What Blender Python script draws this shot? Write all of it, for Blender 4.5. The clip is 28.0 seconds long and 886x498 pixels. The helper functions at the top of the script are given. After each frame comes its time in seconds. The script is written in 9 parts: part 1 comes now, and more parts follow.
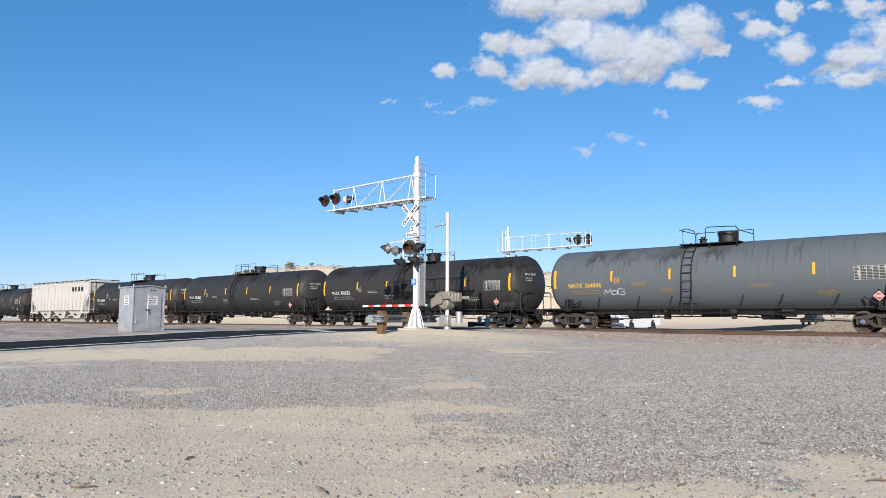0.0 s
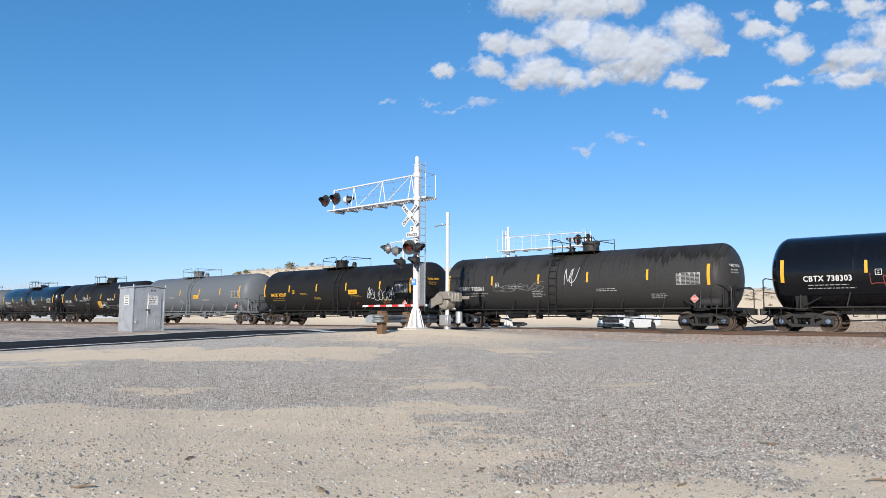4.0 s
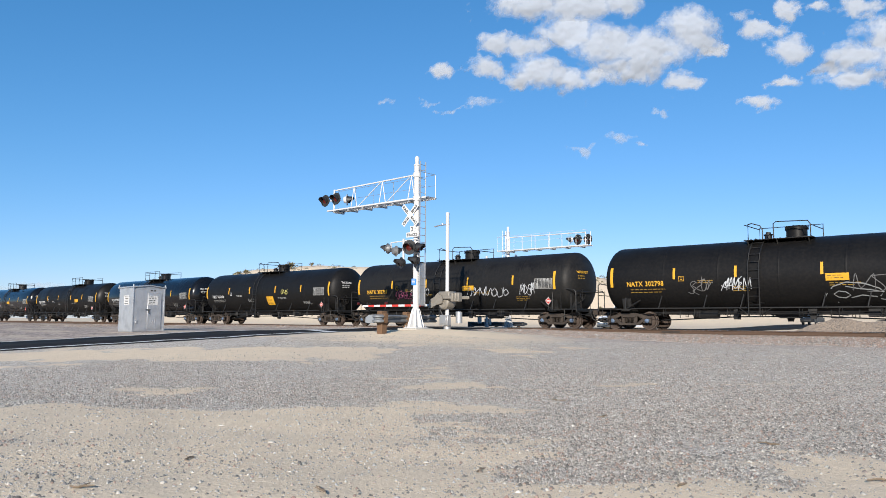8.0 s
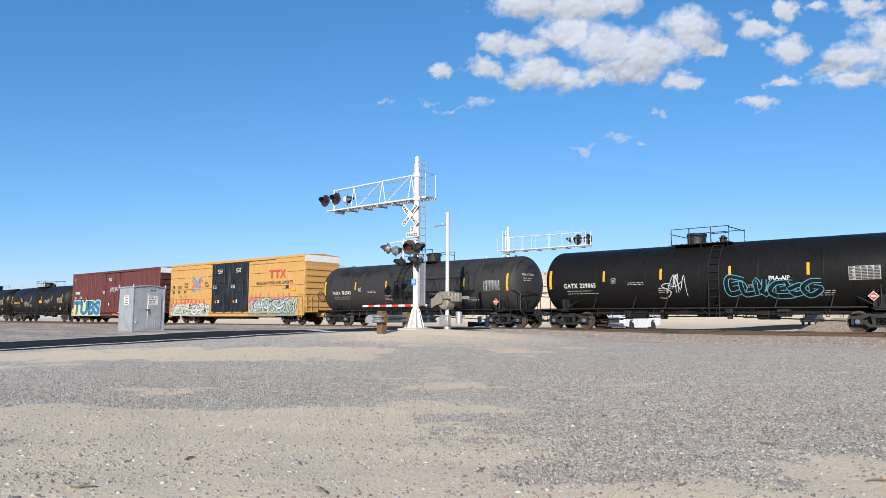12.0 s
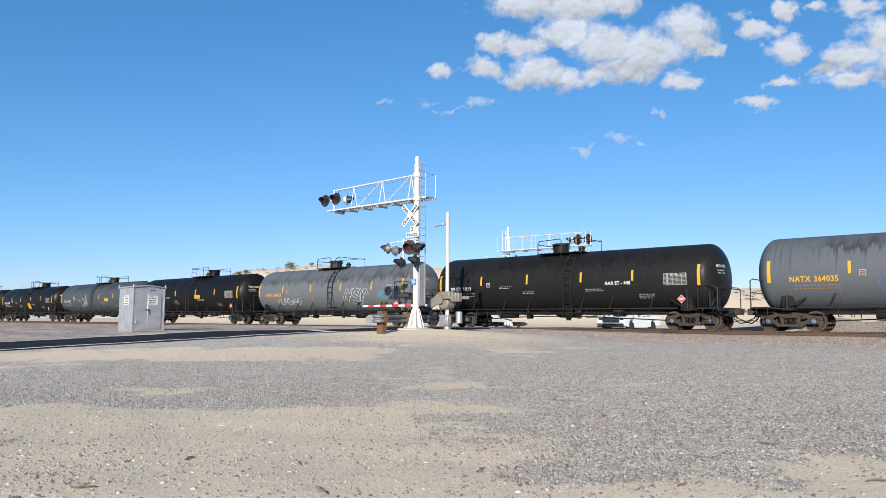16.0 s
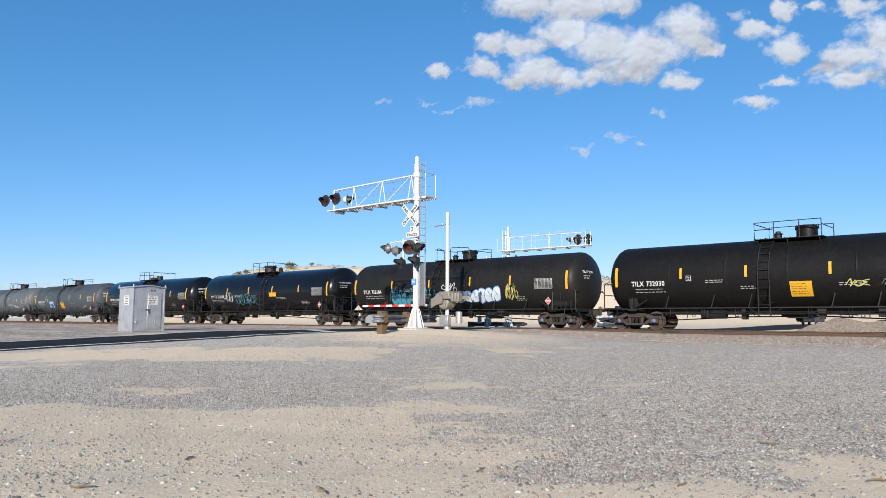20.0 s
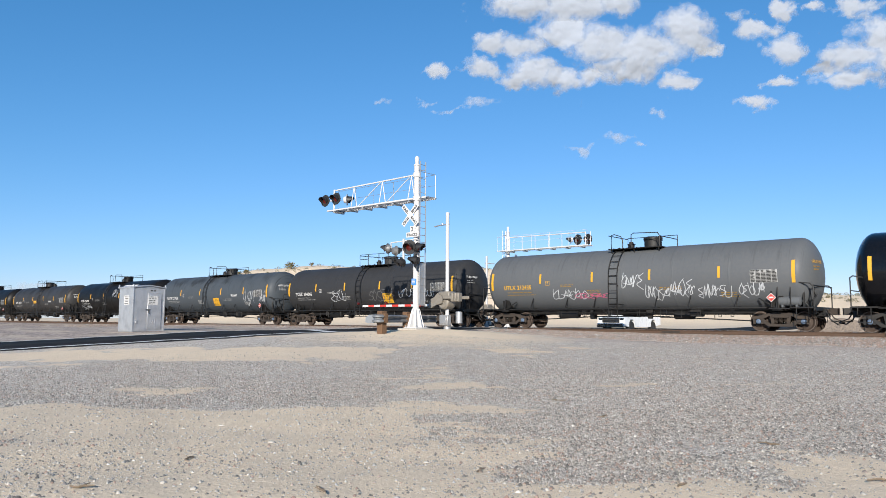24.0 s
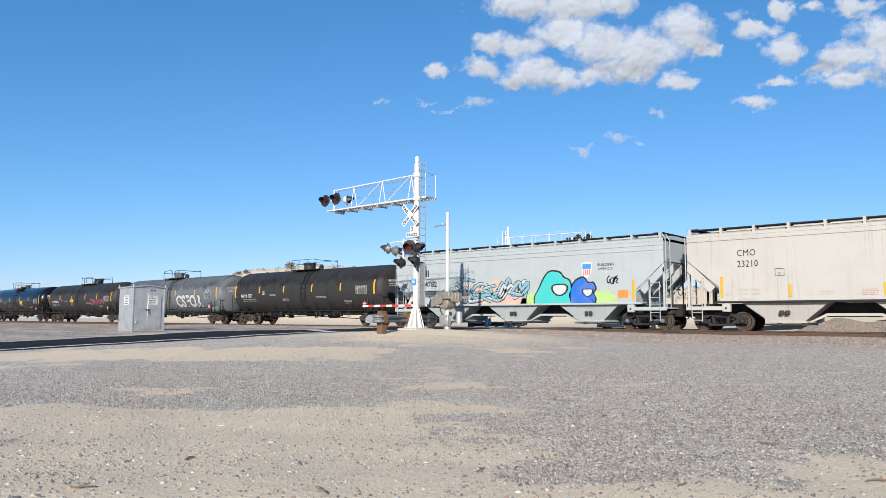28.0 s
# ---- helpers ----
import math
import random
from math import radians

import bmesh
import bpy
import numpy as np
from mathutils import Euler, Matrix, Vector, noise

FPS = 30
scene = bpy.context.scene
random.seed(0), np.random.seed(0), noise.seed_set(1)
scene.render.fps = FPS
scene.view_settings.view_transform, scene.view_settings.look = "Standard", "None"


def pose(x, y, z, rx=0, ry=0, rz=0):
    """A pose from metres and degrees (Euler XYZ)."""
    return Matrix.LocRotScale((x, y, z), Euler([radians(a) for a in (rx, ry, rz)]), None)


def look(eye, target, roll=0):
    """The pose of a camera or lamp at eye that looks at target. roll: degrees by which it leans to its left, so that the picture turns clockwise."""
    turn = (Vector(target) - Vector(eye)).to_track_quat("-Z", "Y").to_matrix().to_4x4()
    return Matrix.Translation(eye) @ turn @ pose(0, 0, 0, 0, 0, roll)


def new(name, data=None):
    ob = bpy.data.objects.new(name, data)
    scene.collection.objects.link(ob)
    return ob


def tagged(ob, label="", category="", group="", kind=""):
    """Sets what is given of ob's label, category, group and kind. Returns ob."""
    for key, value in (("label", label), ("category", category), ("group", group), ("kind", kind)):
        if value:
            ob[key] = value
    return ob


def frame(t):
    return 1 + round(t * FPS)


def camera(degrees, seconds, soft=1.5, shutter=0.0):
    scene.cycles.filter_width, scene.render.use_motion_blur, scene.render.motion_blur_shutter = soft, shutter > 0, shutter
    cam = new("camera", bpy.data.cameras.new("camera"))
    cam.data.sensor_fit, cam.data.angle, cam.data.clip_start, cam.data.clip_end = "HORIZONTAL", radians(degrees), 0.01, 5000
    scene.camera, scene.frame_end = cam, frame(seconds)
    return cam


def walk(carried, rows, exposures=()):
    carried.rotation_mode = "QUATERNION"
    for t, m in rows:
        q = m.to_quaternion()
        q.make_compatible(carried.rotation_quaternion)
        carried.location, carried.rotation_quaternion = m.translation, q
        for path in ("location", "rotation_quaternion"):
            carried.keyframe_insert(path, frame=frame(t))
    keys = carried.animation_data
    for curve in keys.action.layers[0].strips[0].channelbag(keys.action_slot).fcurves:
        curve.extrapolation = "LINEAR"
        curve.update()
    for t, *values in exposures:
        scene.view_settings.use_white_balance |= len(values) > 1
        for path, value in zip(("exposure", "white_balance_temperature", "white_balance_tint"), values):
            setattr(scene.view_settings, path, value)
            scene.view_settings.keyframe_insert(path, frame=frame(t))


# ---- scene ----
# ---- the camera: stands still on the gravel beside the crossing ----
cam = camera(63.42, 28.0, soft=0.6)
EYE = Vector((0.0, -33.21, 0.546))
AHEAD = Vector((-0.6534, 0.7506, 0.0976))
walk(cam, [(0.0, look(EYE, EYE + AHEAD, 0.27)), (28.0, look(EYE, EYE + AHEAD, 0.27))])
UP = 0.10            # the rails above the datum
SPEED = 24.6          # metres a second, towards -x
CLIP = 28.0

# ---- sky, sun, exposure ----
SUN_DIR = Vector((-0.453, 0.823, -0.342)).normalized()   # the way the light goes
world = bpy.data.worlds.new("sky")
scene.world = world
world.use_nodes = True
wn = world.node_tree.nodes
sky = wn.new("ShaderNodeTexSky")
sky.sky_type = "NISHITA"
sky.sun_disc = False
sky.sun_elevation = math.asin(-SUN_DIR.z)
sky.sun_rotation = math.atan2(-SUN_DIR.x, -SUN_DIR.y)
sky.altitude = 1200
sky.air_density = 1.0
sky.dust_density = 0.4
sky.ozone_density = 2.0
wn["Background"].inputs["Strength"].default_value = 0.321
tint = wn.new("ShaderNodeMix")          # clear desert air: a deeper blue
tint.data_type = "RGBA"
tint.blend_type = "MULTIPLY"
tint.inputs[0].default_value = 1.0
tint.inputs[7].default_value = (0.171, 0.2332, 0.381, 1)
world.node_tree.links.new(sky.outputs[0], tint.inputs[6])
split = wn.new("ShaderNodeSeparateColor")
join = wn.new("ShaderNodeCombineColor")
world.node_tree.links.new(tint.outputs[2], split.inputs[0])
for i, power in enumerate((1.2, 0.80, 0.75)):
    deepen = wn.new("ShaderNodeMath")
    deepen.operation = "POWER"
    deepen.inputs[1].default_value = power
    world.node_tree.links.new(split.outputs[i], deepen.inputs[0])
    world.node_tree.links.new(deepen.outputs[0], join.inputs[i])
world.node_tree.links.new(join.outputs[0], wn["Background"].inputs["Color"])
sun = new("sun", bpy.data.lights.new("sun", "SUN"))
sun.data.energy = 5.0
sun.data.angle = radians(0.53)
sun.data.color = (1.0, 0.925, 0.82)
sun.matrix_world = look((0, -60, 60), Vector((0, -60, 60)) + SUN_DIR)
scene.view_settings.exposure = 0.56

# ---- materials ----
MATS = {}


def tree(name):
    m = bpy.data.materials.new(name)
    m.use_nodes = True
    nt = m.node_tree
    return m, nt, nt.nodes["Principled BSDF"]


def node(nt, kind, **inputs):
    n = nt.nodes.new(kind)
    for k, v in inputs.items():
        n.inputs[k.replace("_", " ")].default_value = v
    return n


def mixed(nt, fac, a, b, mode="MIX"):
    """A colour mix; fac, a, b are sockets or values. Returns the colour out."""
    n = nt.nodes.new("ShaderNodeMix")
    n.data_type = "RGBA"
    n.blend_type = mode
    for i, v in ((0, fac), (6, a), (7, b)):
        if isinstance(v, bpy.types.NodeSocket):
            nt.links.new(v, n.inputs[i])
        elif i == 0:
            n.inputs[0].default_value = v
        else:
            n.inputs[i].default_value = (*v[:3], 1)
    return n.outputs[2]


def ramp(nt, fac, lo, hi, a=0.0, b=1.0):
    n = nt.nodes.new("ShaderNodeMapRange")
    n.inputs["From Min"].default_value, n.inputs["From Max"].default_value = lo, hi
    n.inputs["To Min"].default_value, n.inputs["To Max"].default_value = a, b
    nt.links.new(fac, n.inputs["Value"])
    return n.outputs["Result"]


def coords(nt, scale=(1, 1, 1), kind="Object", turn=0.0):
    c = nt.nodes.new("ShaderNodeTexCoord")
    mp = nt.nodes.new("ShaderNodeMapping")
    mp.inputs["Scale"].default_value = scale
    mp.inputs["Rotation"].default_value[2] = turn
    nt.links.new(c.outputs[kind], mp.inputs["Vector"])
    return mp.outputs[0]


def noise_tex(nt, vec, scale, detail=4.0, rough=0.55):
    n = node(nt, "ShaderNodeTexNoise", Scale=scale, Detail=detail, Roughness=rough)
    nt.links.new(vec, n.inputs["Vector"])
    return n.outputs["Fac"]


def bump(nt, bsdf, height, strength=0.3, distance=0.02):
    n = node(nt, "ShaderNodeBump", Strength=strength, Distance=distance)
    nt.links.new(height, n.inputs["Height"])
    nt.links.new(n.outputs[0], bsdf.inputs["Normal"])


def plain(name, color, rough=0.6, metal=0.0, dirt=(0.25, 0.2, 0.15), amount=0.3, scale=2.0, relief=0.1, coat=0.0):
    """Paint or metal with a coarse stain and a fine grain."""
    if name in MATS:
        return MATS[name]
    m, nt, b = tree(name)
    v = coords(nt)
    big = noise_tex(nt, v, scale, 5)
    fine = noise_tex(nt, v, scale * 14, 3)
    col = mixed(nt, ramp(nt, big, 0.45, 0.75, 0, amount), color, dirt)
    col = mixed(nt, ramp(nt, fine, 0.35, 0.75, 0, 0.18), col, tuple(c * 0.6 for c in color))
    nt.links.new(col, b.inputs["Base Color"])
    nt.links.new(ramp(nt, big, 0.3, 0.7, max(rough - 0.1, 0.05), min(rough + 0.12, 1)), b.inputs["Roughness"])
    b.inputs["Metallic"].default_value = metal
    b.inputs["Coat Weight"].default_value = coat
    bump(nt, b, fine, relief, 0.004)
    MATS[name] = m
    return m


def tank_paint(name, color, rough=0.4, streak=0.5, streak_color=(0.012, 0.012, 0.012), dust=0.25, coat=0.0, spill=0.0, keep=0.2, even=0.06, drop=0.0, full=0.0):
    """Tank shell paint: product streaks that run down from the top, road dust, faint wear."""
    if name in MATS:
        return MATS[name]
    m, nt, b = tree(name)
    info = nt.nodes.new("ShaderNodeObjectInfo")
    c = nt.nodes.new("ShaderNodeTexCoord")
    add = nt.nodes.new("ShaderNodeVectorMath")
    add.operation = "ADD"
    sc = nt.nodes.new("ShaderNodeVectorMath")
    sc.operation = "SCALE"
    sc.inputs[0].default_value = (37.0, 3.0, 11.0)
    nt.links.new(info.outputs["Random"], sc.inputs["Scale"])
    nt.links.new(c.outputs["Object"], add.inputs[0])
    nt.links.new(sc.outputs[0], add.inputs[1])

    def mapped(scale):
        mp = nt.nodes.new("ShaderNodeMapping")
        mp.inputs["Scale"].default_value = scale
        nt.links.new(add.outputs[0], mp.inputs["Vector"])
        return mp.outputs[0]
    runs = noise_tex(nt, mapped((5.0, 0.1, 0.22)), 1.6, 5, 0.65)
    patch = noise_tex(nt, mapped((0.55, 0.2, 0.5)), 1.0, 3)
    grain = noise_tex(nt, mapped((1, 1, 1)), 9.0, 5)
    sep = nt.nodes.new("ShaderNodeSeparateXYZ")
    nt.links.new(c.outputs["Object"], sep.inputs[0])
    # spilt product reaches down unevenly from the top, and thins into runs
    reach = noise_tex(nt, mapped((1.0, 0.0, 0.0)), 0.9, 7, 0.72)
    low = nt.nodes.new("ShaderNodeMath")
    low.operation = "MULTIPLY_ADD"
    nt.links.new(reach, low.inputs[0])
    low.inputs[1].default_value = 2.1
    comb = noise_tex(nt, mapped((9.0, 0.0, 0.06)), 1.0, 4, 0.6)
    comb_add = nt.nodes.new("ShaderNodeMath")
    comb_add.operation = "MULTIPLY_ADD"
    nt.links.new(comb, comb_add.inputs[0])
    comb_add.inputs[1].default_value = 1.5
    nt.links.new(sep.outputs["Z"], comb_add.inputs[2])
    nt.links.new(comb_add.outputs[0], low.inputs[2])
    mul = nt.nodes.new("ShaderNodeMath")
    mul.operation = "MULTIPLY"
    fade = nt.nodes.new("ShaderNodeMath")
    fade.operation = "MULTIPLY"
    nt.links.new(ramp(nt, low.outputs[0], 5.15 - drop, 5.28 - drop, 0, spill), fade.inputs[0])
    nt.links.new(ramp(nt, low.outputs[0], 5.3 - drop, 5.95 - drop, 1.0, keep), fade.inputs[1])
    nt.links.new(fade.outputs[0], mul.inputs[0])
    nt.links.new(ramp(nt, patch, 0.47, 0.60, even, 1.0), mul.inputs[1])
    runny = nt.nodes.new("ShaderNodeMath")
    runny.operation = "MULTIPLY"
    nt.links.new(ramp(nt, runs, 0.55, 0.63, 0, streak), runny.inputs[0])
    nt.links.new(ramp(nt, low.outputs[0], 4.4, 5.1, full), runny.inputs[1])
    mul2 = nt.nodes.new("ShaderNodeMath")
    mul2.operation = "MAXIMUM"
    nt.links.new(mul.outputs[0], mul2.inputs[0])
    nt.links.new(runny.outputs[0], mul2.inputs[1])
    col = mixed(nt, mul2.outputs[0], color, streak_color)
    dusty = mixed(nt, ramp(nt, grain, 0.4, 0.8, 0, dust), col, (0.22, 0.18, 0.14))
    nt.links.new(dusty, b.inputs["Base Color"])
    nt.links.new(ramp(nt, patch, 0.3, 0.7, max(0.08, rough - 0.08), rough + 0.12), b.inputs["Roughness"])
    b.inputs["Coat Weight"].default_value = coat
    b.inputs["Specular IOR Level"].default_value = 0.17
    b.inputs["Coat Roughness"].default_value = 0.12
    bump(nt, b, grain, 0.04, 0.01)
    MATS[name] = m
    return m


BLACK = tank_paint("black_tank_paint", (0.0058, 0.0058, 0.006), 0.45, 0.75, (0.0035, 0.0035, 0.004), 0.03, spill=0.7, keep=0.6)
GLOSS = tank_paint("glossy_black_tank_paint", (0.0036, 0.004, 0.0054), 0.2, 0.15, (0.012, 0.012, 0.012), 0.015, 0.4)
CHAR = tank_paint("charcoal_tank_paint", (0.028, 0.028, 0.0285), 0.5, 0.7, (0.004, 0.004, 0.004), 0.05, spill=0.85)
SLATE = tank_paint("slate_grey_tank_paint", (0.050, 0.060, 0.070), 0.5, 0.75, (0.008, 0.008, 0.008), 0.05, spill=0.75)
GREY = tank_paint("grey_tank_paint", (0.083, 0.095, 0.107), 0.5, 0.45, (0.014, 0.014, 0.015), 0.06, spill=0.7)
LIGHT = tank_paint("light_grey_tank_paint", (0.098, 0.110, 0.123), 0.45, 0.22, (0.05, 0.05, 0.05), 0.05)
GREY_RUN = tank_paint("combed_grey_tank_paint", (0.105, 0.117, 0.129), 0.5, 0.9, (0.014, 0.014, 0.015), 0.06, spill=0.8, keep=0.12, even=0.6, drop=0.35)
CHAR_RUN = tank_paint("combed_charcoal_tank_paint", (0.028, 0.028, 0.0285), 0.5, 0.8, (0.004, 0.004, 0.004), 0.05, spill=0.85, keep=0.15, even=0.6, drop=0.35, full=0.4)
SOOT = tank_paint("sooty_black_tank_paint", (0.0108, 0.0108, 0.0108), 0.5, 0.6, (0.003, 0.003, 0.004), 0.04, spill=0.9, keep=0.35, even=0.12, drop=0.15)
GREY_CLEAN = tank_paint("plain_grey_tank_paint", (0.088, 0.095, 0.102), 0.5, 0.25, (0.03, 0.03, 0.03), 0.08, spill=0.15)
CHAR_CLEAN = tank_paint("plain_charcoal_tank_paint", (0.028, 0.029, 0.031), 0.5, 0.25, (0.008, 0.008, 0.008), 0.04, spill=0.15)
FRAME_BLACK = plain("sooty_black_steel", (0.005, 0.005, 0.005), 0.6, 0.0, (0.026, 0.02, 0.015), 0.4, 3.0)
TRUCK_BROWN = plain("rusty_dusty_cast_steel", (0.029, 0.0215, 0.0165), 0.8, 0.0, (0.075, 0.056, 0.042), 0.6, 4.0, 0.3)
TRUCK_BLACK = plain("greasy_black_cast_steel", (0.009, 0.0085, 0.008), 0.6, 0.0, (0.032, 0.025, 0.019), 0.5, 4.0, 0.3)
WHEEL_RUST = plain("rusty_wheel_steel", (0.042, 0.027, 0.019), 0.75, 0.0, (0.045, 0.034, 0.028), 0.5, 4.0, 0.2)
TREAD = plain("worn_bright_steel", (0.45, 0.43, 0.41), 0.35, 0.9, (0.2, 0.15, 0.1), 0.3, 4.0)
CAP_BLUE = plain("blue_bearing_paint", (0.09, 0.135, 0.21), 0.6, 0.0, (0.04, 0.04, 0.045), 0.7, 8.0)
YELLOW = plain("yellow_reflective_tape", (0.56, 0.29, 0.012), 0.5, 0.0, (0.45, 0.28, 0.05), 0.35, 6.0, 0.02)
WHITE = plain("white_paint", (0.66, 0.66, 0.65), 0.5, 0.0, (0.45, 0.42, 0.36), 0.35, 3.0)
MARK_WHITE = plain("white_stencil_paint", (0.50, 0.50, 0.49), 0.6, 0.0, (0.35, 0.33, 0.3), 0.35, 9.0, 0.02)
MARK_YELLOW = plain("yellow_stencil_paint", (0.55, 0.30, 0.015), 0.6, 0.0, (0.5, 0.3, 0.05), 0.4, 9.0, 0.02)
MARK_BLACK = plain("black_stencil_paint", (0.02, 0.02, 0.02), 0.6, 0.0, (0.06, 0.06, 0.06), 0.3, 9.0, 0.02)
MARK_RED = plain("red_placard_paint", (0.45, 0.035, 0.025), 0.5, 0.0, (0.4, 0.1, 0.08), 0.3, 9.0, 0.02)
MARK_FAINT_YELLOW = plain("faded_yellow_stencil_paint", (0.26, 0.15, 0.015), 0.6, 0.0, (0.12, 0.08, 0.02), 0.4, 9.0, 0.02)
MARK_GREY = plain("faded_white_stencil_paint", (0.30, 0.30, 0.29), 0.6, 0.0, (0.15, 0.15, 0.14), 0.4, 9.0, 0.02)
RIM_STEEL = plain("dull_worn_wheel_rim", (0.16, 0.13, 0.11), 0.5, 0.5, (0.06, 0.04, 0.03), 0.5, 5.0)
GALV = plain("galvanised_steel", (0.40, 0.41, 0.42), 0.45, 0.6, (0.30, 0.30, 0.30), 0.4, 3.0)
RAIL_RUST = plain("rusty_rail_steel", (0.085, 0.05, 0.032), 0.75, 0.2, (0.09, 0.06, 0.04), 0.5, 5.0, 0.2)

# ---- geometry helpers ----


class Geo:
    """Collects vertices and faces of one mesh."""

    def __init__(self):
        self.v, self.f = [], []

    def add(self, verts, faces):
        n = len(self.v)
        self.v += [tuple(p) for p in verts]
        self.f += [tuple(i + n for i in q) for q in faces]
        return self

    def box(self, x0, x1, y0, y1, z0, z1, b=0.0, m=None):
        x0, x1 = min(x0, x1), max(x0, x1)
        y0, y1 = min(y0, y1), max(y0, y1)
        z0, z1 = min(z0, z1), max(z0, z1)
        b = min(b, (x1 - x0) * 0.3, (y1 - y0) * 0.3, (z1 - z0) * 0.3)
        if b <= 0:
            vs = [(x, y, z) for x in (x0, x1) for y in (y0, y1) for z in (z0, z1)]
            fs = [(0, 1, 3, 2), (4, 6, 7, 5), (0, 4, 5, 1), (2, 3, 7, 6), (0, 2, 6, 4), (1, 5, 7, 3)]
        else:
            vs, fs, idx = [], [], {}
            for sx in (0, 1):
                for sy in (0, 1):
                    for sz in (0, 1):
                        for ax in range(3):
                            p = [(x0, x1)[sx], (y0, y1)[sy], (z0, z1)[sz]]
                            for k, s in enumerate((sx, sy, sz)):
                                if k != ax:
                                    p[k] += b if s == 0 else -b
                            idx[sx, sy, sz, ax] = len(vs)
                            vs.append(tuple(p))
            for ax in range(3):
                u, w = (ax + 1) % 3, (ax + 2) % 3

                def key(s, a, c, k=None):
                    q = [0, 0, 0]
                    q[ax], q[u], q[w] = s, a, c
                    return idx[(*q, ax if k is None else k)]
                fs.append((key(1, 0, 0), key(1, 1, 0), key(1, 1, 1), key(1, 0, 1)))
                fs.append((key(0, 0, 0), key(0, 0, 1), key(0, 1, 1), key(0, 1, 0)))
                for a in (0, 1):
                    for c in (0, 1):
                        q = (key(0, a, c, u), key(1, a, c, u), key(1, a, c, w), key(0, a, c, w))
                        fs.append(q if a != c else q[::-1])
            for sx in (0, 1):
                for sy in (0, 1):
                    for sz in (0, 1):
                        q = (idx[sx, sy, sz, 0], idx[sx, sy, sz, 1], idx[sx, sy, sz, 2])
                        fs.append(q if (sx + sy + sz) % 2 else q[::-1])
        if m is not None:
            vs = [m @ Vector(p) for p in vs]
        return self.add(vs, fs)

    def tube(self, pts, r, n=6, cap=True, closed=False):
        pts = [Vector(p) for p in pts]
        rings = []
        for i, p in enumerate(pts):
            a = pts[i - 1] if i or closed else p
            c = pts[(i + 1) % len(pts)] if i < len(pts) - 1 or closed else p
            d = ((p - a).normalized() + (c - p).normalized())
            d = d.normalized() if d.length > 1e-6 else Vector((0, 0, 1))
            ref = Vector((0, 0, 1)) if abs(d.z) < 0.9 else Vector((1, 0, 0))
            s = d.cross(ref).normalized()
            t = s.cross(d)
            rr = r[i] if isinstance(r, (list, tuple)) else r
            rings.append([p + (s * math.cos(2 * math.pi * k / n) + t * math.sin(2 * math.pi * k / n)) * rr for k in range(n)])
        vs = [q for ring in rings for q in ring]
        fs = []
        m = len(rings)
        for i in range(m if closed else m - 1):
            j = (i + 1) % m
            for k in range(n):
                fs.append((i * n + k, i * n + (k + 1) % n, j * n + (k + 1) % n, j * n + k))
        if cap and not closed:
            fs.append(tuple(reversed(range(n))))
            fs.append(tuple((m - 1) * n + k for k in range(n)))
        return self.add(vs, fs)

    def lathe(self, profile, n, axis="x", at=(0, 0, 0), cap=True):
        """profile: (along, radius) pairs turned about the axis."""
        vs, fs = [], []
        for a, r in profile:
            for k in range(n):
                t = 2 * math.pi * k / n
                c, s = r * math.cos(t), r * math.sin(t)
                p = {"x": (a, c, s), "y": (s, a, c), "z": (c, s, a)}[axis]
                vs.append((p[0] + at[0], p[1] + at[1], p[2] + at[2]))
        for i in range(len(profile) - 1):
            for k in range(n):
                fs.append((i * n + k, i * n + (k + 1) % n, (i + 1) * n + (k + 1) % n, (i + 1) * n + k))
        if cap and profile[0][1] > 1e-6:
            fs.append(tuple(reversed(range(n))))
        if cap and profile[-1][1] > 1e-6:
            fs.append(tuple((len(profile) - 1) * n + k for k in range(n)))
        return self.add(vs, fs)

    def extrude(self, outline, axis, a, b):
        """A flat outline of (u, w) pairs, given depth from a to b along the axis ('x': u=y, w=z; 'y': u=x, w=z; 'z': u=x, w=y)."""
        n = len(outline)

        def at(u, w, d):
            return {"x": (d, u, w), "y": (u, d, w), "z": (u, w, d)}[axis]
        vs = [at(u, w, a) for u, w in outline] + [at(u, w, b) for u, w in outline]
        fs = [tuple(range(n)), tuple(reversed(range(n, 2 * n)))]
        fs += [(i, i + n, (i + 1) % n + n, (i + 1) % n) for i in range(n)]
        return self.add(vs, fs)

    def scaled(self, sx, sy, sz):
        self.v = [(x * sx, y * sy, z * sz) for x, y, z in self.v]
        return self

    def mesh(self, name, material=None, smooth=40):
        me = bpy.data.meshes.new(name)
        me.from_pydata(self.v, [], self.f)
        bm = bmesh.new()
        bm.from_mesh(me)
        bmesh.ops.recalc_face_normals(bm, faces=bm.faces)
        bm.to_mesh(me)
        bm.free()
        if smooth:
            me.polygons.foreach_set("use_smooth", [True] * len(me.polygons))
            me.set_sharp_from_angle(angle=radians(smooth))
        if material:
            me.materials.append(material)
        return me


SHARED = {}


def shared(key, build, material, smooth=40):
    """One mesh for all the alike pieces of one material."""
    k = (key, material.name)
    if k not in SHARED:
        SHARED[k] = build().mesh(key if isinstance(key, str) else key[0], material, smooth)
    return SHARED[k]


def part(name, mesh, parent, at=(0, 0, 0), turn=0.0, label=""):
    ob = new(name, mesh)
    ob.parent = parent
    ob.matrix_basis = pose(*at, 0, 0, turn)
    if label:
        ob["label"] = label
    return ob


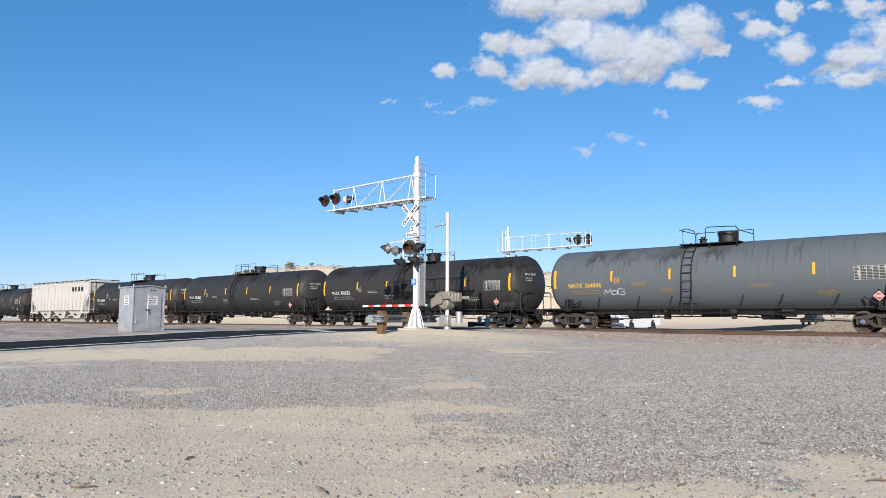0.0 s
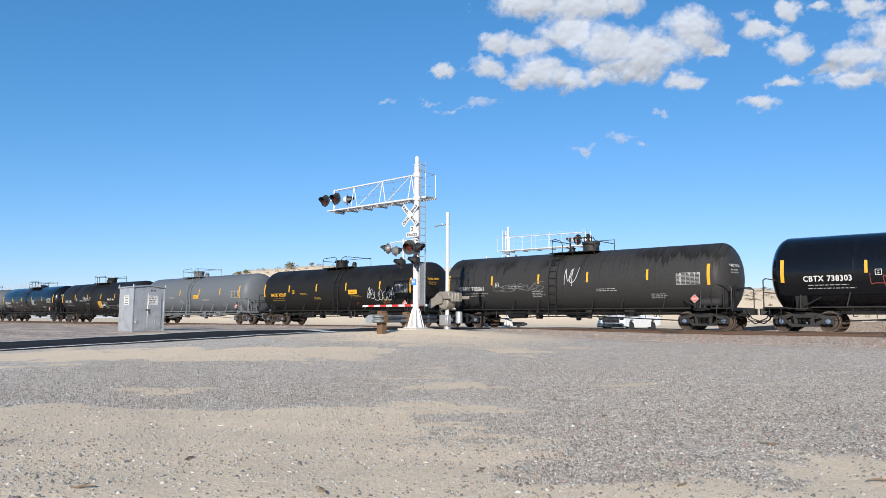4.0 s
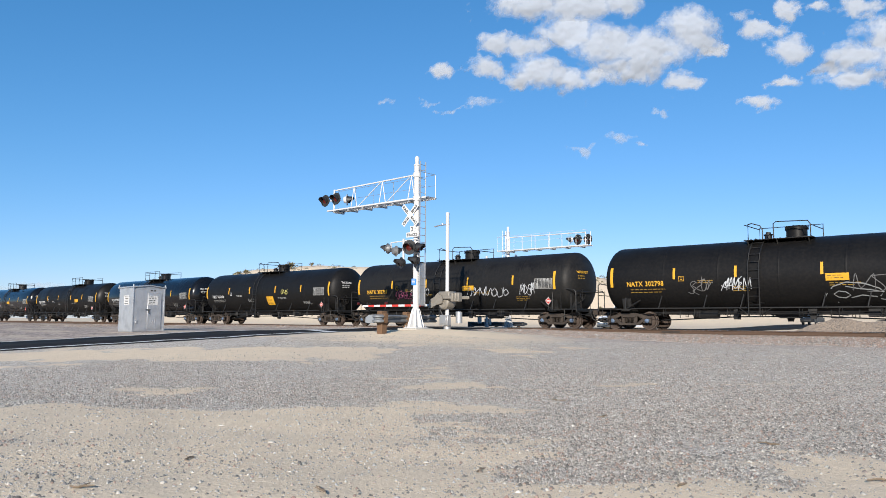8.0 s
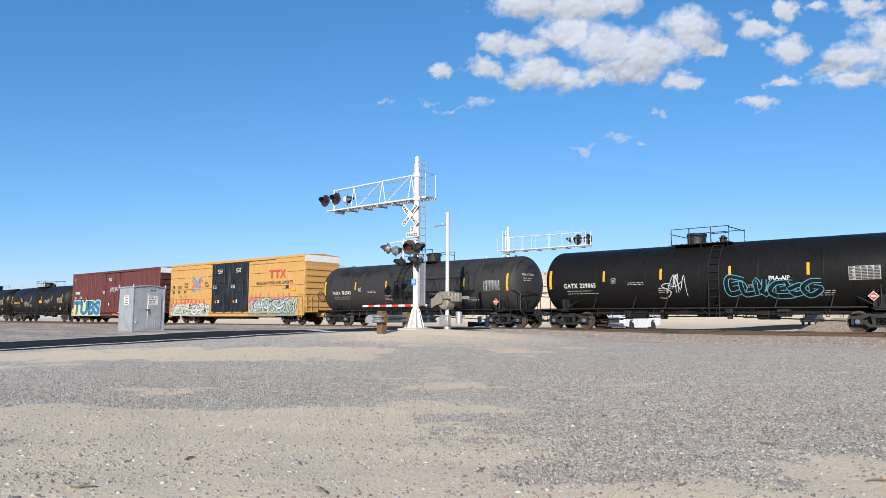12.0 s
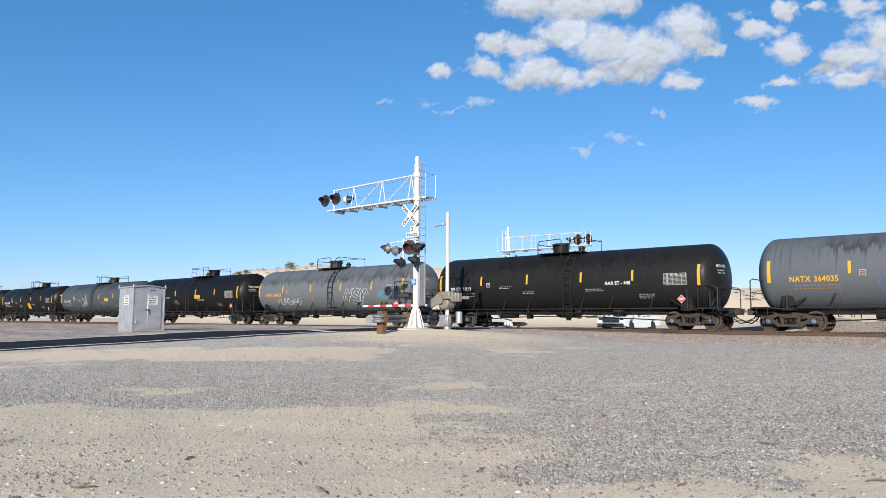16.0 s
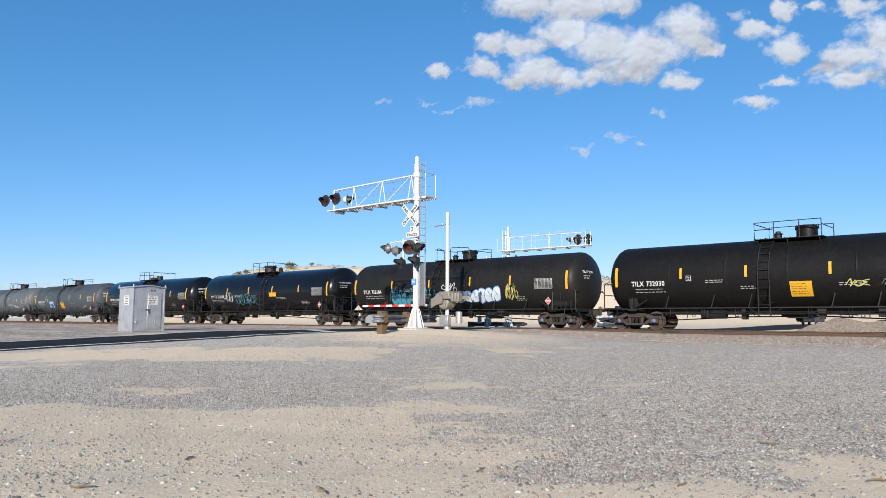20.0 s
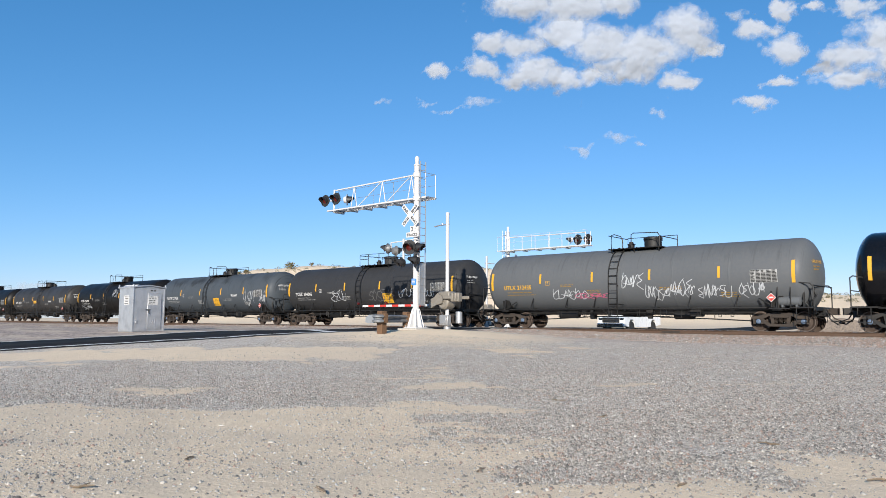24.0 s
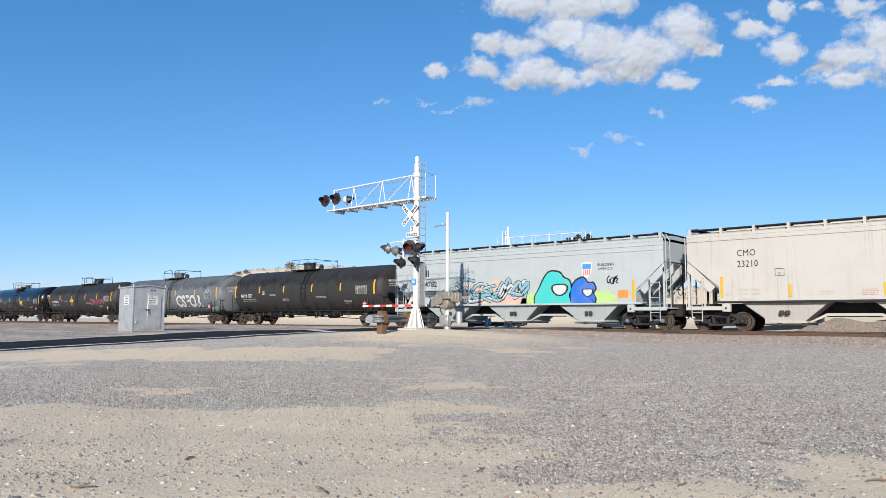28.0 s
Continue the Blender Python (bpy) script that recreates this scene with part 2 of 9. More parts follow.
def thing(name, at, label, category, group="", turn=0.0, kind=""):
    ob = new(name)
    ob.empty_display_size = 0.3
    ob.matrix_basis = pose(*at, 0, 0, turn)
    return tagged(ob, label, category, group, kind)


def smooth01(a, b, x):
    t = min(max((x - a) / (b - a), 0.0), 1.0)
    return t * t * (3 - 2 * t)
# ---- the lie of the land ----
FWD = Vector((-0.6566, 0.7543))       # the camera's way over the ground
SIDE = Vector((0.7543, 0.6566))
RIDGE = ((-40, 0), (-22, 0), (-18.5, 44), (-16.3, 78), (-14.7, 86), (-11.3, 93), (-8, 92), (7.4, 90), (13, 73), (18, 61), (31, 49), (38, 30), (52, 0), (180, 0))


def np_smooth(a, b, x):
    t = np.clip((x - a) / (b - a), 0, 1)
    return t * t * (3 - 2 * t)


def heights(x, y):
    """Ground level at the plan points x, y (arrays)."""
    a = np.abs(y)
    open_ground = -0.22 - np.where(y > 0, 0.28, 0.53) * np.clip((a - 2.2) / 26, 0, 1)
    raised = -0.06 - 0.69 * np_smooth(13, 31, a)
    raised = np.where(y > 0, -0.06 - 0.31 * np_smooth(13, 40, y) + 0.40 * np_smooth(45, 80, y), raised)
    w = np_smooth(-62, -50, x) * (1 - np_smooth(-24, -10, x))
    w = np.where(y > 0, np_smooth(-40, -33, x) * (1 - np_smooth(-25.2, -22.6, x)), w)
    z = open_ground + (raised - open_ground) * w
    # sand mound round the signal mast
    z = z + 0.25 * np.exp(-(((x + 20.3) / 2.6) ** 2 + ((y + 10.6) / 3.2) ** 2))
    z = z + UP * (1 - np_smooth(2.5, 10.0, a))
    # the bed lies under its ballast
    z = np.where(a < 1.5, -0.42, z)
    # low sandy ridge in the distance
    dx, dy = x - EYE.x, y - EYE.y
    r = np.hypot(dx, dy)
    az = np.degrees(np.arctan2(dx * SIDE.x + dy * SIDE.y, dx * FWD.x + dy * FWD.y))
    top = np.interp(az, [q[0] for q in RIDGE], [q[1] for q in RIDGE]) / 1269 * 210 * np.cos(np.radians(np.clip(az, -60, 60)))
    top = top + 0.8 * np.clip(top / 4, 0, 1)
    rough = 0.5 * np.sin(x * 0.11) * np.sin(y * 0.13 + 1) + 0.3 * np.sin(x * 0.31 + 2) * np.sin(y * 0.27)
    hill = np.maximum(top + rough * np.clip(top, 0, 1), 0) * np_smooth(150, 212, r) * (1 - 0.6 * np_smooth(225, 420, r))
    return z + hill + np.where(r < 60, 0.010 * np.sin(x * 2.3 + np.sin(y * 1.7)) * np.sin(y * 2.9), 0)


def lattice_noise(x, y, seed):
    """Smooth value noise in -1..1, over arrays."""
    xi, yi = np.floor(x), np.floor(y)
    u, v = x - xi, y - yi
    u, v = u * u * (3 - 2 * u), v * v * (3 - 2 * v)

    def corner(a, b):
        h = np.sin(a * 127.1 + b * 311.7 + seed * 74.7) * 43758.5453
        return (h - np.floor(h)) * 2 - 1
    low = corner(xi, yi) * (1 - u) + corner(xi + 1, yi) * u
    high = corner(xi, yi + 1) * (1 - u) + corner(xi + 1, yi + 1) * u
    return low * (1 - v) + high * v


def gravel_cover(x, y):
    """How thick the crushed stone lies on the sandy lot, 0..1."""
    dx, dy = x - EYE.x, y - EYE.y
    d = dx * FWD.x + dy * FWD.y
    across = dx * SIDE.x + dy * SIDE.y
    a = across / np.maximum(d, 0.5)
    n = sum(lattice_noise(across * 0.42 * 2.1 ** k + 9.1 * k, d * 0.62 * 2.1 ** k, 3 + k) * 0.62 ** k for k in range(5)) * 0.66
    edge = np.interp(a, [-0.6, -0.3, -0.1, 0.05, 0.2, 0.6], [11.4, 10.6, 10.0, 9.2, 8.2, 7.6])
    bias = 0.46 * np.clip((d - edge) / 2.6, -1.0, 1.0)
    bias = bias - 1.15 * np_smooth(17.5, 20.5, d) * (1 - np_smooth(-0.16, 0.02, a))
    bias = bias + 1.1 * np_smooth(20.8, 24.0, d) * (1 - np_smooth(-0.16, 0.02, a))
    bias = bias + 0.5 * np_smooth(13.0, 16.0, d) * np_smooth(0.1, 0.25, a)
    return np_smooth(-0.12, 0.14, bias + n)


def level(x, y):
    return float(heights(np.array([x]), np.array([y]))[0])


def ground_material():
    m, nt, b = tree("desert_ground")
    v = coords(nt)
    turned = coords(nt, (1, 1, 1), "Object", math.atan2(FWD.x, FWD.y))   # y runs away from the eye
    sep = nt.nodes.new("ShaderNodeSeparateXYZ")
    nt.links.new(turned, sep.inputs[0])
    raw = nt.nodes.new("ShaderNodeSeparateXYZ")
    nt.links.new(v, raw.inputs[0])
    drift = noise_tex(nt, v, 0.16, 4, 0.6)
    grit = noise_tex(nt, v, 70.0, 4, 0.8)
    dust = noise_tex(nt, v, 7.0, 5, 0.6)
    vor = node(nt, "ShaderNodeTexVoronoi", Scale=26.0)
    nt.links.new(v, vor.inputs["Vector"])
    sand = mixed(nt, ramp(nt, dust, 0.3, 0.75), (0.73, 0.59, 0.425), (0.62, 0.50, 0.355))
    sand = mixed(nt, ramp(nt, grit, 0.52, 0.75, 0, 0.34), sand, (0.27, 0.215, 0.16))
    grey_r = nt.nodes.new("ShaderNodeSeparateColor")
    nt.links.new(vor.outputs["Color"], grey_r.inputs[0])
    stone = mixed(nt, grey_r.outputs[0], (0.235, 0.213, 0.185), (0.63, 0.57, 0.48))
    stone = mixed(nt, ramp(nt, grey_r.outputs[1], 0.86, 0.95), stone, (0.75, 0.71, 0.65))
    stone = mixed(nt, ramp(nt, grey_r.outputs[2], 0.72, 0.9, 0, 0.7), stone, (0.38, 0.28, 0.23))
    # crushed stone lies in a broken band across the open lot
    lie = nt.nodes.new("ShaderNodeAttribute")
    lie.attribute_name = "gravel"
    gravel = lie.outputs["Fac"]
    back = ramp(nt, raw.outputs["Y"], -1.0, 2.0, 1.0, 0.0)
    mul = nt.nodes.new("ShaderNodeMath")
    mul.operation = "MULTIPLY"
    nt.links.new(gravel, mul.inputs[0])
    nt.links.new(back, mul.inputs[1])
    col = mixed(nt, mul.outputs[0], sand, stone)
    # sand heaped round the mast and drifted along the road
    sx = nt.nodes.new("ShaderNodeVectorMath")
    sx.operation = "DISTANCE"
    nt.links.new(v, sx.inputs[0])
    sx.inputs[1].default_value = (-19.5, -12.0, 0)
    wob = nt.nodes.new("ShaderNodeMath")
    wob.operation = "MULTIPLY_ADD"
    nt.links.new(drift, wob.inputs[0])
    wob.inputs[1].default_value = 5.0
    nt.links.new(sx.outputs["Value"], wob.inputs[2])
    heap = ramp(nt, wob.outputs[0], 6.2, 8.4, 1.0, 0.0)
    col = mixed(nt, heap, col, mixed(nt, ramp(nt, dust, 0.3, 0.75), (0.73, 0.595, 0.43), (0.63, 0.515, 0.37)))
    col = mixed(nt, ramp(nt, drift, 0.35, 0.7, 0, 0.22), col, (0.42, 0.35, 0.29))
    # reddish track gravel spilt beside the line beyond the road
    side = ramp(nt, raw.outputs["Y"], -27.0, -20.0)
    beyond = ramp(nt, raw.outputs["X"], -30.6, -32.5)
    spilt = nt.nodes.new("ShaderNodeMath")
    spilt.operation = "MULTIPLY"
    nt.links.new(side, spilt.inputs[0])
    nt.links.new(beyond, spilt.inputs[1])
    spilt2 = nt.nodes.new("ShaderNodeMath")
    spilt2.operation = "MULTIPLY"
    nt.links.new(spilt.outputs[0], spilt2.inputs[0])
    nt.links.new(ramp(nt, raw.outputs["Y"], -1.0, 3.0, 0.95, 0.0), spilt2.inputs[1])
    big_stone = node(nt, "ShaderNodeTexVoronoi", Scale=9.0)
    nt.links.new(v, big_stone.inputs["Vector"])
    big_rgb = nt.nodes.new("ShaderNodeSeparateColor")
    nt.links.new(big_stone.outputs["Color"], big_rgb.inputs[0])
    spill_col = mixed(nt, big_rgb.outputs[0], (0.13, 0.10, 0.09), (0.46, 0.385, 0.335))
    streaky = noise_tex(nt, coords(nt, (0.22, 0.75, 1.0)), 1.0, 5, 0.65)
    spill_col = mixed(nt, ramp(nt, streaky, 0.47, 0.58, 0, 0.8), spill_col, mixed(nt, big_rgb.outputs[1], (0.33, 0.27, 0.21), (0.62, 0.51, 0.38)))
    col = mixed(nt, spilt2.outputs[0], col, spill_col)
    dark_side = nt.nodes.new("ShaderNodeMath")
    dark_side.operation = "MULTIPLY"
    nt.links.new(ramp(nt, sep.outputs["X"], 1.5, 6.5, 0.0, 0.72), dark_side.inputs[0])
    nt.links.new(back, dark_side.inputs[1])
    col = mixed(nt, dark_side.outputs[0], col, mixed(nt, grey_r.outputs[1], (0.148, 0.128, 0.107), (0.355, 0.312, 0.265)))
    near_line = nt.nodes.new("ShaderNodeMath")
    near_line.operation = "MULTIPLY"
    nt.links.new(ramp(nt, raw.outputs["Y"], -11.0, -5.5, 0.0, 0.75), near_line.inputs[0])
    nt.links.new(ramp(nt, raw.outputs["X"], -19.0, -13.0), near_line.inputs[1])
    near_line2 = nt.nodes.new("ShaderNodeMath")
    near_line2.operation = "MULTIPLY"
    nt.links.new(near_line.outputs[0], near_line2.inputs[0])
    nt.links.new(back, near_line2.inputs[1])
    col = mixed(nt, near_line2.outputs[0], col, mixed(nt, grey_r.outputs[0], (0.21, 0.17, 0.15), (0.52, 0.44, 0.39)))
    # gravelly desert floor across the track, with paler tracks through it
    across = nt.nodes.new("ShaderNodeMath")
    across.operation = "MULTIPLY"
    nt.links.new(ramp(nt, raw.outputs["Y"], 2.0, 4.5), across.inputs[0])
    nt.links.new(ramp(nt, raw.outputs["Y"], 34.0, 22.0), across.inputs[1])
    across2 = nt.nodes.new("ShaderNodeMath")
    across2.operation = "MULTIPLY"
    nt.links.new(across.outputs[0], across2.inputs[0])
    nt.links.new(ramp(nt, streaky, 0.36, 0.56, 0.25, 0.9), across2.inputs[1])
    col = mixed(nt, across2.outputs[0], col, mixed(nt, big_rgb.outputs[2], (0.18, 0.145, 0.115), (0.46, 0.385, 0.30)))
    nt.links.new(col, b.inputs["Base Color"])
    b.inputs["Roughness"].default_value = 0.95
    b.inputs["Specular IOR Level"].default_value = 0.2
    hsum = nt.nodes.new("ShaderNodeMath")
    hsum.operation = "ADD"
    nt.links.new(grit, hsum.inputs[0])
    nt.links.new(vor.outputs["Distance"], hsum.inputs[1])
    bump(nt, b, hsum.outputs[0], 0.45, 0.012)
    return m


GROUND_MAT = ground_material()


def build_ground():
    ahead = math.atan2(FWD.y, FWD.x)
    r = np.concatenate([[0.0], np.geomspace(0.8, 4.4, 24), np.geomspace(4.5, 34, 190), np.geomspace(35, 2600, 80)])
    a = ahead + np.concatenate([np.radians(np.linspace(-37, 37, 520)), np.radians(np.linspace(37.8, 322.2, 240))])
    n_a, n_r = len(a), len(r)
    rr, aa = np.meshgrid(r, a, indexing="ij")
    x, y = EYE.x + rr * np.cos(aa), EYE.y + rr * np.sin(aa)
    z = heights(x, y)
    g = Geo()
    g.v = list(map(tuple, np.stack([x.ravel(), y.ravel(), z.ravel()], 1)))
    i, k = np.meshgrid(np.arange(n_r - 1), np.arange(n_a), indexing="ij")
    q = np.stack([i * n_a + k, (i + 1) * n_a + k, (i + 1) * n_a + (k + 1) % n_a, i * n_a + (k + 1) % n_a], -1).reshape(-1, 4)
    me = bpy.data.meshes.new("ground")
    me.from_pydata(g.v, [], q.tolist())
    me.polygons.foreach_set("use_smooth", [True] * len(me.polygons))
    me.materials.append(GROUND_MAT)
    lie = me.attributes.new("gravel", "FLOAT", "POINT")
    lie.data.foreach_set("value", gravel_cover(x, y).ravel().astype(np.float32))
    tagged(new("ground", me), "pale sandy desert ground with drifts of grey gravel", "ground", kind="structure")


build_ground()

# ---- the road over the crossing ----
ASPHALT = plain("worn_asphalt", (0.017, 0.017, 0.017), 0.9, 0.0, (0.05, 0.048, 0.046), 0.4, 0.8, 0.4)
ASPHALT.node_tree.nodes["Principled BSDF"].inputs["Specular IOR Level"].default_value = 0.1
LINE_WHITE = plain("worn_white_road_paint", (0.70, 0.70, 0.68), 0.7, 0.0, (0.30, 0.29, 0.27), 0.4, 3.0)


def road_mid(y):
    """x of the road's middle at y."""
    return -26.85 - 0.45 * max(-y - 18.5, 0.0)


def strip(name, material, offset_a, offset_b, y0, y1, lift, depth=0.0, step=0.7, parent=None):
    g = Geo()
    n = max(2, int((y1 - y0) / step))
    rows = []
    for i in range(n + 1):
        y = y0 + (y1 - y0) * i / n
        xm = road_mid(y)
        zz = level(xm, y) if abs(y) > 2.0 else -0.03
        zz = max(zz, -0.06 + 0.12 * (1 - smooth01(2.0, 7.0, abs(y))) if abs(y) < 13 else -9) + lift
        rows.append((xm, y, zz))
    vs, fs = [], []
    for xm, y, zz in rows:
        vs += [(xm + offset_a, y, zz), (xm + offset_b, y, zz), (xm + offset_b + (0.25 if depth else 0), y, zz - depth), (xm + offset_a - (0.25 if depth else 0), y, zz - depth)]
    for i in range(n):
        a, b = i * 4, i * 4 + 4
        fs.append((a, a + 1, b + 1, b))
        if depth:
            fs += [(a + 1, a + 2, b + 2, b + 1), (a + 3, a, b, b + 3)]
    g.add(vs, fs)
    return part(name, g.mesh(name, material), parent)


road = tagged(thing("road", (0, 0, 0), "two-lane worn asphalt road over the railway crossing", "road", kind="structure"))
strip("asphalt", ASPHALT, -3.15, 3.15, -60, -2.1, 0.03, 0.15, parent=road)
strip("asphalt", ASPHALT, -3.15, 3.15, 2.1, 145, 0.03, 0.35, step=1.5, parent=road)
strip("edge_line", LINE_WHITE, 2.62, 2.97, -60, -6.0, 0.04, parent=road)
strip("edge_line", LINE_WHITE, -3.0, -2.8, -60, -6.0, 0.04, parent=road)
# the stop line lies aslant, along the track's near side
stop = Geo().add([(-24.0, -13.2, -0.018), (-29.7, -9.9, -0.018), (-29.9, -9.2, -0.018), (-24.0, -12.5, -0.018)], [(0, 3, 2, 1)])
part("stop_line", stop.mesh("stop_line", LINE_WHITE, 0), road)
# crossing deck: panels between and beside the rails
CONCRETE = plain("grey_crossing_panel", (0.12, 0.12, 0.12), 0.85, 0.0, (0.2, 0.18, 0.15), 0.4, 2.0, 0.3)
deck = tagged(thing("crossing_deck", (0, 0, 0), "dark crossing panels laid between the rails", "crossing deck", kind="structure"))
for i in range(6):
    x0 = -30.6 + i * 1.2
    for y0, y1 in ((-2.1, -0.83), (-0.62, 0.62), (0.83, 2.1)):
        part("panel", Geo().box(x0 + 0.01, x0 + 1.19, y0, y1, -0.2, UP - 0.005, 0.01).mesh("panel", CONCRETE), deck)

# ---- the track ----
BALLAST = plain("grey_brown_ballast_stone", (0.27, 0.235, 0.21), 0.9, 0.0, (0.34, 0.24, 0.19), 0.5, 6.0, 0.8)
TIE_WOOD = plain("weathered_tie_wood", (0.11, 0.085, 0.065), 0.9, 0.0, (0.2, 0.17, 0.14), 0.4, 3.0, 0.4)
track = tagged(thing("railway_track", (0, 0, 0), "rusty steel rails on wooden ties in ballast", "railway track", kind="structure"))
RAIL = ((-0.0365, 0.0), (-0.0365, -0.03), (-0.01, -0.045), (-0.01, -0.14), (-0.07, -0.165), (-0.07, -0.178), (0.07, -0.178), (0.07, -0.165), (0.01, -0.14), (0.01, -0.045), (0.0365, -0.03), (0.0365, 0.0))
for side in (-1, 1):
    g = Geo().extrude([(u + side * 0.754, w + UP) for u, w in RAIL], "x", -900, 760)
    part("rail", g.mesh("rail", RAIL_RUST), track)
    part("rail_head", Geo().box(-900, 760, side * 0.754 - 0.028, side * 0.754 + 0.028, UP, UP + 0.003).mesh("rail_head", TREAD), track, label="polished running surface of the rail")
tie = shared("tie", lambda: Geo().box(-0.115, 0.115, -1.3, 1.3, -0.36, -0.18, 0.012), TIE_WOOD)
for i in range(240):
    x = -108 + i * 0.52
    if not -30.7 < x < -23.3:
        part("tie", tie, track, (x, random.uniform(-0.03, 0.03), UP), random.uniform(-0.6, 0.6))
joint = shared("joint_bar", lambda: Geo().box(-0.45, 0.45, -0.79, -0.765, -0.14, -0.045, 0.008), TRUCK_BROWN)
for x in (-38.0, -14.1, -5.0):
    part("joint_bar", joint, track, (x, 0, UP))


def build_ballast():
    g = Geo()
    xs = np.arange(-420, 300, 0.5)
    prof = ((-3.4, -0.55), (-2.8, -0.27), (-2.2, -0.14), (-1.5, -0.09), (-0.85, -0.11), (-0.3, -0.1), (0.3, -0.1), (0.85, -0.11), (1.5, -0.09), (2.2, -0.14), (2.8, -0.27), (3.4, -0.55))
    rng = np.random.default_rng(4)
    vs = [(x, y, z + rng.uniform(-0.03, 0.012)) for x in xs for y, z in prof]
    m = len(prof)
    fs = [(i * m + k, i * m + k + 1, (i + 1) * m + k + 1, (i + 1) * m + k) for i in range(len(xs) - 1) for k in range(m - 1)]
    g.add(vs, fs)
    tagged(new("ballast", g.mesh("ballast", BALLAST, 0)), "grey and reddish crushed stone under the track", "ballast", kind="stuff")


build_ballast()
# ---- railway trucks ----
WHEELSETS = []
WHEEL_R = 0.42
LOW = WHEEL_R / 0.457


def wheel_geo():
    g = Geo()
    for s in (-1, 1):
        prof = [(s * 0.80, 0.0), (s * 0.80, 0.10), (s * 0.77, 0.14), (s * 0.745, 0.33), (s * 0.80, 0.40), (s * 0.80, 0.452), (s * 0.70, 0.462), (s * 0.69, 0.485), (s * 0.66, 0.485), (s * 0.66, 0.40), (s * 0.70, 0.33), (s * 0.66, 0.12), (s * 0.62, 0.10), (s * 0.62, 0.0)]
        g.lathe(prof, 32, "y")
    g.lathe([(-0.95, 0.085), (0.95, 0.085)], 12, "y")
    return g


def cap_geo():
    g = Geo().lathe([(-1.10, 0.0), (-1.10, 0.07), (-1.085, 0.095), (-1.03, 0.115), (-0.93, 0.115)], 14, "y")
    for k in range(3):
        a = k * 2.094 + 0.5
        g.lathe([(-1.125, 0.0), (-1.125, 0.022), (-1.09, 0.022)], 6, "y", (0.055 * math.sin(a), 0, 0.055 * math.cos(a)))
    return g


def frame_geo():
    """One cast side frame with its two bearing jaws and an open middle."""
    g = Geo()
    # top chord, bottom chord, two slanting struts, two columns: leaves windows open
    g.extrude([(-1.16, 0.58), (-1.12, 0.67), (-0.92, 0.71), (-0.60, 0.80), (-0.30, 0.87), (0.30, 0.87), (0.60, 0.80), (0.92, 0.71), (1.12, 0.67), (1.16, 0.58), (0.72, 0.56), (0.42, 0.72), (-0.42, 0.72), (-0.72, 0.56)], "y", -1.08, -0.94)
    g.extrude([(-0.50, 0.23), (0.50, 0.23), (0.46, 0.34), (-0.46, 0.34)], "y", -1.10, -0.92)
    for s in (-1, 1):
        q = [(s * 0.50, 0.23), (s * 0.86, 0.56), (s * 0.70, 0.58), (s * 0.38, 0.33)]
        g.extrude(q if s > 0 else q[::-1], "y", -1.07, -0.95)
        q = [(s * 0.24, 0.33), (s * 0.36, 0.33), (s * 0.42, 0.74), (s * 0.26, 0.74)]
        g.extrude(q if s > 0 else q[::-1], "y", -1.06, -0.96)
        for e in (0.74, 1.06):
            q = [(s * e - 0.05, 0.34), (s * e + 0.05, 0.34), (s * e + 0.05, 0.62), (s * e - 0.05, 0.62)]
            g.extrude(q, "y", -1.05, -0.94)
    return g


def spring_geo():
    g = Geo()
    for k in range(3):
        x = -0.2 + k * 0.2
        pts = [(x + 0.075 * math.cos(t * 1.05), -1.01 + 0.06 * math.sin(t * 1.05), 0.34 + t * 0.0100) for t in range(30)]
        g.tube(pts, 0.018, 4)
    g.box(-0.33, 0.33, -1.11, -0.9, 0.62, 0.72, 0.02)
    return g


def add_truck(car, x, paint, cap_paint):
    body = part("truck", shared("truck_bolster", lambda: Geo().box(-0.2, 0.2, -1.0, 1.0, 0.52, 0.76, 0.03).lathe([(0.76, 0.2), (0.92, 0.2)], 12, "z").box(-0.46, -0.36, -0.75, 0.75, 0.28, 0.46, 0.02).box(0.36, 0.46, -0.75, 0.75, 0.28, 0.46, 0.02).box(-0.5, 0.5, -0.3, 0.3, 0.4, 0.55, 0.03).extrude([(-0.62, 0.5), (0.62, 0.5), (0.5, 0.85), (-0.5, 0.85)], "y", -0.12, 0.12), paint), car, (x, 0, UP))
    for turn in (0.0, 180.0):
        part("side_frame", shared("side_frame", lambda: frame_geo().scaled(1, 1, LOW), paint), body, (0, 0, 0), turn)
        part("spring_nest", shared("spring_nest", lambda: spring_geo().scaled(1, 1, LOW), paint), body, (0, 0, 0), turn)
    for wx in (-0.889, 0.889):
        ws = part("wheelset", shared("wheelset", lambda: wheel_geo().scaled(LOW, 1, LOW), WHEEL_RUST), body, (wx, 0, WHEEL_R))
        WHEELSETS.append(ws)
        for turn in (0.0, 180.0):
            part("bearing_cap", shared("bearing_cap", cap_geo, cap_paint), body, (wx, 0, WHEEL_R), turn)
            part("wheel_tread", shared("wheel_tread", lambda: Geo().lathe([(-0.803, 0.425), (-0.806, 0.428), (-0.806, 0.447), (-0.803, 0.45)], 32, "y", cap=False).scaled(LOW, 1, LOW), RIM_STEEL), body, (wx, 0, WHEEL_R), turn)
    return body


